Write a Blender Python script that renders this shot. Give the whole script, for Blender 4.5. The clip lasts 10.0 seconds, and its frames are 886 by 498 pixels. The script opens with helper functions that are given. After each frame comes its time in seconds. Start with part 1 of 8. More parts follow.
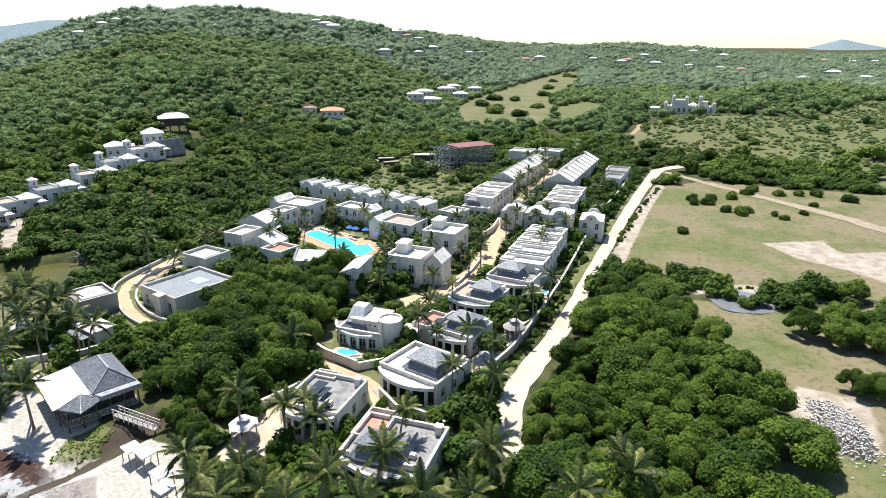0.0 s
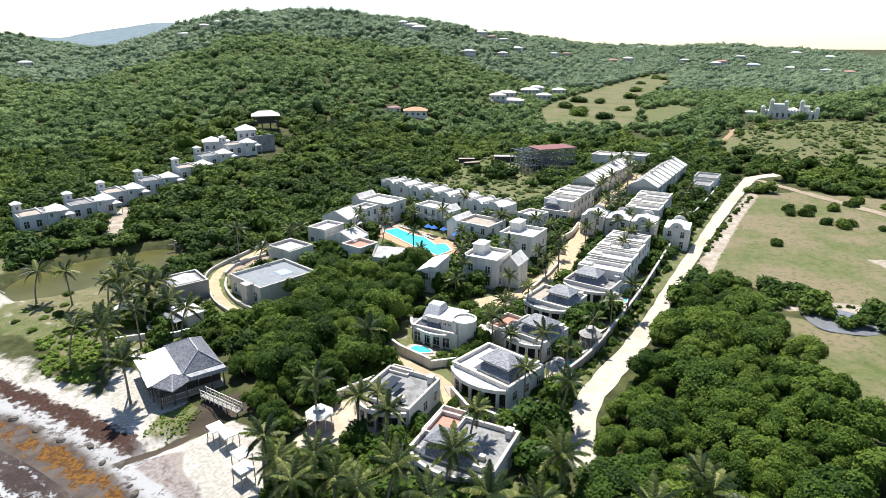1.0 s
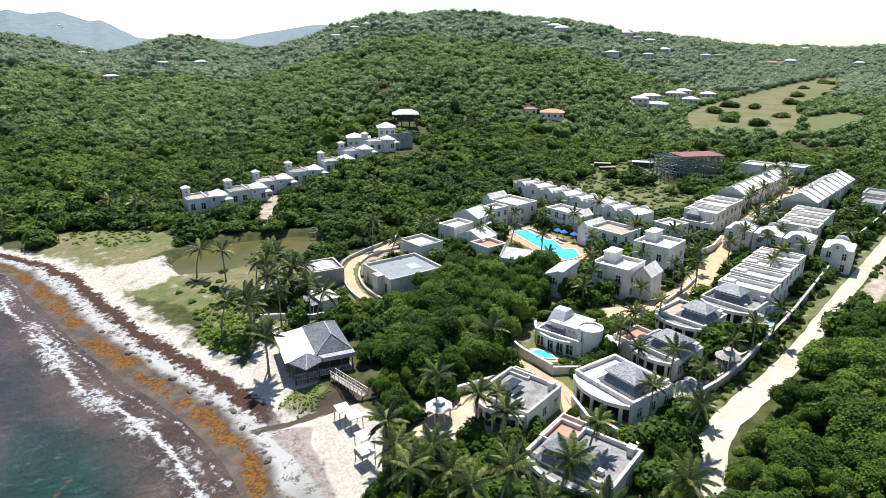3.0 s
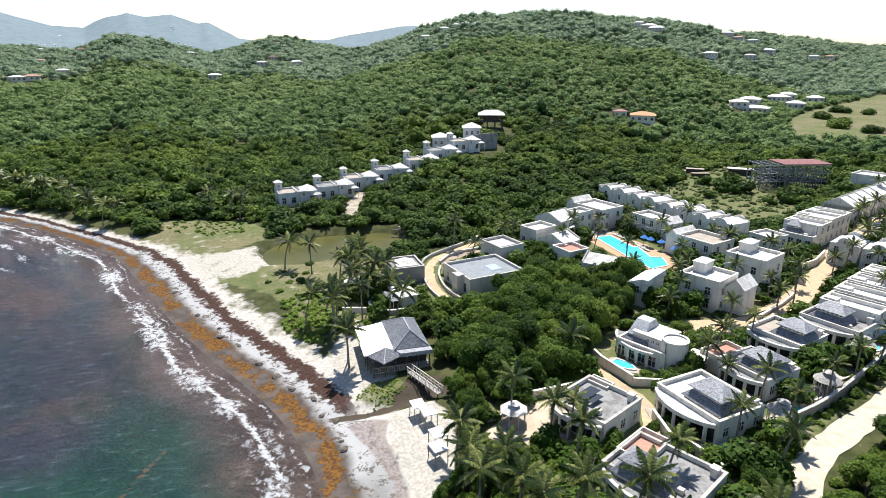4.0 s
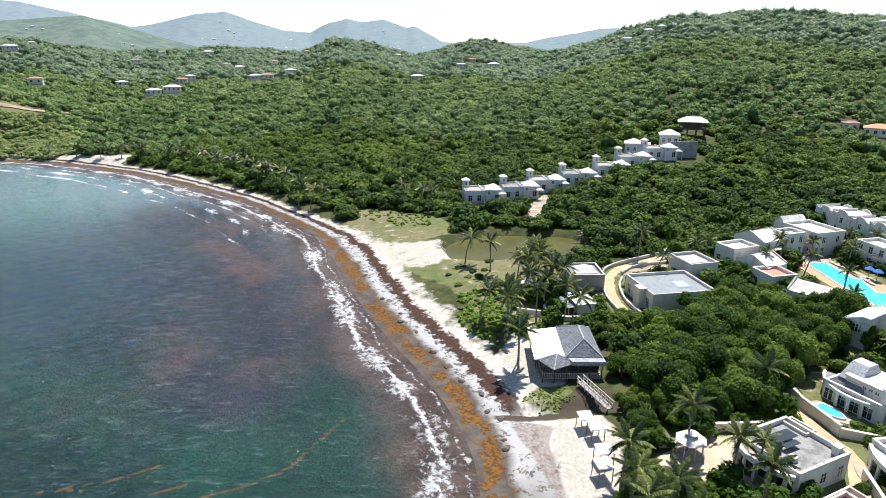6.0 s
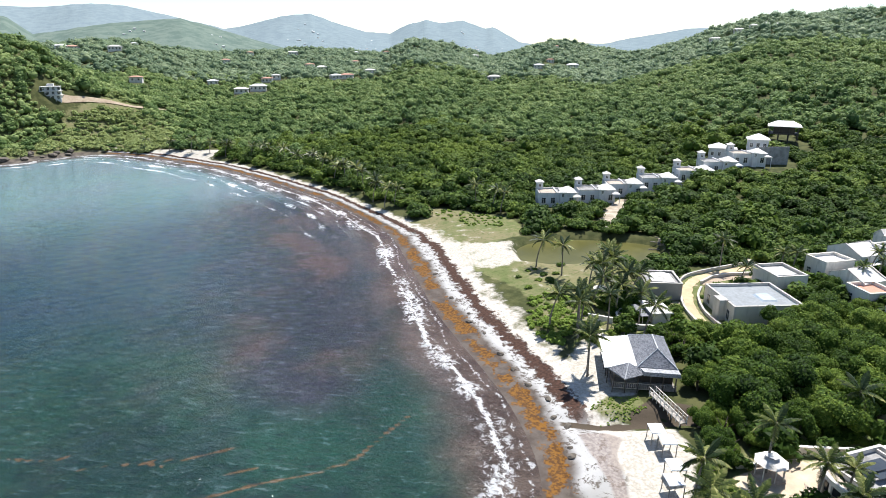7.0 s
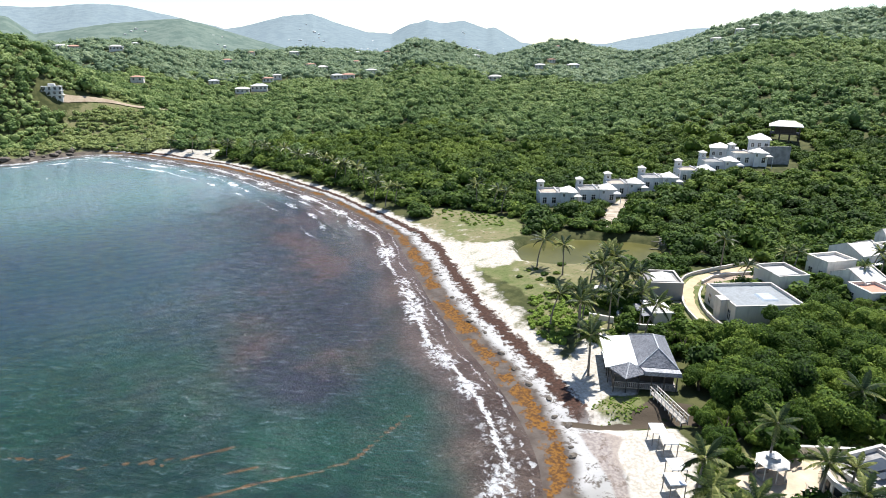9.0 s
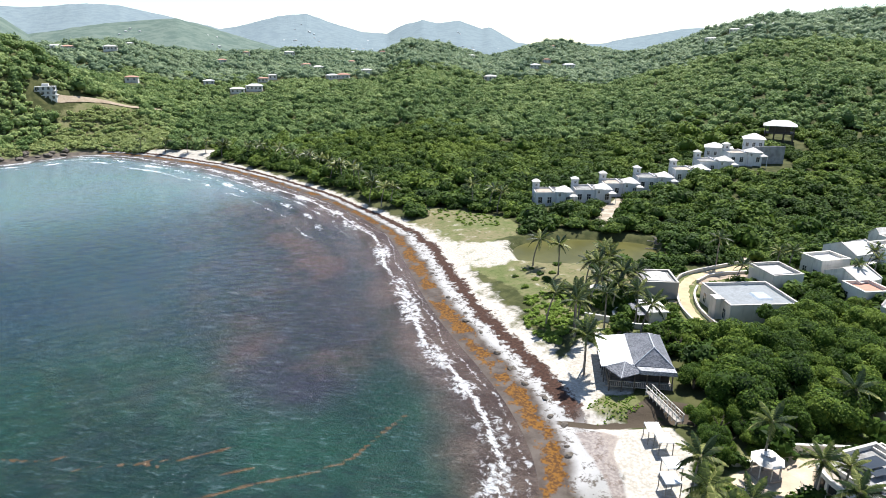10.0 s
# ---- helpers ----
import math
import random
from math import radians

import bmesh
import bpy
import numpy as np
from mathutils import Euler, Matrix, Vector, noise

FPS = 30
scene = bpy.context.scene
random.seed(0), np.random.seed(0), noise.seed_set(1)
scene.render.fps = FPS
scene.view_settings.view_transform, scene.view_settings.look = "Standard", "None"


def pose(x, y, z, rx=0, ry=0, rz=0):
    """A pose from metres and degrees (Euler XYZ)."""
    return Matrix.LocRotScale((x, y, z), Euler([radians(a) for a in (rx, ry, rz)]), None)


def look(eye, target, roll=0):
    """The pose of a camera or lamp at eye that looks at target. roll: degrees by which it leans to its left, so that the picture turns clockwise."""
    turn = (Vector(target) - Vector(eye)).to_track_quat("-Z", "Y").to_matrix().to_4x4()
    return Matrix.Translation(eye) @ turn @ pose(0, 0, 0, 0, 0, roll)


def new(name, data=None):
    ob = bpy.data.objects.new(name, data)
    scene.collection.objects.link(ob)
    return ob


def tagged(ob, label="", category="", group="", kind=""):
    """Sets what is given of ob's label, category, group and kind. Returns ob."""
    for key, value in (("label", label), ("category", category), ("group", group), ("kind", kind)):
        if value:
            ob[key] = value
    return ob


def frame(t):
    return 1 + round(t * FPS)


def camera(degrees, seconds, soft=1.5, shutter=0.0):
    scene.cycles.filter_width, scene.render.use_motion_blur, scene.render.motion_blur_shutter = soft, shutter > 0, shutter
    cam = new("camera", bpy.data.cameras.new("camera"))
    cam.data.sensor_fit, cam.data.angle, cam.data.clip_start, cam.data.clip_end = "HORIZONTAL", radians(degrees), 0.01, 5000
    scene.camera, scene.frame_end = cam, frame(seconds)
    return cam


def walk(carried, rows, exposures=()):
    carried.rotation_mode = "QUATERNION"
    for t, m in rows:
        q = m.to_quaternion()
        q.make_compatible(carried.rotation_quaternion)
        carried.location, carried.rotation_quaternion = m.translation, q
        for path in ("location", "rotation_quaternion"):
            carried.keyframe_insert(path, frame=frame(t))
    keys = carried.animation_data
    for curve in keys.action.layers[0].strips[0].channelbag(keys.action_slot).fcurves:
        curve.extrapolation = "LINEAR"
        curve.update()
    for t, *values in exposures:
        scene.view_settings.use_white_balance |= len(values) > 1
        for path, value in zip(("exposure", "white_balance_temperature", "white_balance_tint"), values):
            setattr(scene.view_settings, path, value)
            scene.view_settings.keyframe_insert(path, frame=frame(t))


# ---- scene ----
cam = camera(71.7, 10.0, soft=0.7)
# seconds, place, turn to the left, tilt
PATH = [(0.0, 0.0, 0.0, 50.0, 0.0, -18.54), (0.5, -0.11, 0.0, 50.0, 4.26, -18.46), (1.0, -0.22, 0.0, 50.0, 7.48, -18.45),
        (1.5, -0.32, -0.05, 50.0, 10.32, -18.44), (2.0, -0.42, -0.08, 50.0, 13.31, -18.41), (2.5, -0.53, -0.1, 50.0, 16.35, -18.39),
        (4.0, -0.88, -0.2, 50.0, 27.65, -18.31), (4.5, -0.98, -0.22, 49.97, 31.68, -18.28), (5.0, -1.08, -0.24, 49.92, 36.18, -18.23),
        (5.5, -1.22, -0.24, 49.82, 40.70, -18.14), (7.0, -1.62, -0.16, 49.57, 51.92, -18.01), (7.5, -1.65, -0.12, 49.5, 53.44, -18.0),
        (8.0, -1.65, -0.1, 49.42, 52.80, -18.0), (8.5, -1.64, -0.1, 49.41, 52.35, -18.0), (9.0, -1.63, -0.1, 49.42, 52.02, -18.0),
        (9.5, -1.62, -0.1, 49.41, 51.79, -18.0), (10.0, -1.61, -0.1, 49.4, 51.61, -18.0)]
walk(cam, [(t, pose(x, y, z, 90 + tilt, 0, yaw)) for t, x, y, z, yaw, tilt in PATH], [(0.0, 0.74), (2.5, 0.7), (4.5, 0.66), (5.5, 0.69), (7.0, 0.83), (10.0, 0.85)])

# ---- daylight ----
SUN_AZ, SUN_EL = 21.0, 63.0     # degrees to the left of +y, degrees up
world = bpy.data.worlds.new("sky")
scene.world = world
world.use_nodes = True
wn = world.node_tree.nodes
sky = wn.new("ShaderNodeTexSky")
sky.sky_type, sky.sun_disc = "NISHITA", False
sky.sun_elevation, sky.sun_rotation = radians(SUN_EL), radians(-SUN_AZ)
sky.air_density, sky.dust_density, sky.ozone_density = 0.9, 0.15, 1.0
world.node_tree.links.new(sky.outputs[0], wn["Background"].inputs[0])
wn["Background"].inputs[1].default_value = 0.1
sun = new("sun", bpy.data.lights.new("sun", "SUN"))
sun.data.energy, sun.data.angle, sun.data.color = 5.0, radians(0.6), (1.0, 0.97, 0.92)
sun.matrix_world = look((0, 0, 0), (math.sin(radians(SUN_AZ)) * math.cos(radians(SUN_EL)), -math.cos(radians(SUN_AZ)) * math.cos(radians(SUN_EL)), -math.sin(radians(SUN_EL))))

# ---- mesh helpers ----
class Shape:
    """Verts and faces of one part."""

    def __init__(self):
        self.v, self.f = [], []

    def face(self, *pts):
        n = len(self.v)
        self.v += [tuple(p) for p in pts]
        self.f.append(tuple(range(n, n + len(pts))))
        return self

    def prism(self, poly, z0, z1, top=None):
        """A closed prism over a plan polygon (counter-clockwise); top: another polygon for its upper edge."""
        n, k, up = len(self.v), len(poly), top or poly
        self.v += [(p[0], p[1], z0) for p in poly] + [(p[0], p[1], z1) for p in up]
        self.f.append(tuple(range(n + k - 1, n - 1, -1)))
        self.f.append(tuple(range(n + k, n + 2 * k)))
        for i in range(k):
            j = (i + 1) % k
            self.f.append((n + i, n + j, n + k + j, n + k + i))
        return self

    def box(self, x0, y0, z0, x1, y1, z1):
        return self.prism([(x0, y0), (x1, y0), (x1, y1), (x0, y1)], z0, z1)

    def ring(self, outer, inner, z0, z1):
        """A wall that runs round between two polygons of equal length."""
        n, k = len(self.v), len(outer)
        for poly in (outer, inner):
            self.v += [(p[0], p[1], z0) for p in poly] + [(p[0], p[1], z1) for p in poly]
        for i in range(k):
            j = (i + 1) % k
            a, b, c, d = n + i, n + j, n + k + j, n + k + i
            e, f, g, h = n + 2 * k + i, n + 2 * k + j, n + 3 * k + j, n + 3 * k + i
            self.f += [(a, b, c, d), (f, e, h, g), (d, c, g, h), (b, a, e, f)]
        return self

    def strip(self, line, width, z0, z1):
        """A wall of that thickness along an open line of plan points."""
        left, right = offset_line(line, width / 2), offset_line(line, -width / 2)
        for i in range(len(line) - 1):
            self.prism([right[i], right[i + 1], left[i + 1], left[i]], z0, z1)
        return self

    def tube(self, a, b, r0, r1=None, sides=8):
        a, b = Vector(a), Vector(b)
        r1 = r0 if r1 is None else r1
        q = (b - a).to_track_quat("Z", "Y")
        n = len(self.v)
        for c, r in ((a, r0), (b, r1)):
            for i in range(sides):
                w = 2 * math.pi * i / sides
                self.v.append(tuple(c + q @ Vector((r * math.cos(w), r * math.sin(w), 0))))
        for i in range(sides):
            j = (i + 1) % sides
            self.f.append((n + i, n + j, n + sides + j, n + sides + i))
        self.f.append(tuple(range(n + sides - 1, n - 1, -1)))
        self.f.append(tuple(range(n + sides, n + 2 * sides)))
        return self

    def hip(self, x0, y0, x1, y1, z0, z1, thick=0.14, ridge=None):
        """A hipped roof with an eaves edge; ridge: the ridge's half-length along the longer side."""
        w, d = x1 - x0, y1 - y0
        cx, cy = (x0 + x1) / 2, (y0 + y1) / 2
        along_x = w >= d
        r = ridge if ridge is not None else abs(w - d) / 2
        a, b = ((cx - r, cy), (cx + r, cy)) if along_x else ((cx, cy - r), (cx, cy + r))
        n = len(self.v)
        self.v += [(x0, y0, z0), (x1, y0, z0), (x1, y1, z0), (x0, y1, z0)]
        self.v += [(x0, y0, z0 + thick), (x1, y0, z0 + thick), (x1, y1, z0 + thick), (x0, y1, z0 + thick)]
        self.v += [(*a, z1), (*b, z1)]
        quads = [(3, 2, 1, 0), (0, 1, 5, 4), (1, 2, 6, 5), (2, 3, 7, 6), (3, 0, 4, 7)]
        tops = [(4, 5, 9, 8), (5, 6, 9), (6, 7, 8, 9), (7, 4, 8)] if along_x else [(4, 5, 8), (5, 6, 9, 8), (6, 7, 9), (7, 4, 8, 9)]
        self.f += [tuple(n + i for i in q) for q in quads + tops]
        return self

    def gable(self, x0, y0, x1, y1, z0, z1, thick=0.16, along="x"):
        """A pitched roof slab with open gables; its ridge runs along that axis."""
        if along == "x":
            m = (y0 + y1) / 2
            sec = [(y0, z0), (m, z1), (y1, z0), (y1, z0 + thick), (m, z1 + thick), (y0, z0 + thick)]
            ends = [[(x, s, z) for s, z in sec] for x in (x0, x1)]
        else:
            m = (x0 + x1) / 2
            sec = [(x1, z0), (m, z1), (x0, z0), (x0, z0 + thick), (m, z1 + thick), (x1, z0 + thick)]
            ends = [[(s, y, z) for s, z in sec] for y in (y0, y1)]
        n = len(self.v)
        self.v += ends[0] + ends[1]
        for i in range(6):
            j = (i + 1) % 6
            self.f.append((n + j, n + i, n + 6 + i, n + 6 + j))
        self.f += [(n, n + 1, n + 4, n + 5), (n + 1, n + 2, n + 3, n + 4), (n + 11, n + 10, n + 7, n + 6), (n + 10, n + 9, n + 8, n + 7)]
        return self

    def mesh(self, name, mat, smooth=False):
        me = bpy.data.meshes.new(name)
        me.from_pydata(self.v, [], self.f)
        me.materials.append(mat)
        bm = bmesh.new()
        bm.from_mesh(me)
        bmesh.ops.recalc_face_normals(bm, faces=bm.faces)
        bm.to_mesh(me)
        bm.free()
        if smooth:
            me.polygons.foreach_set("use_smooth", [True] * len(me.polygons))
        return me


def offset_line(line, d):
    """The line, moved sideways by d (to its left)."""
    out = []
    for i, p in enumerate(line):
        a, b = line[max(i - 1, 0)], line[min(i + 1, len(line) - 1)]
        dx, dy = b[0] - a[0], b[1] - a[1]
        s = math.hypot(dx, dy) or 1
        out.append((p[0] - dy / s * d, p[1] + dx / s * d))
    return out


def arc(cx, cy, r, a0, a1, n):
    return [(cx + r * math.cos(radians(a0 + (a1 - a0) * i / n)), cy + r * math.sin(radians(a0 + (a1 - a0) * i / n))) for i in range(n + 1)]


def part(name, shape, mat, parent, label="", smooth=False, at=None):
    """One mesh object under a thing or a part."""
    me = shape if isinstance(shape, bpy.types.Mesh) else shape.mesh(name, mat, smooth)
    ob = new(name, me)
    ob.parent = parent
    if at is not None:
        ob.matrix_basis = at
    return tagged(ob, label)


def thing(name, label, category, m, group="", kind=""):
    ob = new(name)
    ob.empty_display_size = 0.3
    ob.matrix_basis = m
    return tagged(ob, label, category, group, kind)


def solid(name, shape, mat, label, category="", kind="", m=None, smooth=False, group=""):
    """A thing that is one mesh."""
    ob = new(name, shape if isinstance(shape, bpy.types.Mesh) else shape.mesh(name, mat, smooth))
    if m is not None:
        ob.matrix_basis = m
    return tagged(ob, label, category, group, kind)


def array_mesh(name, verts, tris, mat, attrs=None, smooth=False):
    """A mesh from numpy arrays of points and triangles, with float attributes on its points."""
    me = bpy.data.meshes.new(name)
    me.vertices.add(len(verts))
    me.vertices.foreach_set("co", np.asarray(verts, np.float32).ravel())
    k = tris.shape[1]
    me.loops.add(tris.size)
    me.loops.foreach_set("vertex_index", tris.astype(np.int32).ravel())
    me.polygons.add(len(tris))
    me.polygons.foreach_set("loop_start", np.arange(0, tris.size, k, dtype=np.int32))
    me.polygons.foreach_set("loop_total", np.full(len(tris), k, np.int32))
    if smooth:
        me.polygons.foreach_set("use_smooth", np.ones(len(tris), bool))
    me.materials.append(mat)
    for key, values in (attrs or {}).items():
        me.attributes.new(key, "FLOAT", "POINT").data.foreach_set("value", np.asarray(values, np.float32))
    me.update()
    me.validate()
    return me


# ---- material helper ----
class Mat:
    """A small builder of node materials."""

    def __init__(self, name, rough=0.7, metal=0.0, spec=0.5):
        self.m = bpy.data.materials.new(name)
        self.m.use_nodes = True
        self.t = self.m.node_tree
        self.b = self.t.nodes["Principled BSDF"]
        self.set(self.b, "Roughness", rough), self.set(self.b, "Metallic", metal), self.set(self.b, "Specular IOR Level", spec)
        self.co = self.t.nodes.new("ShaderNodeTexCoord").outputs["Object"]
        self.geo = self.t.nodes.new("ShaderNodeNewGeometry")

    def set(self, node, key, value):
        if isinstance(value, bpy.types.NodeSocket):
            self.t.links.new(value, node.inputs[key])
        elif isinstance(value, tuple) and len(value) == 3:
            node.inputs[key].default_value = (*value, 1) if node.inputs[key].type == "RGBA" else value
        else:
            node.inputs[key].default_value = value

    def pos(self):
        return self.geo.outputs["Position"]

    def noise(self, scale, detail=4.0, rough=0.55, co=None, distort=0.0):
        n = self.t.nodes.new("ShaderNodeTexNoise")
        self.set(n, "Vector", co or self.pos())
        self.set(n, "Scale", scale), self.set(n, "Detail", detail), self.set(n, "Roughness", rough), self.set(n, "Distortion", distort)
        return n.outputs["Fac"]

    def cells(self, scale, co=None, out="Distance", feature="F1"):
        n = self.t.nodes.new("ShaderNodeTexVoronoi")
        n.feature = feature
        self.set(n, "Vector", co or self.pos()), self.set(n, "Scale", scale)
        return n.outputs[out]

    def attr(self, name):
        n = self.t.nodes.new("ShaderNodeAttribute")
        n.attribute_name = name
        return n.outputs["Fac"]

    def math(self, op, a, b=0.0, c=0.0, clamp=False):
        n = self.t.nodes.new("ShaderNodeMath")
        n.operation, n.use_clamp = op, clamp
        for i, v in enumerate((a, b, c)):
            if isinstance(v, bpy.types.NodeSocket):
                self.t.links.new(v, n.inputs[i])
            else:
                n.inputs[i].default_value = v
        return n.outputs[0]

    def step(self, v, lo, hi):
        """0 below lo, 1 above hi, smooth between (lo > hi turns it round)."""
        n = self.t.nodes.new("ShaderNodeMapRange")
        n.interpolation_type = "SMOOTHSTEP"
        flip = lo > hi
        self.set(n, "Value", v), self.set(n, "From Min", min(lo, hi)), self.set(n, "From Max", max(lo, hi))
        self.set(n, "To Min", 1.0 if flip else 0.0), self.set(n, "To Max", 0.0 if flip else 1.0)
        return n.outputs[0]

    def mix(self, fac, a, b):
        n = self.t.nodes.new("ShaderNodeMix")
        n.data_type = "RGBA"
        for key, v in ((0, fac), (6, a), (7, b)):
            if isinstance(v, bpy.types.NodeSocket):
                self.t.links.new(v, n.inputs[key])
            else:
                n.inputs[key].default_value = (*v, 1) if isinstance(v, tuple) else v
        return n.outputs[2]

    def ramp(self, fac, *stops):
        n = self.t.nodes.new("ShaderNodeValToRGB")
        self.set(n, "Fac", fac)
        el = n.color_ramp.elements
        while len(el) < len(stops):
            el.new(0.5)
        for e, (p, c) in zip(el, stops):
            e.position, e.color = p, (*c, 1)
        return n.outputs["Color"]

    def scale(self, sx, sy, sz, co=None):
        n = self.t.nodes.new("ShaderNodeMapping")
        self.set(n, "Vector", co or self.pos()), self.set(n, "Scale", (sx, sy, sz))
        return n.outputs[0]

    def bump(self, height, strength=0.5, distance=0.05):
        n = self.t.nodes.new("ShaderNodeBump")
        self.set(n, "Height", height), self.set(n, "Strength", strength), self.set(n, "Distance", distance)
        self.t.links.new(n.outputs[0], self.b.inputs["Normal"])
        return self

    def color(self, c):
        self.set(self.b, "Base Color", c)
        return self

    def rough(self, r):
        self.set(self.b, "Roughness", r)
        return self

    def leafy(self, amount, c):
        """Lets part of the light through thin leaves."""
        tr = self.t.nodes.new("ShaderNodeBsdfTranslucent")
        self.set(tr, "Color", c)
        mx = self.t.nodes.new("ShaderNodeMixShader")
        mx.inputs[0].default_value = amount
        self.t.links.new(self.b.outputs[0], mx.inputs[1]), self.t.links.new(tr.outputs[0], mx.inputs[2])
        self.t.links.new(mx.outputs[0], self.t.nodes["Material Output"].inputs[0])
        return self


# ---- materials ----
def mat_plaster(name, c, stain=(0.34, 0.32, 0.28), amount=0.55):
    m = Mat(name, 0.85, spec=0.2)
    big, fine = m.noise(0.35, 5), m.noise(6.0, 4)
    streak = m.noise(1.4, 5, co=m.scale(1, 1, 0.16))
    dirt = m.math("MULTIPLY", m.step(streak, 0.5, 0.75), amount)
    base = m.mix(m.step(big, 0.35, 0.7), c, tuple(v * 0.88 for v in c))
    return m.color(m.mix(dirt, base, stain)).bump(fine, 0.25, 0.02).m


def mat_deck(name, c, stain, amount=0.7):
    """Weathered flat roof."""
    m = Mat(name, 0.9, spec=0.15)
    blot, grain = m.noise(0.55, 6, 0.65), m.noise(3.0, 5)
    base = m.mix(m.step(grain, 0.35, 0.7), c, tuple(v * 0.8 for v in c))
    return m.color(m.mix(m.math("MULTIPLY", m.step(blot, 0.46, 0.62), amount), base, stain)).bump(grain, 0.2, 0.02).m


def mat_shingle(name, c1, c2):
    m = Mat(name, 0.55, spec=0.4)
    rows = m.t.nodes.new("ShaderNodeTexWave")
    rows.bands_direction, rows.wave_profile = "Z", "SAW"
    m.set(rows, "Vector", m.pos()), m.set(rows, "Scale", 2.2), m.set(rows, "Distortion", 0.6), m.set(rows, "Detail", 1.0), m.set(rows, "Detail Scale", 3.0)
    cell = m.cells(4.5, co=m.scale(1, 1, 2.2), out="Color")
    sep = m.t.nodes.new("ShaderNodeSeparateColor")
    m.set(sep, "Color", cell)
    wear = m.noise(0.5, 5)
    tone = m.math("ADD", m.math("MULTIPLY", sep.outputs[0], 0.6), m.math("MULTIPLY", wear, 0.5))
    m.color(m.mix(m.step(tone, 0.2, 0.85), c1, c2)).bump(rows.outputs["Fac"], 0.5, 0.03)
    return m.m


def mat_leaf(name, dark, mid, light, trans=0.3, gloss=0.12, fleck=0.42, own=0.3):
    m = Mat(name, 0.65 if gloss < 0.2 else 0.42, spec=gloss)
    rnd, tint = m.geo.outputs["Random Per Island"], m.attr("tint")
    each = m.t.nodes.new("ShaderNodeObjectInfo").outputs["Random"]
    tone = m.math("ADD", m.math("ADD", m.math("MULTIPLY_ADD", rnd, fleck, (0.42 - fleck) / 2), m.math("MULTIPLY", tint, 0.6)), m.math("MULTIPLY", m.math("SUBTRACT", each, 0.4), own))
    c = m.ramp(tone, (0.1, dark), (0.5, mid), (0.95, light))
    return m.color(c).leafy(trans, c).m


def mat_plain(name, c, rough=0.6, metal=0.0, var=0.25, scale=2.0, spec=0.4):
    m = Mat(name, rough, metal, spec)
    n = m.noise(scale, 5)
    return m.color(m.mix(m.step(n, 0.3, 0.75), c, tuple(v * (1 - var) for v in c))).bump(n, 0.15, 0.02).m


WHITE = mat_plaster("white_plaster", (0.71, 0.675, 0.62), amount=0.6)
CREAM = mat_plaster("cream_plaster", (0.66, 0.615, 0.54), amount=0.5)
STAINED = mat_plaster("stained_coping", (0.44, 0.42, 0.39), (0.16, 0.15, 0.14), 0.9)
HILL_WHITE = mat_plaster("hill_plaster", (0.62, 0.62, 0.62), amount=0.3)
WHITE_ROOF = mat_deck("white_roof", (0.68, 0.66, 0.635), (0.4, 0.38, 0.345), 0.7)
BRIGHT_ROOF = mat_plain("bright_membrane", (0.84, 0.84, 0.83), 0.35, var=0.06)
GREY_DECK = mat_deck("grey_deck", (0.29, 0.285, 0.28), (0.15, 0.145, 0.135), 0.8)
BLUE_DECK = mat_deck("blue_grey_deck", (0.27, 0.29, 0.305), (0.2, 0.21, 0.22), 0.6)
TAN_DECK = mat_deck("tan_deck", (0.42, 0.36, 0.3), (0.28, 0.24, 0.2), 0.6)
RED_TILE = mat_deck("red_tile", (0.5, 0.27, 0.2), (0.36, 0.2, 0.15), 0.6)
SLATE = mat_shingle("slate_shingle", (0.085, 0.09, 0.105), (0.22, 0.225, 0.25))
SLATE_MID = mat_shingle("mid_shingle", (0.15, 0.155, 0.17), (0.33, 0.335, 0.355))
SLATE_PALE = mat_shingle("pale_shingle", (0.3, 0.31, 0.33), (0.5, 0.51, 0.53))
DARK_WOOD = mat_plain("dark_wood", (0.07, 0.055, 0.045), 0.7)
GREY_WOOD = mat_plain("grey_wood", (0.33, 0.3, 0.27), 0.8, var=0.45)
ORANGE_ROOF = mat_deck("orange_roof", (0.6, 0.34, 0.2), (0.45, 0.25, 0.16), 0.5)
RED_SHEET = mat_plain("red_sheet", (0.24, 0.08, 0.07), 0.6, var=0.5, scale=0.6)
STEEL = mat_plain("grey_steel", (0.3, 0.31, 0.33), 0.5, 0.4, var=0.4)
CONCRETE = mat_plain("grey_concrete", (0.28, 0.28, 0.28), 0.85, var=0.4, scale=0.7)
BLUE_CANVAS = mat_plain("blue_canvas", (0.03, 0.17, 0.5), 0.7)
TRUNK = mat_plain("palm_trunk", (0.26, 0.22, 0.18), 0.9, var=0.4, scale=5)
BARK = mat_plain("bark", (0.13, 0.1, 0.075), 0.9, var=0.4, scale=5)


def mat_glass():
    m = Mat("window_glass", 0.08, spec=0.6)
    return m.color(m.mix(m.noise(0.8, 3), (0.02, 0.025, 0.03), (0.06, 0.065, 0.07))).m


GLASS = mat_glass()


def mat_pool(name, c1, c2):
    m = Mat(name, 0.06, spec=0.5)
    n = m.noise(1.2, 4)
    m.color(m.mix(m.step(n, 0.35, 0.65), c1, c2)).bump(m.noise(2.2, 4), 0.12, 0.05)
    return m.m


POOL = mat_pool("pool_water", (0.05, 0.5, 0.62), (0.1, 0.62, 0.72))


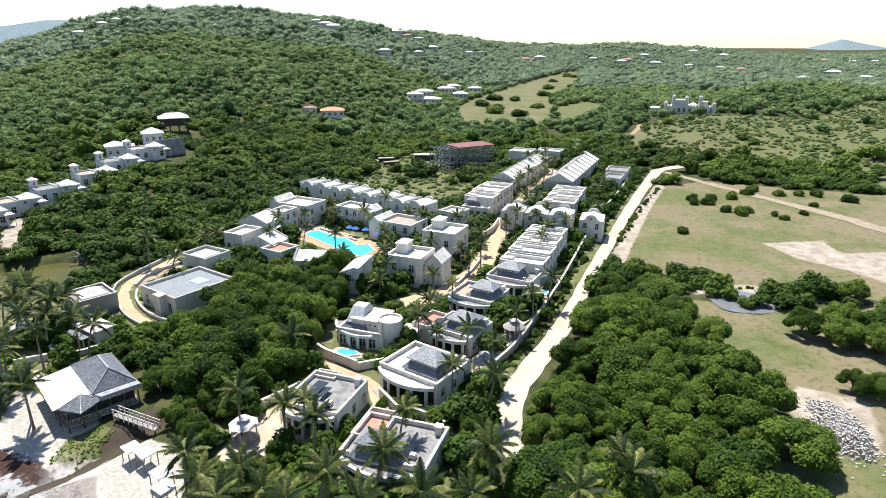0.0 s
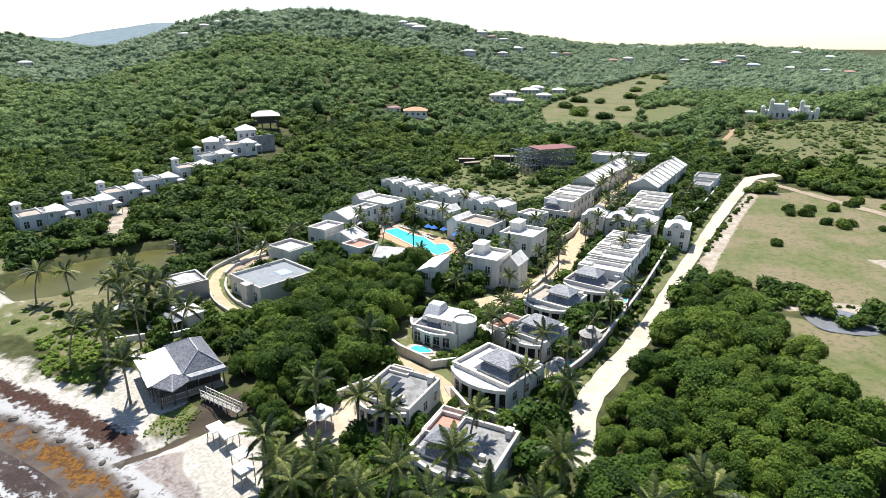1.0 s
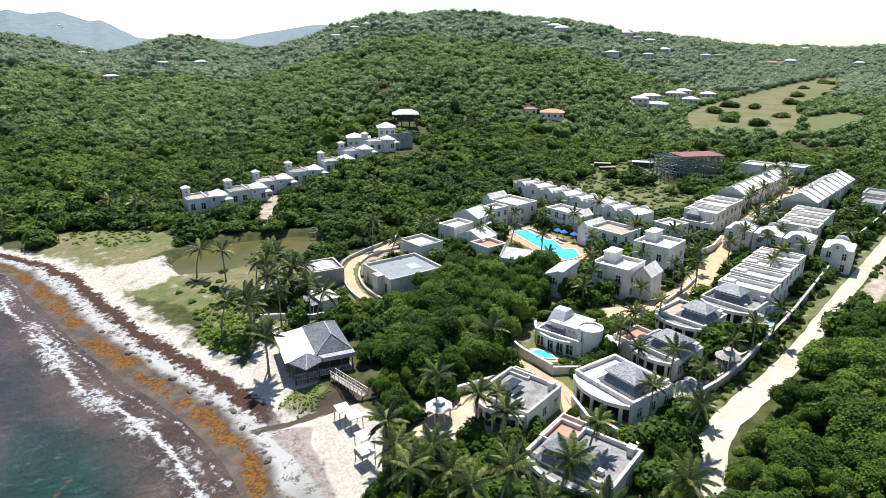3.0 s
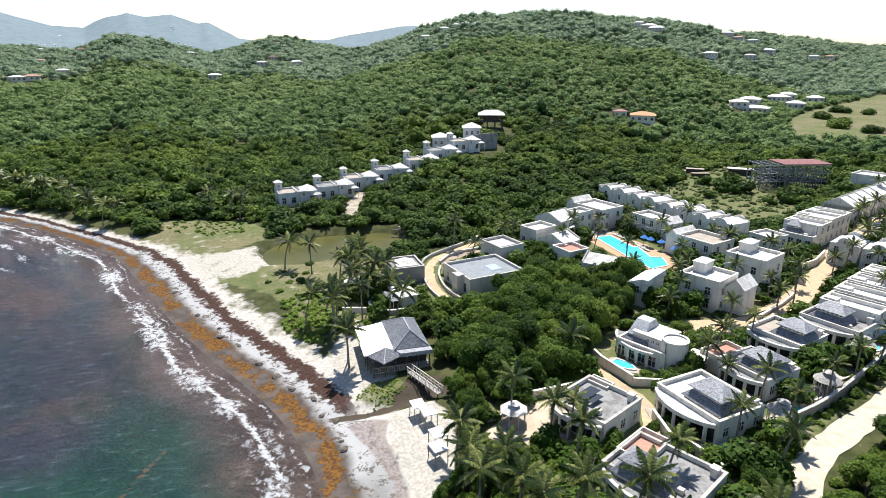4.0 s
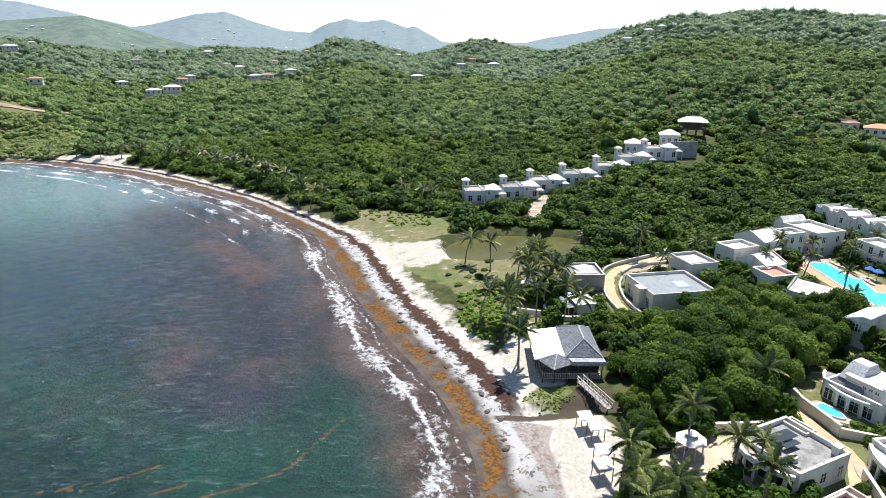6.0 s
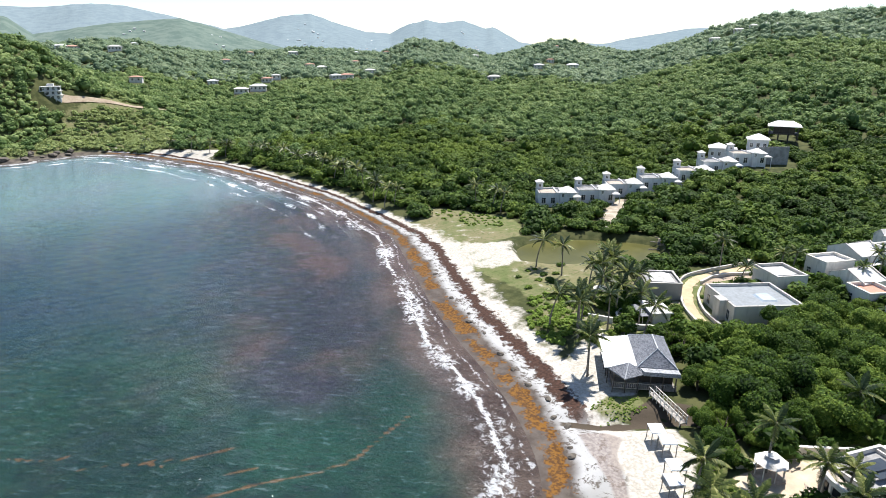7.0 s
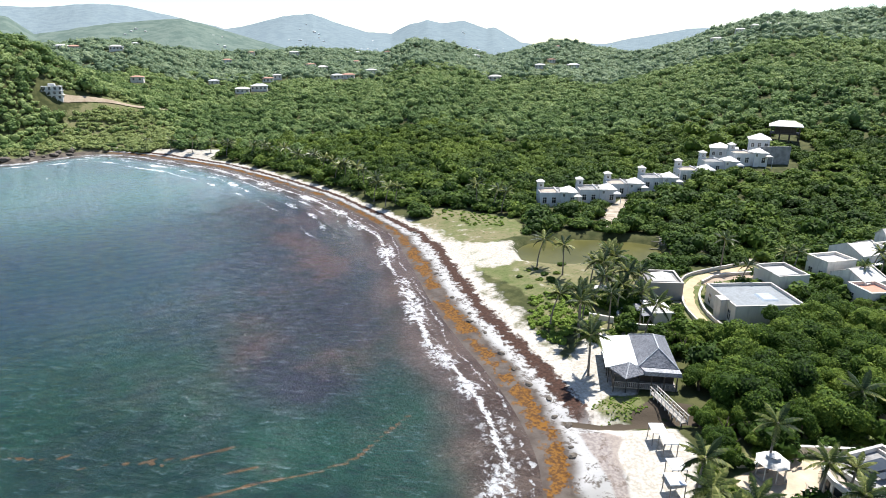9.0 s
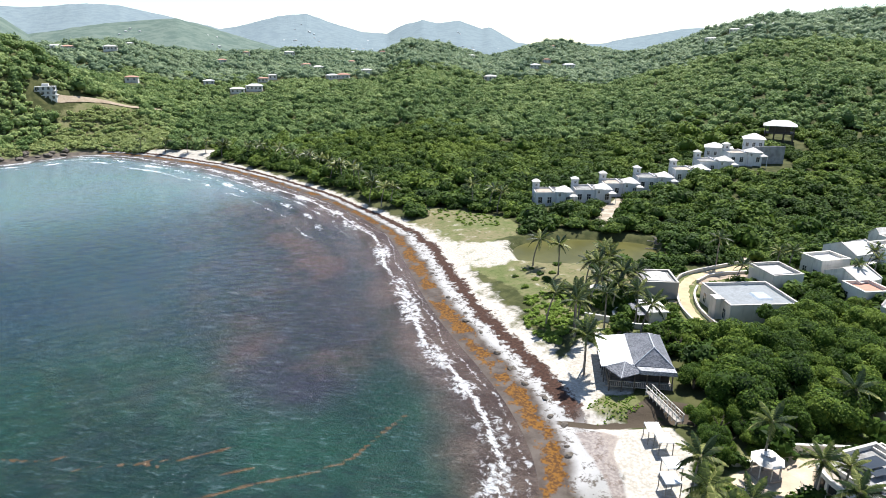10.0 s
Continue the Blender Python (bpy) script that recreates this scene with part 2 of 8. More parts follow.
def mat_road(name, c1, c2, c3):
    m = Mat(name, 0.95, spec=0.1)
    big, mid, fine = m.noise(0.12, 5), m.noise(0.9, 5), m.noise(9, 3)
    c = m.mix(m.step(mid, 0.35, 0.7), c1, c2)
    return m.color(m.mix(m.math("MULTIPLY", m.step(big, 0.5, 0.7), 0.6), c, c3)).bump(m.math("ADD", m.math("MULTIPLY", mid, 0.7), m.math("MULTIPLY", fine, 0.3)), 0.4, 0.08).m


ROAD = mat_road("packed_coral_road", (0.52, 0.465, 0.38), (0.44, 0.385, 0.3), (0.36, 0.31, 0.23))
PAVING = mat_road("tan_paving", (0.5, 0.385, 0.25), (0.42, 0.32, 0.21), (0.34, 0.26, 0.17))
DIRT = mat_road("brown_dirt", (0.34, 0.28, 0.21), (0.27, 0.21, 0.15), (0.22, 0.16, 0.11))


def mat_ground():
    """Beach bands by their distance from the waterline, grass, woodland floor and bare earth."""
    m = Mat("ground", 0.95, spec=0.15)
    d0, green, bare, paved = m.attr("shore"), m.attr("green"), m.attr("bare"), m.attr("paved")
    n1, n2, n3 = m.noise(0.06, 5), m.noise(0.35, 6, 0.6), m.noise(2.2, 5)
    floor = m.mix(m.step(n2, 0.35, 0.65), (0.035, 0.043, 0.014), (0.075, 0.078, 0.03))
    grass = m.mix(m.step(n2, 0.3, 0.65), (0.095, 0.12, 0.04), (0.15, 0.148, 0.068))
    grass = m.mix(m.math("MULTIPLY", m.step(n1, 0.4, 0.6), m.attr("dry")), grass, (0.2, 0.165, 0.1))
    earth = m.mix(m.step(n2, 0.35, 0.65), (0.42, 0.365, 0.3), (0.27, 0.225, 0.17))
    pave = m.mix(m.step(n2, 0.3, 0.65), (0.56, 0.46, 0.34), (0.4, 0.33, 0.25))
    edge = m.math("MULTIPLY", m.math("SUBTRACT", n2, 0.5), 0.9)
    tuft = m.step(m.noise(0.9, 6, 0.7), 0.5, 0.62)
    grass = m.mix(m.math("MULTIPLY", tuft, 0.55), grass, (0.06, 0.085, 0.022))
    c = m.mix(m.step(m.math("ADD", green, edge), 0.35, 0.6), floor, grass)
    c = m.mix(m.step(m.math("ADD", bare, edge), 0.4, 0.6), c, earth)
    c = m.mix(m.step(m.math("ADD", paved, edge), 0.4, 0.6), c, pave)
    # the beach
    d = m.math("ADD", d0, m.math("MULTIPLY", m.math("SUBTRACT", m.noise(0.16, 4), 0.5), 4.0))
    fine = m.math("ADD", d, m.math("MULTIPLY", m.math("SUBTRACT", m.noise(0.9, 5, 0.65), 0.5), 5.0))
    dry = m.mix(m.step(n3, 0.35, 0.7), (0.52, 0.485, 0.435), (0.36, 0.325, 0.28))
    wet = m.mix(m.step(n2, 0.35, 0.65), (0.06, 0.045, 0.037), (0.105, 0.087, 0.074))
    pale = m.mix(m.step(m.noise(0.8, 6, 0.75), 0.53, 0.58), (0.37, 0.365, 0.36), (0.12, 0.105, 0.095))
    sand = m.mix(m.step(d, 3.6, 5.6), wet, pale)
    sand = m.mix(m.step(d, 9.0, 10.0), sand, dry)
    weed = m.mix(m.step(n3, 0.4, 0.6), (0.165, 0.072, 0.008), (0.07, 0.03, 0.006))
    gold = m.math("MULTIPLY", m.step(fine, 0.7, 1.4), m.step(fine, 3.9, 3.3))
    gold = m.math("MULTIPLY", gold, m.step(m.noise(0.2, 5, 0.6), 0.43, 0.47))
    sand = m.mix(gold, sand, weed)
    wrack = m.math("MULTIPLY", m.step(fine, 6.6, 7.4), m.step(fine, 10.2, 9.2))
    wrack = m.math("MULTIPLY", wrack, m.attr("weedy"))
    sand = m.mix(wrack, sand, m.mix(m.step(n3, 0.35, 0.65), (0.07, 0.037, 0.027), (0.036, 0.021, 0.016)))
    beach = m.step(m.math("ADD", d, m.math("MULTIPLY", m.math("SUBTRACT", n2, 0.5), 12.0)), 14.5, 11.0)
    beach = m.math("MULTIPLY", beach, m.attr("sandy"))
    beach = m.math("MAXIMUM", beach, m.math("MULTIPLY", m.step(m.math("ADD", m.attr("spill"), m.math("MULTIPLY", edge, 2.0)), 0.35, 0.75), 0.85))
    c = m.mix(beach, c, sand)
    rock = m.mix(m.step(n2, 0.4, 0.6), (0.05, 0.044, 0.038), (0.12, 0.1, 0.08))
    c = m.mix(m.math("MULTIPLY", m.math("SUBTRACT", 1.0, m.attr("sandy")), m.step(d, 9, 5)), c, rock)
    pebble = m.mix(m.step(n3, 0.4, 0.6), (0.16, 0.125, 0.11), (0.27, 0.225, 0.2))
    c = m.mix(m.math("MULTIPLY", m.step(m.math("ADD", m.attr("gravel"), edge), 0.35, 0.8), 0.75), c, pebble)
    mud = m.attr("mud")
    c = m.mix(m.step(m.math("ADD", mud, edge), 0.4, 0.6), c, (0.07, 0.055, 0.04))
    m.color(c)
    m.rough(m.math("SUBTRACT", 0.95, m.math("MULTIPLY", m.step(d, 5, 2), 0.3)))
    m.bump(m.math("ADD", m.math("MULTIPLY", n2, 0.7), m.math("MULTIPLY", n3, 0.3)), 0.6, 0.25)
    return m.m


def mat_sea():
    """Sea water over sand and weed: colour by distance out and drifting weed, sky reflection painted far out and on the
    chop, white water along the breakers.
    """
    m = Mat("sea_water", 0.12, spec=0.5)
    d, weed = m.attr("shore"), m.attr("weed")
    n1, streak = m.noise(0.03, 5, 0.6), m.noise(0.11, 6, 0.65)
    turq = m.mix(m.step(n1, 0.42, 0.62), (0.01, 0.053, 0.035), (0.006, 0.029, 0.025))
    far_tone = m.mix(m.step(n1, 0.4, 0.6), (0.027, 0.053, 0.086), (0.024, 0.06, 0.083))
    # pale sky reflection on the offing, put into the water's colour
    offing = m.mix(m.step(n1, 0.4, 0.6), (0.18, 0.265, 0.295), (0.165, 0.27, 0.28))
    c = m.mix(m.math("ADD", m.attr("far_tone"), m.math("MULTIPLY", m.math("SUBTRACT", streak, 0.5), 0.8), clamp=True), turq, far_tone)
    c = m.mix(m.step(m.attr("far_tone"), 1.0, 2.0), c, offing)
    w = m.step(m.math("ADD", weed, m.math("MULTIPLY", m.math("SUBTRACT", streak, 0.5), 1.0)), 0.15, 1.1)
    brown = m.mix(m.step(m.noise(0.05, 5, 0.6), 0.45, 0.62), (0.028, 0.028, 0.044), (0.066, 0.042, 0.045))
    c = m.mix(w, c, brown)
    rust = m.step(m.math("ADD", m.attr("rusty"), m.math("MULTIPLY", m.math("SUBTRACT", streak, 0.5), 1.6)), 0.35, 1.0)
    c = m.mix(m.math("MULTIPLY", rust, 0.5), c, (0.12, 0.068, 0.058))
    silt = m.step(m.math("ADD", d, m.math("MULTIPLY", m.math("SUBTRACT", m.noise(0.08, 5), 0.5), 10.0)), -14.5, -5.0)
    c = m.mix(m.math("MULTIPLY", silt, 0.85), c, m.mix(m.step(streak, 0.4, 0.6), (0.075, 0.042, 0.035), (0.135, 0.09, 0.074)))
    line = m.step(m.math("ADD", m.attr("drift"), m.math("MULTIPLY", m.math("SUBTRACT", m.noise(0.3, 5, 0.7), 0.5), 1.5)), 0.6, 0.9)
    c = m.mix(m.math("MULTIPLY", line, 0.75), c, (0.15, 0.075, 0.03))
    ripple = m.t.nodes.new("ShaderNodeMapping")
    ripple.vector_type = "TEXTURE"
    m.set(ripple, "Vector", m.pos()), m.set(ripple, "Rotation", (0.0, 0.0, 0.75)), m.set(ripple, "Scale", (2.2, 0.8, 1.0))
    chop = m.noise(0.75, 6, 0.7, co=ripple.outputs[0])
    calm = m.math("SUBTRACT", 1.0, m.math("MULTIPLY", silt, 0.75))
    # dark wave faces and pale sky glints of the chop, mixed into the colour
    c = m.mix(m.math("MULTIPLY", m.math("MULTIPLY", m.step(chop, 0.49, 0.38), 0.6), calm), c, (0.008, 0.02, 0.026))
    c = m.mix(m.math("MULTIPLY", m.math("MULTIPLY", m.step(chop, 0.55, 0.66), 0.26), calm), c, (0.19, 0.25, 0.27))
    # white water
    lace = m.noise(1.0, 8, 0.8, distort=0.6)
    wob = m.math("ADD", d, m.math("MULTIPLY", m.math("SUBTRACT", m.noise(0.055, 4), 0.5), 7.0))
    patch = m.noise(0.09, 3)
    froth = m.math("MULTIPLY", m.math("MULTIPLY", m.step(wob, -8.5, -5.4), m.step(wob, -1.2, -3.0)), m.step(patch, 0.4, 0.6))
    swash = m.math("MAXIMUM", m.math("MULTIPLY", m.math("MULTIPLY", m.step(wob, -6.4, -4.5), m.step(lace, 0.57, 0.68)), 0.5),
                   m.math("MULTIPLY", m.step(m.math("ADD", lace, m.math("MULTIPLY", froth, 0.13)), 0.56, 0.66), m.math("MULTIPLY", froth, 0.9)))
    broken = m.math("ADD", m.math("MULTIPLY", m.noise(0.07, 3), 1.0), m.math("MULTIPLY", m.math("SUBTRACT", lace, 0.5), 0.5))

    def breaker(off, width, keep):
        v = m.math("ABSOLUTE", m.math("ADD", wob, off))
        thin = m.math("MULTIPLY", m.step(broken, keep, keep + 0.22), width)
        return m.step(m.math("SUBTRACT", m.math("ADD", v, m.math("MULTIPLY", m.math("SUBTRACT", 0.6, lace), 4.5)), thin), 0.25, -0.15)

    outer = m.attr("surf")
    foam = m.math("MAXIMUM", swash, m.math("MULTIPLY", breaker(4.4, 0.75, 0.3), 0.92))
    foam = m.math("MAXIMUM", foam, m.math("MULTIPLY", breaker(1.2, 0.32, 0.34), 0.75))
    foam = m.math("MAXIMUM", foam, m.math("MULTIPLY", m.math("MAXIMUM", m.math("MAXIMUM", breaker(9.0, 0.9, 0.45), breaker(14.0, 1.5, 0.43)), breaker(20.0, 1.3, 0.46)), outer))
    m.color(m.mix(foam, c, (0.62, 0.63, 0.64)))
    m.rough(m.math("ADD", 0.12, m.math("MULTIPLY", foam, 0.6)))
    waves = m.math("ADD", m.math("MULTIPLY", chop, 0.75), m.math("MULTIPLY", m.noise(1.3, 5, 0.7), 0.25))
    m.bump(waves, 1.0, 1.6)
    return m.m


def mat_pond():
    m = Mat("pond_water", 0.35, spec=0.14)
    return m.color(m.mix(m.step(m.noise(0.12, 4), 0.4, 0.6), (0.068, 0.066, 0.016), (0.09, 0.086, 0.024))).bump(m.noise(1.5, 4), 0.1, 0.05).m


GROUND, SEA, POND_WATER = mat_ground(), mat_sea(), mat_pond()
LEAF = mat_leaf("broad_leaves", (0.008, 0.022, 0.003), (0.043, 0.086, 0.009), (0.15, 0.21, 0.03), 0.22, own=0.42)
LEAF_NEAR = mat_leaf("coastal_leaves", (0.01, 0.026, 0.004), (0.046, 0.088, 0.012), (0.16, 0.22, 0.036), 0.22, fleck=0.32)
# leaves of the next two pale and grey with range: haze in their colour
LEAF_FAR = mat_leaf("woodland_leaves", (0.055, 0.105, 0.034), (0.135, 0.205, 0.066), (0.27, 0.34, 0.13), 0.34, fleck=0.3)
LEAF_HAZED = mat_leaf("hazed_leaves", (0.1, 0.162, 0.096), (0.19, 0.258, 0.148), (0.32, 0.38, 0.225), 0.38, fleck=0.26)
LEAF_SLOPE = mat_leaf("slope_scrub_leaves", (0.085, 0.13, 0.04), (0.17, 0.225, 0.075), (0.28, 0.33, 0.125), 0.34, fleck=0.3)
VINE = mat_leaf("vine_leaves", (0.05, 0.1, 0.012), (0.11, 0.18, 0.025), (0.2, 0.28, 0.05), 0.3)
# wide tone per frond: the brightest ones paint sun highlights into the leaf colour
FROND = mat_leaf("palm_fronds", (0.018, 0.036, 0.006), (0.12, 0.15, 0.03), (0.46, 0.44, 0.16), 0.28, 0.4, own=0.8)


def mat_hazed_mountain(name, c1, c2):
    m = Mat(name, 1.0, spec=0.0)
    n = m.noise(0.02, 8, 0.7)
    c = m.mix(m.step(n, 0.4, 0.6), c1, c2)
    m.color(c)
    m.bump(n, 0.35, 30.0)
    # bluish haze sits in the colour; a faint emission lifts it further
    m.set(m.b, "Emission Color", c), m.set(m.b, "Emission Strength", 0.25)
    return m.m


MOUNTAIN = mat_hazed_mountain("far_mountain", (0.145, 0.185, 0.208), (0.17, 0.212, 0.23))
HILL_GREEN = mat_hazed_mountain("green_mountain", (0.09, 0.125, 0.11), (0.128, 0.163, 0.14))


# ---- the lie of the land ----
def smooth(v, lo, hi):
    s = np.clip((v - lo) / (hi - lo), 0, 1)
    return s * s * (3 - 2 * s)


def dist_line(x, y, line):
    """Distance to an open line of plan points."""
    best = np.full(np.shape(x), 1e9)
    for (ax, ay), (bx, by) in zip(line[:-1], line[1:]):
        dx, dy = bx - ax, by - ay
        s = np.clip(((x - ax) * dx + (y - ay) * dy) / max(dx * dx + dy * dy, 1e-9), 0, 1)
        best = np.minimum(best, np.hypot(x - ax - s * dx, y - ay - s * dy))
    return best


def inside(x, y, poly):
    hit = np.zeros(np.shape(x), bool)
    for (ax, ay), (bx, by) in zip(poly, poly[1:] + poly[:1]):
        if ay == by:
            continue
        hit ^= ((ay > y) != (by > y)) & (x < (bx - ax) * (y - ay) / (by - ay) + ax)
    return hit


def area(x, y, poly, soft=0.0):
    """1 inside the polygon, 0 outside; soft: the width of the fading edge."""
    d = dist_line(x, y, poly + poly[:1])
    d = np.where(inside(x, y, poly), d, -d)
    return smooth(d, -soft / 2 - 1e-6, soft / 2 + 1e-6)


def curve(pts, n=6):
    """A smooth line through plan points."""
    out, p = [], [pts[0]] + list(pts) + [pts[-1]]
    for i in range(1, len(p) - 2):
        for k in range(n):
            s = k / n
            out.append(tuple(0.5 * (2 * p[i][c] + (p[i + 1][c] - p[i - 1][c]) * s + (2 * p[i - 1][c] - 5 * p[i][c] + 4 * p[i + 1][c] - p[i + 2][c]) * s * s
                                    + (3 * p[i][c] - p[i - 1][c] - 3 * p[i + 1][c] + p[i + 2][c]) * s ** 3) for c in (0, 1)))
    return out + [tuple(pts[-1])]


# the waterline of the bay, from the headland to below the camera
BAY = curve([(-347, 2), (-340, 15), (-344.5, 28), (-346.5, 45), (-342, 57), (-322, 68.5), (-297, 77.5), (-272, 85), (-245, 89.5), (-217, 92), (-192, 93.5), (-165, 91.5), (-143, 88), (-121, 79), (-95, 67), (-79, 61), (-67, 57), (-57, 53),
             (-48, 48), (-41, 42), (-30, 30), (-10, 14), (30, 2)], 4)
SHORE = [(-6000, -3000), (-900, -500), (-420, -120), (-352, -30)] + BAY + [(100, -8), (300, -40), (900, -150), (6000, -900)]
SEA_SIDE = SHORE + [(6000, -6000), (-6000, -6000)]
POND = curve([(-98, 99.5), (-107.5, 106.5), (-108, 118), (-98, 131), (-88, 136.5), (-81.5, 131.5), (-78.5, 123.5), (-86.5, 113), (-91, 104.5), (-98, 99.5)], 4)
PUDDLE = curve([(52, 108), (53, 115), (58.5, 115.4), (65.5, 109.6), (61, 104), (54, 104.6), (52, 108)], 4)
CREEK = curve([(-32, 73), (-37, 70.5), (-41, 66), (-44, 62.5), (-49, 58), (-54, 54)], 4)


def shore(x, y):
    """Metres inland from the waterline (at sea below 0)."""
    d = dist_line(x, y, SHORE)
    return np.where(inside(x, y, SEA_SIDE), -d, d) - 2.5


def band(x, y):
    """The same, stretched where the beach is narrow."""
    d = shore(x, y)
    return np.where(d > 0, d * (1 + 1.1 * smooth(-x, 120, 175)), d)


# ridges: bearing (degrees left of +y), distance and height angle of the crest, distance of the foot
MAIN_HILL = [(60, 1500, -1.2, 260), (45, 1350, -0.7, 195), (38, 1250, -0.35, 190), (34.3, 1100, 0.0, 180), (30.3, 1000, 1.28, 170), (28.3, 960, 1.95, 168), (25.8, 900, 2.8, 168), (18.2, 900, 2.95, 205),
             (13.7, 920, 2.65, 245), (9, 960, 2.25, 290), (4.2, 1050, 1.25, 380), (-0.8, 1250, 0.8, 560), (-4.3, 1500, 0.4, 800), (-9, 1500, -0.8, 900)]
HEADLAND = [(140, 380, 1.5, 250), (110, 400, 2.6, 262), (92, 430, 2.4, 285), (87.6, 440, 1.85, 296), (86, 440, 1.3, 300), (84.3, 440, 0.35, 305), (82.7, 440, -0.95, 310), (80.9, 430, -2, 330),
            (75, 420, -4.6, 350), (70, 420, -6.0, 360)]
ROLLING = [(120, 900, 1.0, 350), (88, 900, 0.7, 350), (82.4, 900, 0.55, 350), (77.6, 850, 1.0, 380), (75.1, 950, 0.15, 380), (71.2, 1000, -0.3, 370), (64.5, 1100, 0.15, 330), (60.2, 1100, -0.05, 290), (57.7, 1050, -0.3, 260),
           (54.6, 900, 1.0, 240), (51.1, 930, 0.4, 225), (47.6, 1000, -0.7, 210), (44.7, 1100, 0.4, 400), (42.8, 1100, 0.85, 400), (40.4, 1150, 0.6, 420), (37, 1200, 0.15, 500), (34, 1200, -0.6, 600), (30, 1200, -2, 900)]
CASTLE_HILL = [(-5, 420, -7.2, 330), (-11, 390, -6.6, 290), (-16, 370, -5.75, 275), (-18.8, 352, -5.45, 262), (-23.5, 355, -5.3, 255), (-26.8, 480, -3.2, 262), (-30, 520, -3.2, 265), (-35, 560, -3.3, 240), (-42, 560, -3.0, 220), (-70, 600, -2.6, 200)]
FAR_RIDGE = [(2, 1700, -0.5, 900), (-4.3, 1650, 0.3, 950), (-8.2, 1600, 0.05, 950), (-13.1, 1500, -0.1, 900), (-15.4, 1500, 0.18, 900), (-17.8, 1500, -0.2, 900), (-21.3, 1500, -0.4, 900), (-24, 1500, -0.75, 900),
             (-26, 1500, -1.0, 900), (-28.4, 1500, -1.0, 900), (-34, 1500, -1.0, 900), (-70, 1500, -0.5, 800)]


def ridge(bearing, r, rows, back):
    rows = sorted(rows)
    a, rc, el, rf = (np.array(c, float) for c in zip(*rows))
    b = np.clip(bearing, a[0], a[-1])
    rc, rf, el = np.interp(b, a, rc), np.interp(b, a, rf), np.interp(b, a, el)
    zc = 50 + rc * np.tan(np.radians(el)) - 3.5 - rc * 0.0085
    s = np.clip((r - rf) / (rc - rf), 0, 1)
    up = 0.72 * s + 0.28 * s * s * (3 - 2 * s)
    up = up * smooth(s, -0.02, 0.07)
    edge = np.where(bearing < a[0], smooth(bearing, a[0] - 10, a[0]), np.where(bearing > a[-1], 1 - smooth(bearing, a[-1], a[-1] + 10), 1.0))
    fall = 1 - smooth(r, rc + 30, rc + back)
    return np.maximum(zc - 2.5, 0) * up * fall * edge


def wobble(x, y, size, seed=0.0):
    """A cheap rolling relief of about that wavelength, from -1 to 1."""
    k = 2 * math.pi / size
    return (np.sin(k * (x * 0.83 + y * 0.55) + seed) + np.sin(k * 1.37 * (-x * 0.42 + y * 0.91) + 2.1 * seed + 1) + np.sin(k * 1.83 * (x * 0.97 - y * 0.26) + 0.7 * seed + 4)) / 3


def land(x, y):
    """Height of the ground."""
    x, y = np.asarray(x, float), np.asarray(y, float)
    r, bearing = np.hypot(x, y), np.degrees(np.arctan2(-x, y))
    d = shore(x, y)
    rocky = smooth(bearing, 79.5, 82.5) * smooth(r, 200, 260)
    beach = np.where(d < 0, np.maximum(0.07 * d, -4), np.minimum(0.11 * d * (1 + 1.1 * smooth(-x, 120, 175)), 2.5) * (1 - rocky) + rocky * np.minimum(0.4 * d, 3))
    hills = np.zeros_like(x)
    for rows, back in ((MAIN_HILL, 900), (HEADLAND, 500), (ROLLING, 700), (CASTLE_HILL, 260), (FAR_RIDGE, 1500)):
        hills = np.maximum(hills, ridge(bearing, r, rows, back))
    inland = smooth(d, 12, 60)
    hills = hills * inland
    amp = smooth(hills, 2, 30) * np.clip(r / 250, 0, 4)
    z = beach + hills + amp * (1.5 * wobble(x, y, 190) + 0.7 * wobble(x, y, 71, 2)) * smooth(hills, 1, 12)
    z = z + smooth(d, 15, 25) * 0.12 * wobble(x, y, 9, 1)
    pond = area(x, y, POND, 3.0)
    z = z * (1 - pond) + pond * 0.2
    creek = 1 - smooth(dist_line(x, y, CREEK), 0.6, 2.6)
    return z - creek * np.clip(z - 0.25, 0, 0.9)


# ---- ground, sea and water ----
FIELD = [(39, 129), (47, 152), (60, 181), (76, 211), (95, 219), (125, 205), (170, 190), (170, 118), (88, 109), (76, 113), (55, 121)]
CLEARING = [(46, 112), (47, 103), (46, 90), (48.5, 76), (46, 70), (46, 62), (35, 61), (36, 52), (46, 45), (90, 45), (120, 80), (120, 112), (62, 106)]
RESORT = [(5, 60), (12, 85), (22, 104), (34, 131), (46, 155), (60, 186), (78, 232), (62, 262), (34, 264), (16, 205), (0, 172), (-42, 200), (-55, 160), (-62, 138), (-72, 118), (-70, 92),
          (-58, 84), (-44, 84), (-42, 100), (-38, 116), (-22, 124), (-18, 106), (-24, 90), (-30, 74), (-28, 58), (-12, 48)]
SCRUB_LOT = [(-2, 172), (-40, 202), (-20, 262), (-12, 290), (8, 285), (-2, 240), (14, 204)]
BEACH_GREEN = [(-74, 86), (-64, 78), (-57, 82), (-62, 98), (-72, 112), (-84, 112), (-92, 104), (-84, 94)]
OPEN_FLAT = [(-86, 86), (-72, 80), (-58, 80), (-60, 100), (-74, 112), (-92, 107), (-101, 97), (-112, 104), (-113, 118), (-128, 123), (-152, 113), (-142, 100), (-112, 88)]
SAND_SPILL = [(-120, 91), (-108, 86), (-98, 91), (-96, 99), (-103, 102.5), (-109, 108), (-113, 103), (-118, 98), (-126, 99)]
FAR_SAND = [(-334, 64), (-331, 76), (-318, 86), (-307, 100), (-299, 98), (-288, 88), (-300, 78)]
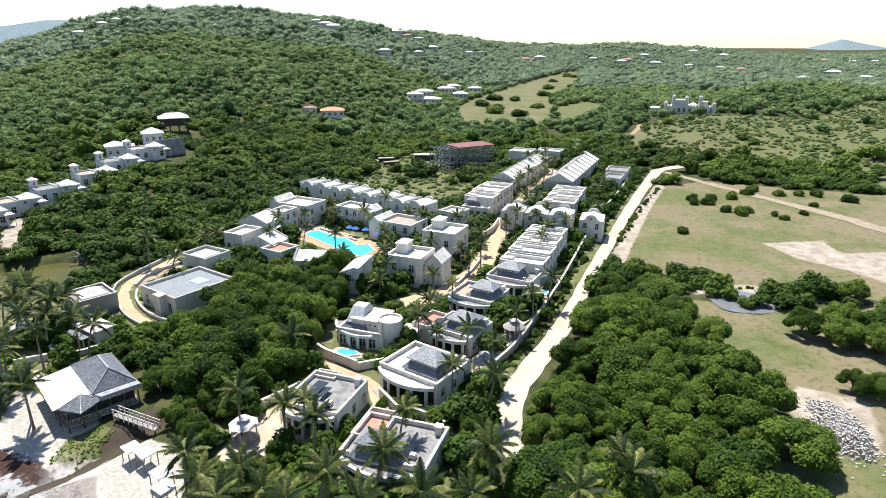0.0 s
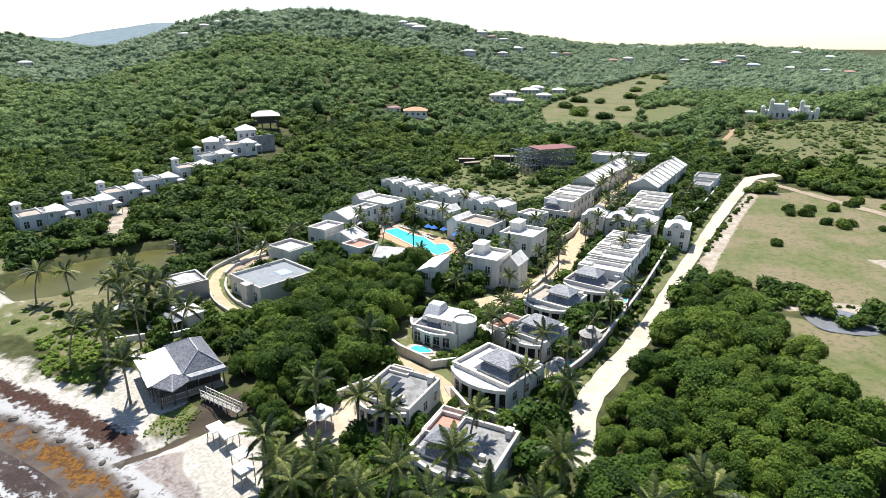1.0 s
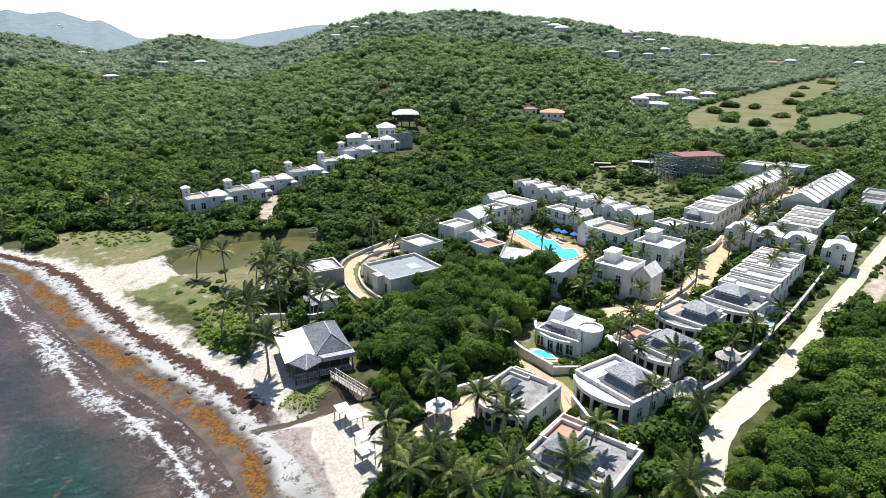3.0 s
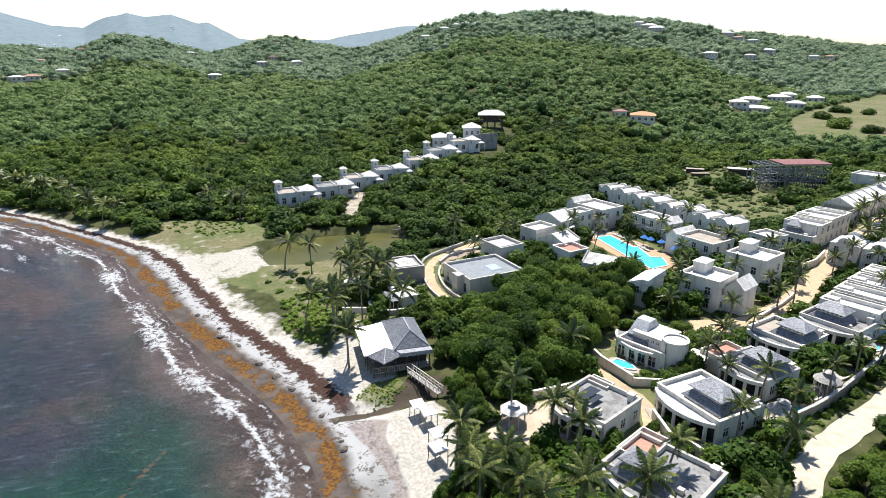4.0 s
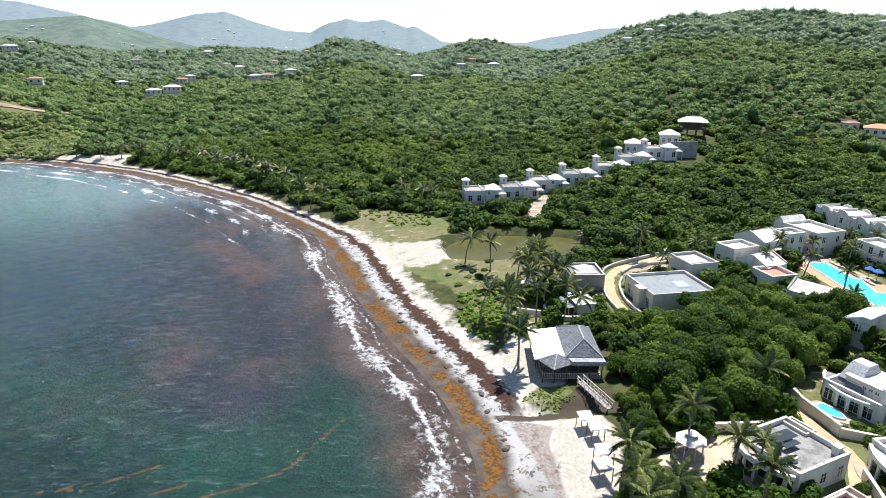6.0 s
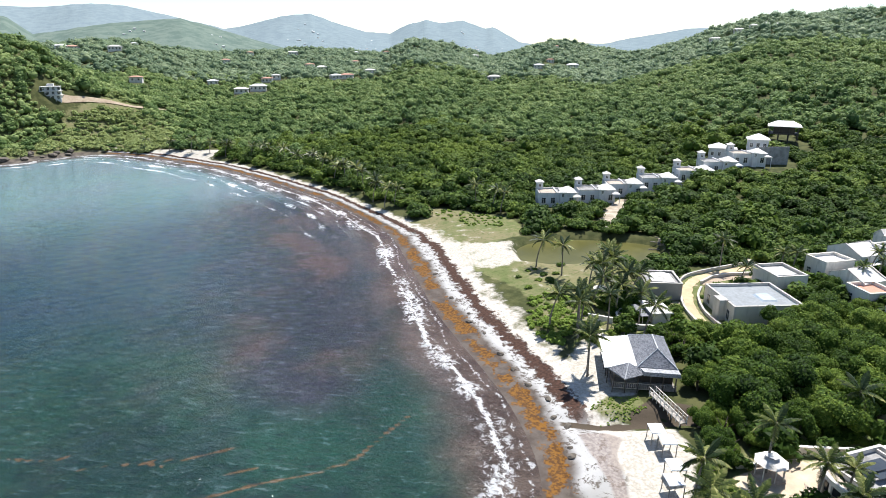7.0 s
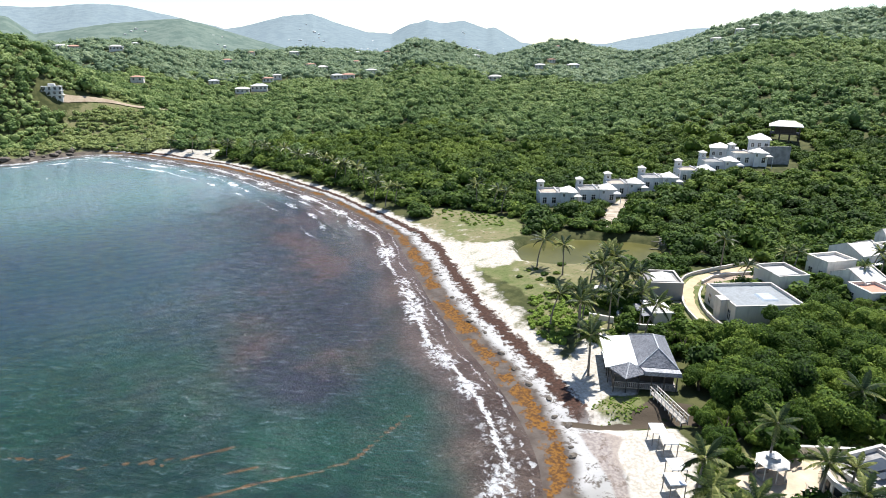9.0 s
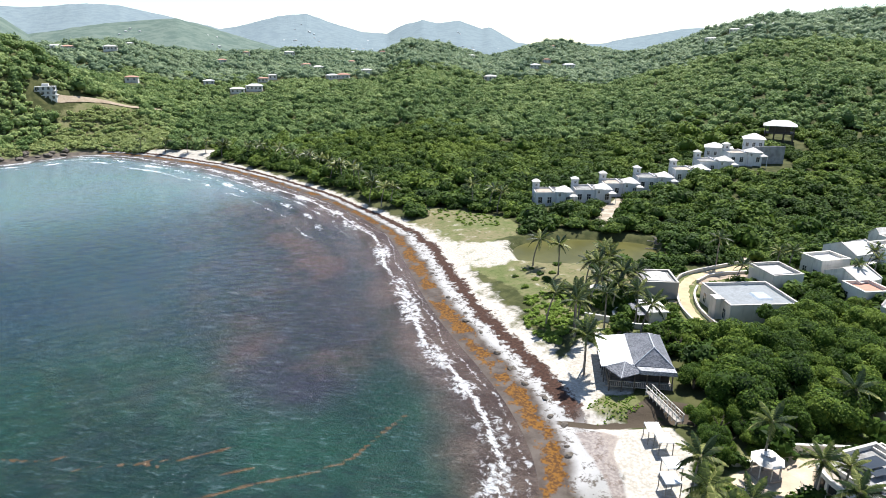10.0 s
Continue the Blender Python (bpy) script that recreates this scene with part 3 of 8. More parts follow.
GREEN_FLAT = [(-120, 108), (-132, 104), (-150, 108), (-140, 118), (-126, 122), (-113, 117)]
TONGUE = [(-48.8, 63.2), (-48.6, 67), (-45.4, 69.8), (-42.8, 68.4), (-43.4, 65), (-45.4, 61.6)]


def polar(*rows):
    return [(-r * math.sin(radians(a)), r * math.cos(radians(a))) for a, r in rows]


GOLF = [(10, 372), (11, 470), (29, 540), (84, 694), (165, 903), (201, 941), (150, 693), (103, 560), (88, 500), (66, 378)]
GREEN_TWO = [(70, 388), (86, 470), (118, 515), (124, 462), (86, 388)]
OPEN_SLOPE = [(92, 285), (108, 328), (126, 350), (161, 352), (206, 350), (300, 440), (345, 420), (190, 232), (143, 246), (106, 262)]
CASTLE_LAWN = polar((-16, 330), (-19, 345), (-24, 350), (-29, 330), (-31, 295), (-24, 285), (-17, 300))
HEAD_LAWN = polar((78, 300), (75, 370), (79, 425), (83, 392), (86, 358), (95, 355), (130, 340), (130, 250), (92, 280))
HILL_LAWN = polar((-30, 300), (-33, 360), (-45, 380), (-45, 250), (-36, 250))


def with_plain(x, y):
    """The ground with the plain's slow rise inland."""
    r, z = np.hypot(x, y), land(x, y)
    return z + 0.012 * np.clip(r - 300, 0, 1400) * smooth(z, 0.5, 2.0) * (1 - 0.65 * smooth(z, 12, 50))


def at_height(x, y):
    return float(with_plain(np.array([x]), np.array([y]))[0])


def polar_grid(bearings, radii):
    a, r = np.meshgrid(np.radians(bearings), radii, indexing="ij")
    x, y = -r * np.sin(a), r * np.cos(a)
    na, nr = len(bearings), len(radii)
    i, j = np.meshgrid(np.arange(na), np.arange(nr - 1), indexing="ij")
    k = (i + 1) % na
    quads = np.stack([i * nr + j, i * nr + j + 1, k * nr + j + 1, k * nr + j], -1).reshape(-1, 4)
    return x.ravel(), y.ravel(), quads


def spaced(lo, hi, growth):
    n = int(math.log(hi / lo) / growth)
    return list(np.geomspace(lo, hi, n, endpoint=False))


BEARINGS = list(np.arange(-42, 95, 0.25)) + list(np.arange(95, 318, 4.0))
RADII = [0.02, 2.0, 12.0] + spaced(26, 420, 0.0095) + spaced(420, 1800, 0.017) + spaced(1800, 4850, 0.06) + [4850.0]

gx, gy, gq = polar_grid(BEARINGS, RADII)
gz = with_plain(gx, gy)
gd = band(gx, gy)
green = np.maximum.reduce([area(gx, gy, FIELD, 4), area(gx, gy, CLEARING, 4) * 0.8, area(gx, gy, GOLF, 8), area(gx, gy, GREEN_TWO, 8), area(gx, gy, OPEN_SLOPE, 14) * 0.9, area(gx, gy, SCRUB_LOT, 6), area(gx, gy, OPEN_FLAT, 5), area(gx, gy, TONGUE, 2),
                           area(gx, gy, CASTLE_LAWN, 10) * 0.8, area(gx, gy, HILL_LAWN, 10) * 0.8, area(gx, gy, HEAD_LAWN, 12) * 0.85, area(gx, gy, RESORT, 4) * 0.75])
bare = np.maximum.reduce([area(gx, gy, [(79, 147), (97, 149), (96, 139), (108, 140), (125, 160), (170, 160), (170, 108), (94, 114), (89, 126), (82, 134)], 5) * 0.72, area(gx, gy, [(49, 64), (54, 62), (60, 74), (52, 80), (46, 74)], 4) * 0.7,
                          1 - smooth(dist_line(gx, gy, [(-104, 138), (-112, 150), (-118, 166)]), 1, 4), 1 - smooth(dist_line(gx, gy, [(-84, 140), (-74, 142), (-66, 140)]), 2, 6),
                          (1 - smooth(dist_line(gx, gy, [(33, 113), (37, 126), (48, 151), (61, 180), (76, 211)]), 0.8, 3.4)) * 0.75,
                          (1 - smooth(dist_line(gx, gy, [(50, 117), (62, 115), (76, 112)]), 2, 5)) * 0.8])
KIOSK_COURT = [(-28, 63), (-26, 70.5), (-21, 76), (-17, 72), (-21, 63), (-25, 59)]
paved = np.maximum(area(gx, gy, RESORT, 4) * 0.36, area(gx, gy, KIOSK_COURT, 2) * 0.75)
dry = np.maximum.reduce([area(gx, gy, FIELD, 4), area(gx, gy, CLEARING, 4), area(gx, gy, GOLF, 8) * 0.7, area(gx, gy, OPEN_SLOPE, 10) * 0.12, area(gx, gy, SCRUB_LOT, 6) * 0.25, area(gx, gy, OPEN_FLAT, 4) * 0.6, area(gx, gy, CASTLE_LAWN, 8) * 0.35, area(gx, gy, HEAD_LAWN, 8) * 0.5])
gravel = area(gx, gy, [(-46, 57.5), (-43.5, 60.2), (-41, 60.6), (-39.5, 57.5), (-33.5, 51.8), (-29, 47), (-26, 40), (-28, 40), (-33.9, 50.3), (-40.2, 54.4)], 1.6)
spill = np.maximum.reduce([area(gx, gy, OPEN_FLAT, 8) * 0.24 * smooth(gd, 60, 16), area(gx, gy, SAND_SPILL, 5) * 0.8, area(gx, gy, FAR_SAND, 4) * 0.8, area(gx, gy, [(-63, 83), (-58, 66), (-50, 60), (-44.5, 66), (-46.5, 72), (-52, 80), (-57, 86)], 3) * (1 - area(gx, gy, TONGUE, 2)),
                           area(gx, gy, [(-43.5, 62), (-38, 66.8), (-33.5, 65), (-29.5, 59), (-26.5, 50), (-25, 40), (-36, 40), (-46, 56)], 2)])
sandy = smooth(-gx, 30, 40) * (1 - smooth(np.degrees(np.arctan2(-gx, gy)), 80, 82))
mud = np.maximum((1 - smooth(dist_line(gx, gy, CREEK), 0.2, 1.1)) * smooth(gd, 3, 7), 1 - smooth(dist_line(gx, gy, [(-38.5, 71), (-41.9, 69.8), (-42.2, 66.5)]), 1.0, 2.4))
ground = solid("ground", array_mesh("ground", np.stack([gx, gy, gz], 1), gq, GROUND, {"shore": gd, "green": green, "bare": bare, "paved": paved, "sandy": sandy, "mud": mud, "spill": spill, "dry": dry, "gravel": gravel, "weedy": smooth(-gx, 44, 50)}, True), None,
               "coastal ground with white sand, brown weed, grass and earth", kind="structure")

sx, sy, sq = polar_grid(list(np.arange(20, 95, 0.3)) + list(np.arange(95, 380, 4.0)), [0.02, 2.0, 12.0] + spaced(26, 420, 0.012) + spaced(420, 4850, 0.08) + [4850.0])
sd = shore(sx, sy)
sr = np.hypot(sx, sy)
weed = np.exp(-((sd + 17) / np.where(sd < -17, 36.0, 12.0)) ** 2) * smooth(-sx, 60, 96) * (1 - 0.75 * smooth(-sx, 170, 240)) + 0.55 * np.exp(-((sx + 80) / 9) ** 2 - ((sy - 34) / 7) ** 2)
# darker blue further out, then the painted sky reflection
far_tone = smooth(sr, 92, 150) + smooth(sr, 130, 290)
drift = np.zeros_like(sx)
for width, line in ((0.9, [(-66, 11), (-64.9, 14.8), (-63.3, 20.5), (-61.9, 23.8), (-60.4, 30.8), (-61.6, 34.8), (-64.3, 42.9)]), (0.55, [(-92, -8), (-88.1, -3.4), (-84.4, 0.5), (-82.8, 5.1)]),
                    (0.6, [(-77.2, 6.6), (-76.2, 10.9), (-73.3, 15.4), (-72.4, 21.2)]), (0.45, [(-68.6, 15), (-68, 16.9), (-66.6, 21.3)]), (0.4, [(-80, 3), (-77, 9), (-74, 12)])):
    drift = np.maximum(drift, 1 - smooth(dist_line(sx, sy, curve(line, 4)), 0.1, width))
rusty = np.exp(-((sx + 150) / 16) ** 2 - ((sy - 66) / 7) ** 2) + np.exp(-((sx + 128) / 10) ** 2 - ((sy - 64) / 6) ** 2)
far_surf = smooth(-sx, 130, 200)
surf = far_surf
crest = 0.3 * np.exp(-((sd + 5.2) / 0.9) ** 2) + 0.3 * far_surf * np.exp(-((sd + 12.5) / 1.2) ** 2)
swell = 0.08 * wobble(sx, sy, 7, 1) * smooth(-sd, 10, 40)
keep = (sd[sq] < 14).any(axis=1)
sea = solid("sea", array_mesh("sea", np.stack([sx, sy, np.maximum(crest, 0) + swell], 1), sq[keep], SEA, {"shore": sd, "weed": weed, "far_tone": far_tone, "drift": drift, "rusty": rusty, "surf": surf}, True), None,
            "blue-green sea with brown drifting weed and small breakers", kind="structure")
pond = solid("pond", Shape().face(*[(x, y, 1.0) for x, y in [(-116, 94), (-74, 94), (-74, 142), (-116, 142)]]), POND_WATER, "still olive-green pond behind the beach", kind="structure")
puddle = solid("puddle", Shape().face(*[(x, y, 2.62) for x, y in PUDDLE[:-1]]), mat_pool("puddle_water", (0.16, 0.17, 0.19), (0.2, 0.2, 0.2)), "shallow grey pool in the field", kind="structure")

# far mountains, a plain distance behind everything, with haze in their colour
RANGE = [(-45, -0.2), (-34.5, -0.3), (-33, 0.0), (-31.6, 0.3), (-30.2, -0.1), (-28.4, -0.74), (-26, -0.76), (-20, -0.9), (0, -0.9), (24, 0.2), (28.4, 1.23), (29.7, 1.67), (31, 1.69), (33.5, 1.28), (35.7, 0.94), (38, 0.49), (44.2, 0.5),
         (45.2, 0.64), (47.5, 1.91), (48.2, 1.73), (50.2, 2.43), (52.2, 2.2), (53.4, 2.48), (55.1, 2.06), (56.6, 1.36), (58.6, 1.45), (61.5, 2.27), (63.4, 2.94), (65.8, 2.69), (69.1, 1.85), (70.5, 1.66), (74.8, 2.65),
         (77.7, 3.27), (80, 3.37), (83.9, 2.97), (87.4, 3.05), (100, 2.0), (120, 0.5)]


def range_mesh(name, rows, r0, depth, mat):
    a = np.arange(rows[0][0], rows[-1][0], 0.2)
    el = np.interp(a, [p[0] for p in rows], [p[1] for p in rows])
    s = np.linspace(0, 1, 14)
    aa, ss = np.meshgrid(a, s, indexing="ij")
    top = 50 + (r0 + depth) * np.tan(np.radians(el))[:, None]
    rr = r0 + depth * ss
    ang = np.radians(aa)
    x, y = -rr * np.sin(ang), rr * np.cos(ang)
    z = -5 + (top + 5) * (ss ** 0.8) * (1 - 0.05 * np.sin(aa * 0.9 + 2 * ss) * np.sin(math.pi * ss))
    z += (1.6 * np.sin(aa * 2.3) + 1.2 * np.sin(aa * 5.3 + 1)) * ss ** 3 * np.sin(aa * 0.37) * (r0 / 3300)
    na, ns = aa.shape
    i, j = np.meshgrid(np.arange(na - 1), np.arange(ns - 1), indexing="ij")
    q = np.stack([i * ns + j, i * ns + j + 1, (i + 1) * ns + j + 1, (i + 1) * ns + j], -1).reshape(-1, 4)
    return array_mesh(name, np.stack([x, y, z], -1).reshape(-1, 3), q[:, ::-1], mat, None, True)


NEAR_RANGE = [(100, 2.2), (88, 2.6), (85.7, 2.3), (84.2, 1.1), (81.9, 1.45), (79.7, 1.87), (77.5, 2.1), (75.5, 2.3), (73.8, 2.4), (72, 1.95), (70, 1.36), (68, 0.75), (65.6, 0.1), (63, -0.8), (58, -1.2)]
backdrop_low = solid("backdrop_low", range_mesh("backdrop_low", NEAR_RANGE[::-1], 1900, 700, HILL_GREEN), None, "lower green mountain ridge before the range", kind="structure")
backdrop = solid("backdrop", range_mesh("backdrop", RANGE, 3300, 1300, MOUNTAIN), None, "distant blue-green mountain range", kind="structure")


def ribbon(name, line, widths, mat, label, lift=0.1, n=6):
    """A strip of road on the ground with uneven edges."""
    rng = random.Random(len(name))
    mid = curve(line, n)
    w = np.interp(np.linspace(0, 1, len(mid)), np.linspace(0, 1, len(widths)), widths)
    l = [offset_line(mid, w[i] / 2 + rng.uniform(-0.18, 0.18))[i] for i in range(len(mid))]
    r = [offset_line(mid, -w[i] / 2 + rng.uniform(-0.18, 0.18))[i] for i in range(len(mid))]
    l, r = np.array(l), np.array(r)
    pts = np.concatenate([l, (l + r) / 2, r])
    z = with_plain(pts[:, 0], pts[:, 1]) + lift
    s, k = Shape(), len(mid)
    s.v = [(p[0], p[1], h) for p, h in zip(pts.tolist(), z.tolist())]
    for i in range(k - 1):
        s.f += [(i, k + i, k + i + 1, i + 1), (k + i, 2 * k + i, 2 * k + i + 1, k + i + 1)]
    return solid(name, s, mat, label, kind="structure")


ribbon("road_coral", [(10.6, 52), (9.6, 60), (8.6, 68), (10, 76), (14.2, 85), (20, 96), (26, 109.5), (33, 126.4), (44, 151.3), (56.6, 179.9), (71, 210.9), (80, 230), (86, 240), (96, 246)], [3.6, 3.6, 3.6, 3.5, 3.0, 3.0, 3.6, 4.0, 5.0], ROAD, "pale packed coral road beside the resort wall")
ribbon("road_inner", [(-18, 96), (-13.5, 101), (-9, 106.6), (-4.5, 110.5), (1, 114), (5, 121.3), (8.5, 130), (11, 138), (13.5, 147), (15.5, 157), (17, 167), (21, 178), (26, 192), (34, 214), (44, 240)], [3.6, 4.8, 5.4, 4.8, 4.2, 4.2, 4.6], PAVING, "tan paved lane through the resort")
ribbon("track_field", [(86, 236), (93.3, 218.2), (102.1, 198.1), (110.3, 179.5), (115.5, 168), (118, 158), (128, 146), (150, 138)], [3, 3.6, 4.6, 5, 6, 9], DIRT, "brown dirt track across the field")
# ---- houses of the resort ----
Z0 = 2.5        # level of the resort's ground
WINDOWS = {}


def window_meshes(w, h):
    key = (w, h)
    if key not in WINDOWS:
        f = Shape()                       # one grid of bars round four lights
        xs, zs = (-w / 2 - 0.08, -w / 2, -0.03, 0.03, w / 2, w / 2 + 0.08), (-0.1, 0.0, h * 0.62, h * 0.62 + 0.05, h, h + 0.08)
        f.v += [(x, y, z) for y in (-0.05, 0.07) for z in zs for x in xs]
        bar = {(i, j) for i in range(5) for j in range(5) if not (i in (1, 3) and j in (1, 3))}
        for i, j in sorted(bar):
            q = [j * 6 + i, j * 6 + i + 1, (j + 1) * 6 + i + 1, (j + 1) * 6 + i]
            f.f += [tuple(q), tuple(36 + k for k in reversed(q))]
            for k, near in enumerate(((i, j - 1), (i + 1, j), (i, j + 1), (i - 1, j))):
                if near not in bar:
                    m, n = q[k], q[(k + 1) % 4]
                    f.f.append((n, m, 36 + m, 36 + n))
        WINDOWS[key] = (f.mesh("window", WHITE), Shape().box(-w / 2, 0.004, -0.08, w / 2, 0.02, h).mesh("pane", GLASS))
    return WINDOWS[key]


def window(ob, x, y, z, turn, w=0.9, h=1.3, name="window"):
    """A window with its pane on a wall that faces `turn` degrees from +y."""
    f, p = window_meshes(w, h)
    win = part(name, f, None, ob, at=pose(x, y, z, 0, 0, turn))
    part("pane", p, None, win)
    return win


def windows(ob, x0, y0, x1, y1, side, zs, n, w=0.9, h=1.3):
    for z in zs:
        for i in range(n):
            s = (i + 0.5) / n
            if side == "s":
                window(ob, x0 + (x1 - x0) * s, y0, z, 180, w, h)
            elif side == "n":
                window(ob, x0 + (x1 - x0) * s, y1, z, 0, w, h)
            elif side == "w":
                window(ob, x0, y0 + (y1 - y0) * s, z, 90, w, h)
            else:
                window(ob, x1, y0 + (y1 - y0) * s, z, -90, w, h)


def rect(x0, y0, x1, y1, g=0.0):
    return [(x0 + g, y0 + g), (x1 - g, y0 + g), (x1 - g, y1 - g), (x0 + g, y1 - g)]


def flat_block(ob, x0, y0, x1, y1, h, z=-0.4, deck=None, wall=None, parapet=0.5, coping=True, cap=None):
    """Walls that stand up as a parapet round a flat roof."""
    part("wall", Shape().ring(rect(x0, y0, x1, y1), rect(x0, y0, x1, y1, 0.26), z, h + parapet), wall or WHITE, ob)
    part("roof", Shape().box(x0 + 0.2, y0 + 0.2, h - 0.25, x1 - 0.2, y1 - 0.2, h), deck or WHITE_ROOF, ob)
    if coping:
        part("coping", Shape().ring(rect(x0, y0, x1, y1, -0.07), rect(x0, y0, x1, y1, 0.33), h + parapet, h + parapet + 0.1), cap or (STAINED if deck is GREY_DECK else CREAM), ob)


def cupola(ob, x, y, w, d, z, mat=None):
    """A two-tiered slate roof light with a white clerestory."""
    mat = mat or SLATE
    part("base_wall", Shape().box(x - w / 2 + 0.1, y - d / 2 + 0.1, z - 0.1, x + w / 2 - 0.1, y + d / 2 - 0.1, z + 0.5), WHITE, ob)
    part("skirt_roof", Shape().prism(rect(x - w / 2, y - d / 2, x + w / 2, y + d / 2, -0.25), z + 0.5, z + 1.5, rect(x - w / 2, y - d / 2, x + w / 2, y + d / 2, 0.75)), mat, ob, "dark slate skirt roof")
    w2, d2 = w - 1.5, d - 1.5
    part("clerestory", Shape().box(x - w2 / 2, y - d2 / 2, z + 1.2, x + w2 / 2, y + d2 / 2, z + 1.95), WHITE, ob)
    n = max(int(w2 / 0.6), 2)
    for i in range(n):
        u = x - w2 / 2 + (i + 0.5) * w2 / n
        part("vent", Shape().box(u - 0.17, y - d2 / 2 - 0.012, z + 1.6, u + 0.17, y - d2 / 2 + 0.03, z + 1.88), GLASS, ob)
    part("upper_roof", Shape().hip(x - w2 / 2 - 0.45, y - d2 / 2 - 0.45, x + w2 / 2 + 0.45, y + d2 / 2 + 0.45, z + 1.95, z + 3.3, 0.12, max(w2, d2) * 0.22), SLATE_MID, ob, "grey slate hipped roof")


def canopy(ob, cx, cy, r, a0, a1, depth, z, columns=5, deck=None):
    """A curved terrace roof with a lip, carried by paired columns."""
    n = 14
    outer, inner = arc(cx, cy, r, a0, a1, n), arc(cx, cy, r - depth, a0, a1, n)
    part("terrace_roof", Shape().prism(outer + inner[::-1], z - 0.2, z), deck or GREY_DECK, ob)
    part("lip", Shape().prism(arc(cx, cy, r + 0.12, a0, a1, n) + arc(cx, cy, r - 0.28, a0, a1, n)[::-1], z - 0.32, z + 0.22), WHITE, ob)
    for i in range(columns):
        w = radians(a0 + (a1 - a0) * (i + 0.5) / columns)
        for k in (-0.018, 0.018):
            px, py = cx + (r - 0.3) * math.cos(w + k), cy + (r - 0.3) * math.sin(w + k)
            c = Shape().tube((px, py, -0.2), (px, py, z - 0.2), 0.16, 0.13, 10).box(px - 0.22, py - 0.22, z - 0.42, px + 0.22, py + 0.22, z - 0.3)
            part("column", c, WHITE, ob)


def roof_clutter(ob, x, y, z):
    part("air_unit", Shape().box(x - 0.45, y - 0.3, z, x + 0.45, y + 0.3, z + 0.6).box(x - 0.36, y - 0.34, z + 0.1, x + 0.36, y - 0.3, z + 0.5), CREAM, ob)


VILLA = "white plaster beach villa with slate cupola and curved terrace"


def cupola_villa(x, y, rot, w, d, h=2.9, deck=None, cup=(0, 0, 5.0, 4.0), front=True, terrace=None, label=VILLA, canopy_deck=None, canopy_z=None, rise=0.0):
    ob = thing("beach_villa", label, "villa", pose(x, y, Z0, 0, 0, rot), "villas by the beach")
    flat_block(ob, -w / 2, -d / 2, w / 2, d / 2, h, deck=deck or GREY_DECK)
    if not front:
        windows(ob, -w / 2, -d / 2, w / 2, d / 2, "s", [0.4], 4, 1.1, 1.9)
    windows(ob, -w / 2, -d / 2, w / 2, d / 2, "w", [0.9], 3)
    windows(ob, -w / 2, -d / 2, w / 2, d / 2, "e", [0.9], 3)
    if cup:
        cupola(ob, *cup[:4], h)
    if front:
        r = w * 0.72
        a = math.degrees(math.asin(min(0.98, w * 0.48 / r)))
        cy = -d / 2 + r * math.cos(radians(a))
        # dark glass sheet added to give deep shade under the canopy
        part("shade_glazing", Shape().box(-w / 2 + 0.5, -d / 2 - 0.05, 0.1, w / 2 - 0.5, -d / 2 - 0.012, h - 0.5), GLASS, ob, "dark glass front standing in for the deep canopy shade")
        canopy(ob, 0, cy - 0.4, r, 270 - a, 270 + a, 3.2, canopy_z or h - 0.1, 5, canopy_deck)
        part("terrace", Shape().prism(arc(0, cy - 0.4, r + 1.2, 270 - a, 270 + a, 12)[::1], -0.3, 0.12), TAN_DECK, ob)
    if terrace:
        x0, y0, x1, y1 = terrace
        part("terrace_wall", Shape().ring(rect(x0, y0, x1, y1), rect(x0, y0, x1, y1, 0.22), -0.4, h + 0.25 + rise), CREAM, ob)
        part("terrace_floor", Shape().box(x0 + 0.2, y0 + 0.2, h - 0.6, x1 - 0.2, y1 - 0.2, h - 0.35 + rise), RED_TILE, ob, "faded red-tiled roof terrace")
    part("chimney", Shape().box(w / 2 - 1.4, d / 2 - 1.3, h, w / 2 - 0.6, d / 2 - 0.5, h + 1.1).box(w / 2 - 1.5, d / 2 - 1.4, h + 1.1, w / 2 - 0.5, d / 2 - 0.4, h + 1.22), WHITE, ob)
    roof_clutter(ob, w / 2 - 2.4, -d / 4, h)
    return ob


cupola_villa(-5.6, 61.6, -19, 10.6, 8.2, 2.7, cup=(-0.6, -2.6, 6.2, 3.9), terrace=(-5.5, -0.9, -1.7, 5.1), rise=0.42)
v2 = cupola_villa(-15.7, 71.8, -20, 8.2, 8.6, cup=None, deck=GREY_DECK, canopy_deck=TAN_DECK, label="white plaster beach villa with a worn flat roof and curved canopy", canopy_z=2.9)
part("solar_panel", Shape().prism([(-2.2, -1.6), (-0.6, -1.6), (-0.6, 1.8), (-2.2, 1.8)], 3.5, 3.58).prism([(-0.3, -1.6), (0.5, -1.6), (0.5, 0.8), (-0.3, 0.8)], 3.5, 3.56), GLASS, v2)
part("planter", Shape().ring(rect(-4.0, 3.3, -0.6, 5.2), rect(-4.0, 3.3, -0.6, 5.2, 0.2), 2.2, 3.3), CREAM, v2)
cupola_villa(-2.6, 79.8, -36, 10.4, 8.4, deck=WHITE_ROOF, cup=(1.4, -0.6, 6.0, 5.0), terrace=None, canopy_deck=WHITE_ROOF)
cupola_villa(3.0, 92.4, -34, 8.0, 7.2, cup=(1.0, -0.2, 5.8, 4.8), terrace=(-7.6, -3.4, -3.9, 2.6), canopy_deck=GREY_DECK)
cupola_villa(6.8, 106.6, -30, 9.0, 7.6, cup=(1.6, -0.5, 5.4, 4.6), deck=TAN_DECK)
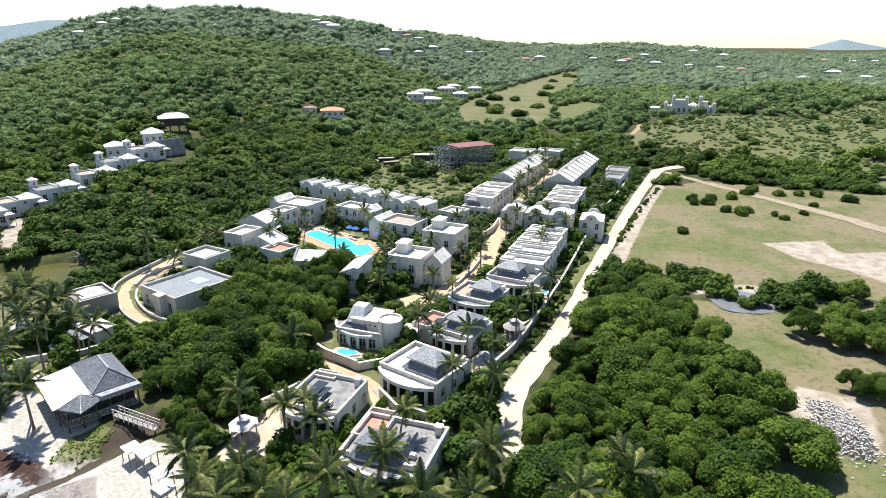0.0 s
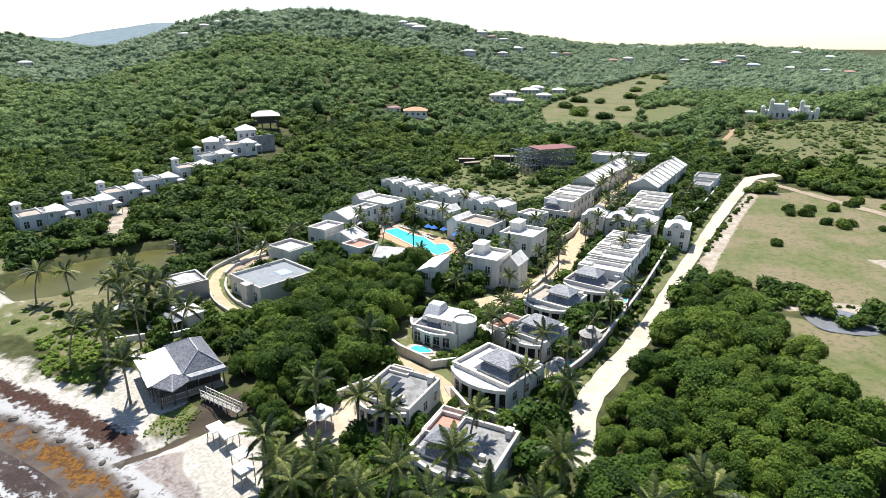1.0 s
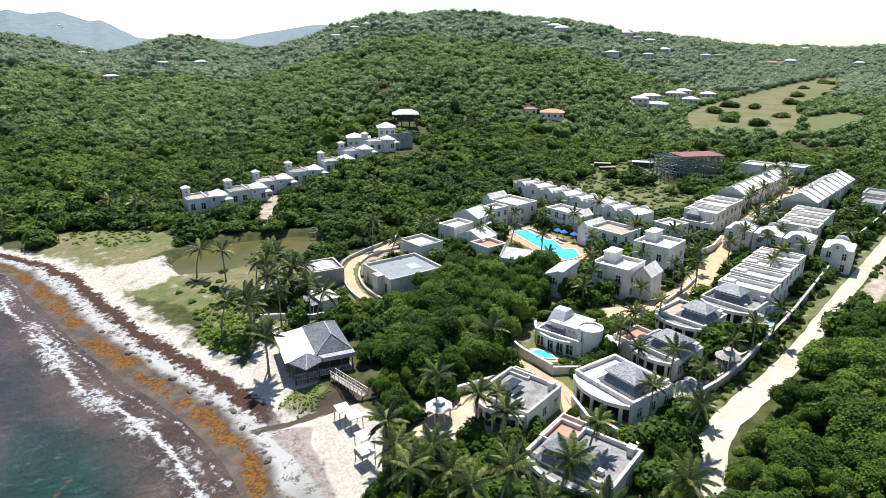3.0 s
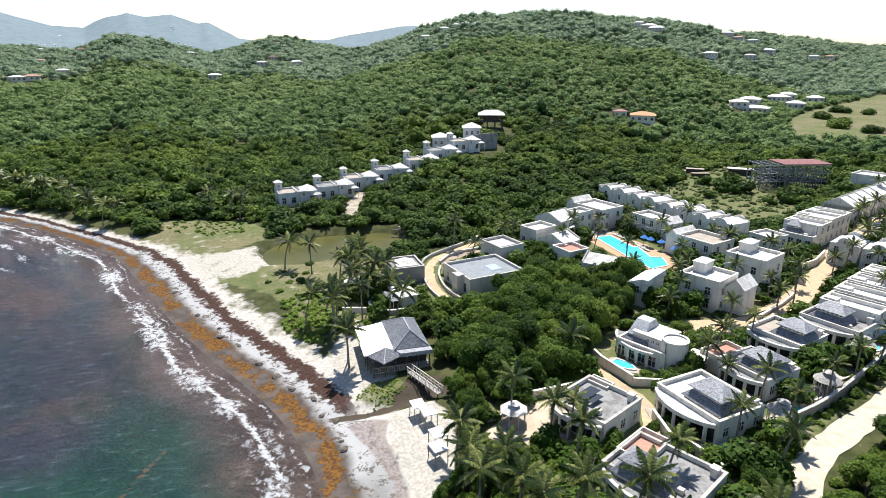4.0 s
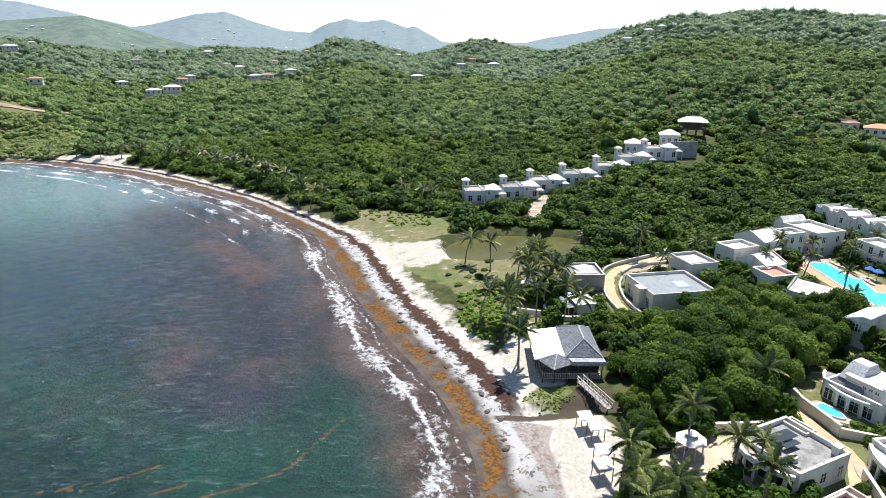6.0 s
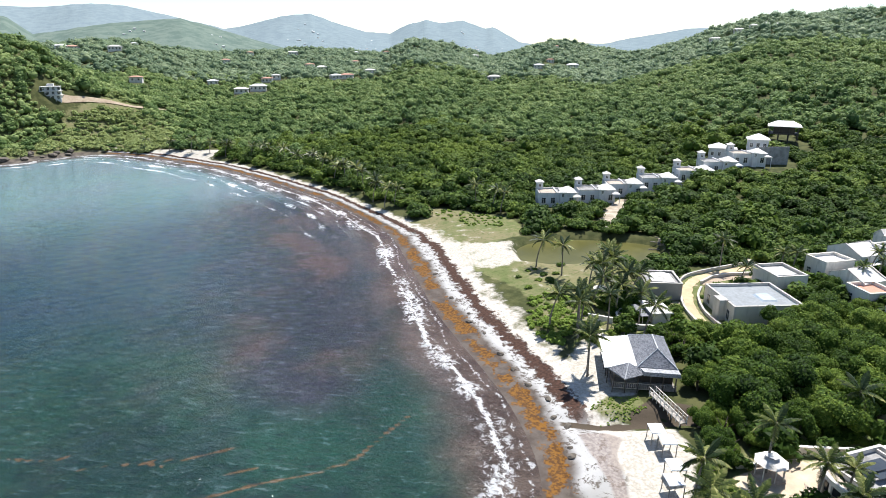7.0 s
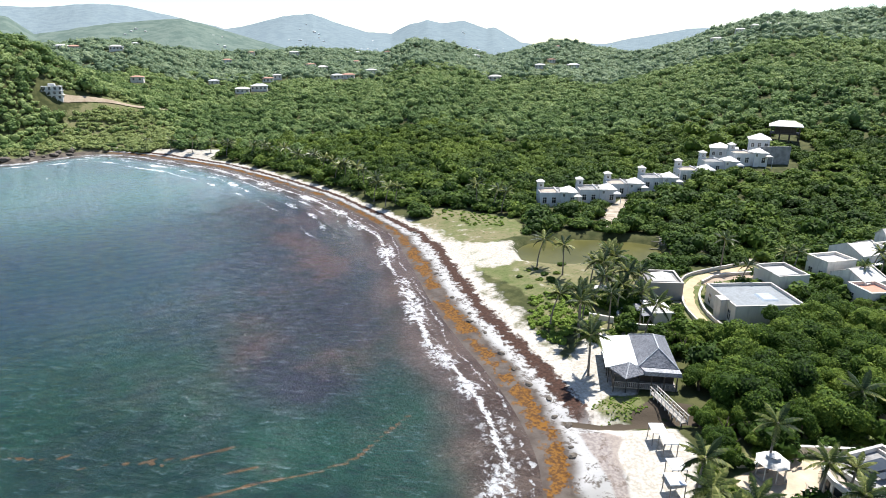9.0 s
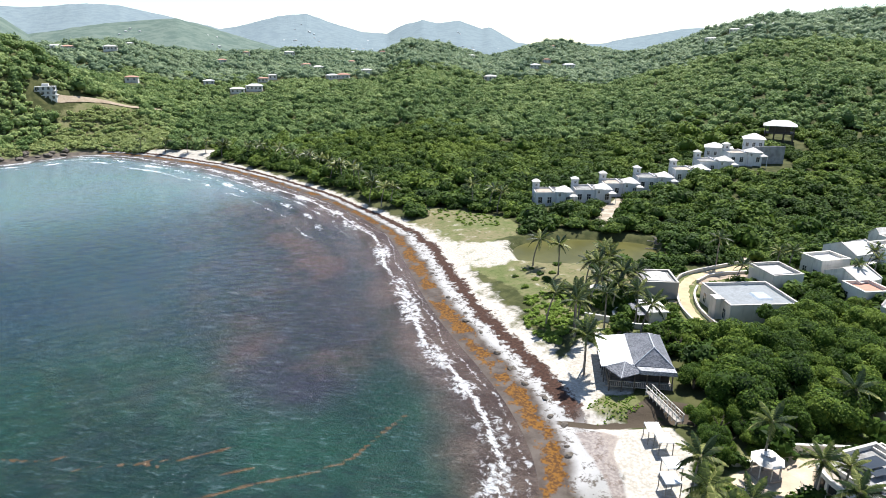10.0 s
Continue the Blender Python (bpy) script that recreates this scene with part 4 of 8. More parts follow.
cupola_villa(14.6, 116.2, -28, 9.6, 7.2, cup=(-0.6, -0.7, 5.6, 4.6), deck=GREY_DECK)
cupola_villa(10.5, 172.0, -24, 8.0, 7.0, cup=(-1.6, -0.6, 4.0, 3.6), deck=WHITE_ROOF, front=False, label="white plaster villa with a slate cupola beside the lane")


def drum_villa():
    ob = thing("drum_villa", "white two-storey villa with a round tower and slate roof", "villa", pose(-12.4, 93.4, Z0, 0, 0, -20) @ Matrix.Diagonal((0.95, 0.95, 0.82, 1)), "villas by the beach")
    flat_block(ob, -4.6, -3.0, 4.2, 3.6, 3.0, deck=WHITE_ROOF)
    part("upper_wall", Shape().box(-2.4, -1.6, 2.8, 3.2, 3.4, 5.2), WHITE, ob)
    part("upper_roof", Shape().prism([(-2.7, -1.9), (3.3, -1.9), (3.3, 3.7), (-2.7, 3.7)], 5.2, 5.4), WHITE_ROOF, ob)
    part("gable_roof", Shape().prism([(-3.6, -1.7), (-0.4, -1.7), (-0.4, 3.7), (-3.6, 3.7)], 4.4, 7.0, [(-3.2, 0.4), (-0.8, 0.4), (-0.8, 2.4), (-3.2, 2.4)]), SLATE_PALE, ob, "pale slate roof")
    part("skirt_roof", Shape().prism([(-4.2, -2.6), (0.4, -2.6), (0.4, -0.6), (-4.2, -0.6)], 3.0, 4.4, [(-3.6, -1.4), (0.2, -1.4), (0.2, -0.8), (-3.6, -0.8)]), SLATE, ob, "dark slate skirt roof")
    tower = Shape()
    n = 28
    tower.ring(arc(4.4, -0.6, 2.1, 0, 360 - 360 / n, n - 1), arc(4.4, -0.6, 1.85, 0, 360 - 360 / n, n - 1), -0.4, 5.9)
    part("tower", tower, WHITE, ob, smooth=False)
    part("tower_roof", Shape().prism(arc(4.4, -0.6, 1.95, 0, 360 - 360 / n, n - 1), 5.5, 5.7), WHITE_ROOF, ob)
    part("tower_rim", Shape().ring(arc(4.4, -0.6, 2.18, 0, 360 - 360 / n, n - 1), arc(4.4, -0.6, 1.8, 0, 360 - 360 / n, n - 1), 5.9, 6.02), WHITE, ob)
    part("drainpipe", Shape().tube((4.0, -2.74, -0.2), (4.0, -2.74, 5.6), 0.06, 0.06, 6), DARK_WOOD, ob)
    canopy(ob, -0.6, 2.6, 6.6, 200, 296, 2.6, 2.9, 6, GREY_DECK)
    for i in range(3):
        window(ob, 0.2 + i * 0.9, -1.6, 4.1, 180, 0.5, 0.5)
    windows(ob, -4.6, -3.0, 3.0, 3.6, "s", [0.2], 4, 1.2, 2.0)
    window(ob, 3.2, 2.6, 3.8, -90, 0.8, 1.0)
    part("lean_wall", Shape().box(5.6, 0.6, -0.4, 8.8, 3.8, 2.9), CREAM, ob)


drum_villa()
TOWN = "white plaster two-storey resort house"


def stepped_house(x, y, rot, w, d, h, slot=True, sink=0.0, label="white stepped townhouse with flat parapet roof terraces"):
    """A two-storey house with a parapet roof; a dark sheet paints the shade of a sunken roof terrace."""
    ob = thing("townhouse", label, "house", pose(x, y, Z0, 0, 0, rot), "stepped townhouses")
    flat_block(ob, -w / 2, -d / 2, w / 2, d / 2, h, deck=WHITE_ROOF)
    if slot:
        part("inner_wall", Shape().box(-w / 2 + 0.3, d / 2 - 2.0, h - 0.1, w / 2 - 0.3, d / 2 - 1.7, h + 0.75), WHITE, ob)
        # thin dark sheet on the deck as the trough's shade
        part("well_shade", Shape().box(-w / 2 + 0.9, d / 2 - 1.65, h + 0.004, w / 2 - 0.9, d / 2 - 0.32, h + 0.05), DARK_WOOD, ob)
    part("step_wall", Shape().box(-w / 2 + 0.4, -d / 2 + 0.5, h, -w / 2 + 2.6, -d / 2 + 2.2, h + 0.9), WHITE, ob)
    windows(ob, -w / 2, -d / 2, w / 2, d / 2, "e", [0.9, 3.5], 2, 1.0, 1.4)
    windows(ob, -w / 2, -d / 2, w / 2, d / 2, "w", [0.9, 3.5], 2, 1.0, 1.4)
    part("drainpipe", Shape().tube((w / 2 - 0.6, -d / 2 - 0.05, -0.2), (w / 2 - 0.6, -d / 2 - 0.05, h + 0.2), 0.05, 0.05, 6), DARK_WOOD, ob)
    return ob


def along(x, y, deg, s):
    return x + s * math.cos(radians(deg)), y + s * math.sin(radians(deg))


for i, (w, h) in enumerate([(9.2, 4.3), (9.2, 4.7), (9.0, 5.0), (8.6, 5.3)]):
    px, py = along(17.2, 121.4, 67, i * 6.2)
    stepped_house(px, py, -24, w, 6.1, h)
for i, h in enumerate([4.6, 4.9, 5.2]):
    px, py = along(33.6, 170.5, 68, i * 6.6)
    stepped_house(px, py, -23, 9.0, 6.4, h)
for i, h in enumerate([5.2, 5.5, 5.2]):
    px, py = along(12.0, 170.5 + 9, 68, i * 7.0 - 4)
    stepped_house(px + 1, py - 1, -24, 8.6, 6.8, h, slot=i != 1)


def gable_profile(w, h, top):
    """The outline of a curved gable front: flat shoulders, a small step and a rounded head."""
    half = [(w / 2, -0.4), (w / 2, h + 0.35), (0.3 * w, h + 0.35), (0.3 * w, h + 0.6)]
    half += [(0.25 * w * math.cos(a), h + 0.6 + (top - h - 0.6) * math.sin(a)) for a in (0.0, 0.4, 0.8, 1.15, 1.4)]
    return half + [(-x, z) for x, z in reversed(half)]


def gable_house(x, y, rot, w=5.9, d=7.6, h=4.9, top=6.7):
    ob = thing("gable_house", "white two-storey house with a curved gable front and iron balcony", "house", pose(x, y, Z0, 0, 0, rot), "curved-gable houses")
    for yy, name in ((-d / 2, "gable_front"), (d / 2 - 0.3, "gable_back")):
        prof = gable_profile(w, h, top)
        s = Shape()
        n = len(prof)
        s.v += [(px, yy, pz) for px, pz in prof] + [(px, yy + 0.3, pz) for px, pz in prof]
        s.f += [tuple(range(n - 1, -1, -1)), tuple(range(n, 2 * n))] + [(i, (i + 1) % n, n + (i + 1) % n, n + i) for i in range(n)]
        part(name, s, WHITE, ob)
    part("wall", Shape().box(-w / 2, -d / 2 + 0.3, -0.4, w / 2, d / 2 - 0.3, h), WHITE, ob)
    part("roof", Shape().gable(-w / 2 - 0.05, -d / 2 + 0.31, w / 2 + 0.05, d / 2 - 0.31, h + 0.02, top - 0.9, 0.14, "y"), WHITE_ROOF, ob)
    window(ob, 0, -d / 2, 5.4, 180, 0.5, 0.6, "gable_window")
    for u in (-w / 4, w / 4):
        window(ob, u, -d / 2, 3.0, 180, 0.8, 1.5), window(ob, u, -d / 2, 0.4, 180, 0.8, 1.6)
    bal = part("balcony", Shape().box(-w / 4 - 0.8, -d / 2 - 0.8, 3.1, -w / 4 + 0.8, -d / 2, 3.22), CREAM, ob)
    rail = Shape().box(-w / 4 - 0.8, -d / 2 - 0.8, 4.0, -w / 4 + 0.8, -d / 2 - 0.75, 4.05)
    for i in range(9):
        u = -w / 4 - 0.76 + i * 0.19
        rail.box(u - 0.015, -d / 2 - 0.79, 3.2, u + 0.015, -d / 2 - 0.76, 4.0)
    part("railing", rail, DARK_WOOD, bal)
    windows(ob, -w / 2, -d / 2, w / 2, d / 2, "e", [0.9, 3.6], 2)
    windows(ob, -w / 2, -d / 2, w / 2, d / 2, "w", [0.9, 3.6], 2)


for i in range(4):
    px, py = along(19.5, 161.2, -22, i * 6.4 + (1.2 if i == 3 else 0))
    gable_house(px, py - (1.6 if i == 3 else 0), -20 + (i % 2) * 2)


def row_house(x, y, rot, w, d, h, rise, label, chimney=True, group="terraced row"):
    """One house of a terrace: pitched roof between raised party walls."""
    ob = thing("terraced_house", label, "house", pose(x, y, Z0, 0, 0, rot), group)
    part("wall", Shape().box(-w / 2, -d / 2, -0.4, w / 2, d / 2, h), WHITE, ob)
    part("roof", Shape().gable(-w / 2 + 0.2, -d / 2 - 0.2, w / 2 + 0.05, d / 2 + 0.2, h - 0.05, h + rise, 0.14, "x"), WHITE_ROOF, ob)
    g = Shape()
    g.v += [(-w / 2, -d / 2 - 0.25, -0.4), (-w / 2, d / 2 + 0.25, -0.4), (-w / 2, d / 2 + 0.25, h + 0.3), (-w / 2, 0, h + rise + 0.5), (-w / 2, -d / 2 - 0.25, h + 0.3)]
    g.v += [(-w / 2 + 0.25, p[1], p[2]) for p in g.v[:5]]
    g.f += [(4, 3, 2, 1, 0), (5, 6, 7, 8, 9)] + [(i, (i + 1) % 5, 5 + (i + 1) % 5, 5 + i) for i in range(5)]
    part("party_wall", g, WHITE, ob)
    if chimney:
        part("chimney", Shape().box(-w / 2 - 0.1, -0.4, h + rise, -w / 2 + 0.5, 0.4, h + rise + 1.1).box(-w / 2 - 0.18, -0.48, h + rise + 1.1, -w / 2 + 0.58, 0.48, h + rise + 1.2), CREAM, ob)
    windows(ob, -w / 2, -d / 2, w / 2, d / 2, "s", [0.6, 3.3], 2, 0.9, 1.4)
    windows(ob, -w / 2, -d / 2, w / 2, d / 2, "n", [3.3], 1, 0.9, 1.4)
    return ob


def fronted_house(x, y, rot, w, d, h, top):
    """One house of a terrace whose roof runs back from a low curved gable front; its party wall stands up with a dark coping."""
    ob = thing("terraced_house", "white plaster terraced house with a low curved gable front", "house", pose(x, y, Z0, 0, 0, rot), "row behind the pool")
    for yy, name in ((-d / 2, "gable_front"), (d / 2 - 0.3, "gable_back")):
        prof, g = gable_profile(w - 0.3, h, top), Shape()
        n = len(prof)
        g.v += [(px, yy, pz) for px, pz in prof] + [(px, yy + 0.3, pz) for px, pz in prof]
        g.f += [tuple(range(n - 1, -1, -1)), tuple(range(n, 2 * n))] + [(i, (i + 1) % n, n + (i + 1) % n, n + i) for i in range(n)]
        part(name, g, WHITE, ob)
    part("wall", Shape().box(-w / 2 + 0.15, -d / 2 + 0.3, -0.4, w / 2 - 0.15, d / 2 - 0.3, h), WHITE, ob)
    part("roof", Shape().gable(-w / 2 + 0.16, -d / 2 + 0.31, w / 2 - 0.16, d / 2 - 0.31, h + 0.02, top - 0.75, 0.14, "y"), WHITE_ROOF, ob)
    part("party_wall", Shape().box(-w / 2 - 0.12, -d / 2 - 0.25, -0.4, -w / 2 + 0.145, d / 2, h + 0.75), WHITE, ob)
    part("coping", Shape().box(-w / 2 - 0.16, -d / 2 - 0.29, h + 0.75, -w / 2 + 0.18, d / 2 + 0.04, h + 0.86), STAINED, ob)
    for u in (-w / 4, w / 4):
        window(ob, u, -d / 2, 0.4, 180, 0.9, 1.9, "door")
    window(ob, 0.0, -d / 2, 3.4, 180, 0.9, 1.4)
    windows(ob, -w / 2 + 0.15, -d / 2, w / 2 - 0.15, d / 2, "n", [3.4], 1)


for i in range(8):                                    # the row behind the pool, its fronts to the sea
    px, py = along(-40.5, 191.5, -37, i * 6.2)
    fronted_house(px, py, -37, 6.2, 7.0, 5.3 + 0.25 * (i % 2), 6.6 + 0.25 * (i % 2))
ROW = "white plaster terraced house with a pitched white roof"
ob = thing("end_house", "white flat-roofed house at the end of the row", "house", pose(3.0, 159.8, Z0, 0, 0, -37))
flat_block(ob, -3, -3, 3, 3, 4.6)
windows(ob, -3, -3, 3, 3, "s", [0.8, 3.0], 2), windows(ob, -3, -3, 3, 3, "e", [0.8, 3.0], 2)
for i in range(9):                                    # two rows along the lane inland
    px, py = along(38.5, 198.0, 66, i * 5.2)
    row_house(px, py, 66, 5.1, 8.6, 5.0, 2.2, ROW, i % 3 == 2, "row beside the lane")
for i in range(8):
    px, py = along(21.0, 203.0, 66, i * 5.6)
    row_house(px, py, 66, 5.5, 7.4, 4.8, 1.8, ROW, False, "row across the lane")
for x, y, w, d, h in [(33, 254, 9, 9, 5.2), (45, 258, 10, 8, 4.6), (64, 222, 7.5, 9, 3.6), (59.5, 211, 6, 9, 3.2)]:
    ob = thing("flat_house", "plain white flat-roofed service building", "building", pose(x, y, Z0, 0, 0, -24), "service buildings")
    flat_block(ob, -w / 2, -d / 2, w / 2, d / 2, h, deck=WHITE_ROOF if h > 4 else GREY_DECK)
    windows(ob, -w / 2, -d / 2, w / 2, d / 2, "s", [0.9], 2), windows(ob, -w / 2, -d / 2, w / 2, d / 2, "e", [0.9], 3)


def pool_house(x, y, rot, w, d, h, deck=None, pitch=None, stair=True, balcony=True, label="white two-storey resort house with a parapet roof near the pool", south=3):
    """A two-storey house with a flat parapet roof, a pitched end, a stair head and balconies."""
    ob = thing("resort_house", label, "house", pose(x, y, Z0, 0, 0, rot), "houses round the pool")
    flat_block(ob, -w / 2, -d / 2, w / 2, d / 2, h, deck=deck or WHITE_ROOF, parapet=0.6)
    if stair:
        part("stair_head", Shape().box(-w / 2 + 0.5, 0, h, -w / 2 + 2.9, d / 2 - 0.4, h + 2.0), WHITE, ob)
        part("stair_roof", Shape().hip(-w / 2 + 0.3, -0.2, -w / 2 + 3.1, d / 2 - 0.2, h + 2.0, h + 2.7, 0.1), WHITE_ROOF, ob)
    if pitch:
        x0, y0, x1, y1, ph, pr = pitch
        part("wing", Shape().box(x0, y0, -0.4, x1, y1, ph), WHITE, ob)
        ax = "y" if (y1 - y0) >= (x1 - x0) else "x"
        gb = Shape()
        m = (x0 + x1) / 2
        if ax == "y":
            for yy in (y0, y1 - 0.2):
                gb = Shape()
                gb.v += [(x0, yy, ph - 0.05), (x1, yy, ph - 0.05), (m, yy, ph + pr), (x0, yy + 0.2, ph - 0.05), (x1, yy + 0.2, ph - 0.05), (m, yy + 0.2, ph + pr)]
                k = len(gb.v) - 6
                gb.f += [(k, k + 1, k + 2), (k + 5, k + 4, k + 3), (k, k + 3, k + 4, k + 1), (k + 1, k + 4, k + 5, k + 2), (k + 2, k + 5, k + 3, k)]
                part("gable_wall", gb, WHITE, ob)
        part("pitched_roof", Shape().gable(x0 - 0.15, y0 - 0.15, x1 + 0.15, y1 + 0.15, ph, ph + pr, 0.14, ax), WHITE_ROOF, ob)
    zs = [0.7, 3.3] if h > 4.4 else [0.8]
    windows(ob, -w / 2, -d / 2, w / 2, d / 2, "s", zs, south, 1.0, 1.5)
    windows(ob, -w / 2, -d / 2, w / 2, d / 2, "e", zs, 2, 0.9, 1.4)
    windows(ob, -w / 2, -d / 2, w / 2, d / 2, "w", zs, 2, 0.9, 1.4)
    if balcony and h > 4.4:
        for u in (-w / 4, w / 4):
            bal = part("balcony", Shape().box(u - 1.0, -d / 2 - 0.9, 3.0, u + 1.0, -d / 2, 3.12), CREAM, ob)
            rail = Shape().box(u - 1.0, -d / 2 - 0.9, 3.9, u + 1.0, -d / 2 - 0.85, 3.95)
            for i in range(10):
                s = u - 0.96 + i * 0.213
                rail.box(s - 0.015, -d / 2 - 0.89, 3.1, s + 0.015, -d / 2 - 0.86, 3.9)
            part("railing", rail, DARK_WOOD, bal)
    return ob


pool_house(-10.0, 148.6, -30, 9.5, 8.0, 4.9, TAN_DECK, (-8.2, -3.4, -4.75, 3.8, 4.5, 1.6), False)
pool_house(-24.5, 163.5, -32, 8.0, 6.0, 4.8, None, (4.0, -2.4, 7.4, 3.0, 4.6, 1.4), False)
pool_house(0.6, 137.6, -24, 8.2, 8.4, 6.0, None, None, True, False, south=2)
pool_house(-6.8, 121.2, -22, 7.8, 7.6, 5.7, None, (3.9, -1.0, 7.4, 4.2, 4.8, 1.8), True, True, south=2)
ob = thing("small_house", "small white house with a plain pitched roof in the trees", "house", pose(-17.6, 117.2, Z0, 0, 0, -14))
part("wall", Shape().box(-1.9, -4.0, -0.4, 1.9, 4.0, 4.5), WHITE, ob)
part("roof", Shape().prism([(-2.1, -4.3), (2.2, -4.3), (2.2, 4.3), (-2.1, 4.3)], 4.45, 5.7, [(0.9, -4.2), (2.1, -4.2), (2.1, 4.2), (0.9, 4.2)]), WHITE_ROOF, ob)
window(ob, 0, -4.0, 2.8, 180)
pool_house(-39.5, 166.4, -28, 10.5, 8.4, 5.2, None, (-8.6, -3.4, -5.25, 3.6, 5.2, 1.6), False)
pool_house(-48.4, 142.2, -25, 5.6, 7.2, 4.1, None, None, False, False, south=2)
pool_house(-37.0, 131.8, -32, 6.0, 5.8, 3.2, RED_TILE, None, False, False, south=2, label="low white house with a parapet round a faded red roof terrace")
pool_house(-42.6, 158.8, -25, 4.6, 5.4, 5.0, None, None, False, False, south=1)


def gabled_house(x, y, rot, w, d, h, rise):
    """A white house under one pitched roof, with dark copings on its gable walls."""
    ob = thing("gabled_house", "white gabled house with dark-edged copings beside the pool", "house", pose(x, y, Z0, 0, 0, rot), "houses round the pool")
    part("wall", Shape().box(-w / 2 + 0.01, -d / 2 + 0.24, -0.4, w / 2 - 0.01, d / 2 - 0.24, h), WHITE, ob)
    part("roof", Shape().gable(-w / 2 - 0.12, -d / 2 + 0.25, w / 2 + 0.12, d / 2 - 0.25, h - 0.02, h + rise, 0.14, "y"), WHITE_ROOF, ob)
    for yy in (-d / 2, d / 2 - 0.24):
        g = Shape()
        prof = [(-w / 2, -0.4), (w / 2, -0.4), (w / 2, h + 0.25), (0.0, h + rise + 0.4), (-w / 2, h + 0.25)]
        g.v += [(px, yy, pz) for px, pz in prof] + [(px, yy + 0.24, pz) for px, pz in prof]
        g.f += [(0, 1, 2, 3, 4), (9, 8, 7, 6, 5)] + [(i, (i + 1) % 5, 5 + (i + 1) % 5, 5 + i) for i in range(5)]
        part("gable_wall", g, WHITE, ob)
        for side in (-1, 1):
            k = Shape()
            lo, hi = (side * (w / 2 + 0.05), h + 0.25), (0.0, h + rise + 0.4)
            k.v += [(px, yy + v, pz + up) for v in (-0.06, 0.3) for up in (0.0, 0.1) for px, pz in (lo, hi)]
            k.f += [(0, 1, 3, 2), (4, 6, 7, 5), (0, 4, 5, 1), (2, 3, 7, 6), (0, 2, 6, 4), (1, 5, 7, 3)]
            part("coping", k, STAINED, ob)
    window(ob, -w / 5, -d / 2, 0.7, 180, 0.9, 1.5), window(ob, w / 5, -d / 2, 0.7, 180, 0.9, 1.5)
    windows(ob, -w / 2, -d / 2, w / 2, d / 2, "e", [0.8], 2)
    windows(ob, -w / 2, -d / 2, w / 2, d / 2, "w", [0.8], 2)
    part("porch_roof", Shape().prism([(w / 2, -1.6), (w / 2 + 1.7, -1.6), (w / 2 + 1.7, 1.2), (w / 2, 1.2)], 2.2, 2.32), WHITE_ROOF, ob)
    for v in (-1.4, 1.0):
        part("porch_post", Shape().tube((w / 2 + 1.55, v, -0.3), (w / 2 + 1.55, v, 2.2), 0.07, 0.07, 6), WHITE, ob)


for x, y, rot, w, d, h, rise in [(-47.8, 154.8, -20, 8.2, 7.4, 3.8, 1.7), (-41.4, 137.4, -16, 7.4, 6.8, 3.4, 1.6), (-28.2, 126.6, 83, 6.0, 7.4, 3.2, 1.6)]:
    gabled_house(x, y, rot, w, d, h, rise)

# flat-roofed buildings by the pond
ob = thing("service_house", "long cream building with a wide flat grey roof", "building", pose(-49.4, 110.6, Z0, 0, 0, -35))
flat_block(ob, -5.6, -6.4, 5.6, 6.4, 3.3, deck=BLUE_DECK, wall=CREAM, parapet=0.45, cap=STAINED)
part("stair_block", Shape().box(0.8, -7.8, -0.4, 3.0, -6.3, 3.9), CREAM, ob, "cream stair block with a dark top")
part("stair_cap", Shape().box(0.7, -7.9, 3.9, 3.1, -6.2, 4.0), STAINED, ob)
windows(ob, -5.6, -6.4, 5.6, 6.4, "w", [0.5], 5, 1.0, 1.9), windows(ob, -5.6, -6.4, 5.6, 6.4, "s", [0.5], 3, 1.0, 1.9)
part("skylight", Shape().prism(rect(-1.0, 0.4, 2.6, 3.4), 3.3, 3.6, rect(-1.0, 0.4, 2.6, 3.4, 0.3)), mat_pool("pale_blue_sheet", (0.36, 0.42, 0.48), (0.46, 0.5, 0.54)), ob, "pale blue roof sheet")
ob = thing("service_house", "cream box-shaped house with a white flat roof", "building", pose(-51.6, 126.2, Z0, 0, 0, -30))
flat_block(ob, -3.9, -3.3, 3.9, 3.3, 4.0, wall=CREAM, deck=GREY_DECK)
part("roof_sheet", Shape().box(-2.6, -2.0, 4.004, 1.9, 2.2, 4.12), BRIGHT_ROOF, ob, "bright white roof sheet")
window(ob, -1.2, -3.3, 0.0, 180, 0.9, 2.0, "door"), window(ob, 1.8, -3.3, 1.2, 180)
ob = thing("spa_house", "grey-walled beach house with a white hipped roof light", "building", pose(-66.0, 105.8, Z0, 0, 0, -43))
flat_block(ob, -3.7, -3.6, 3.7, 3.6, 3.1, deck=GREY_DECK, wall=mat_plaster("grey_plaster", (0.36, 0.33, 0.3)), parapet=0.35)
part("upper_roof", Shape().hip(-2.2, -2.0, 2.6, 2.4, 3.3, 4.5, 0.12, 0.3), WHITE_ROOF, ob, "white hipped roof light")
windows(ob, -3.7, -3.6, 3.7, 3.6, "s", [0.6], 3, 1.0, 1.8)
ob = thing("beach_bar", "low white beach bar with a flat canopy", "building", pose(-59.4, 94.6, Z0, 0, 0, -34))
part("wall", Shape().box(-2.6, -1.4, -0.3, 2.8, 1.8, 1.9), WHITE, ob)
part("roof", Shape().box(-3.0, -1.9, 2.0, 3.2, 2.2, 2.2), WHITE_ROOF, ob)
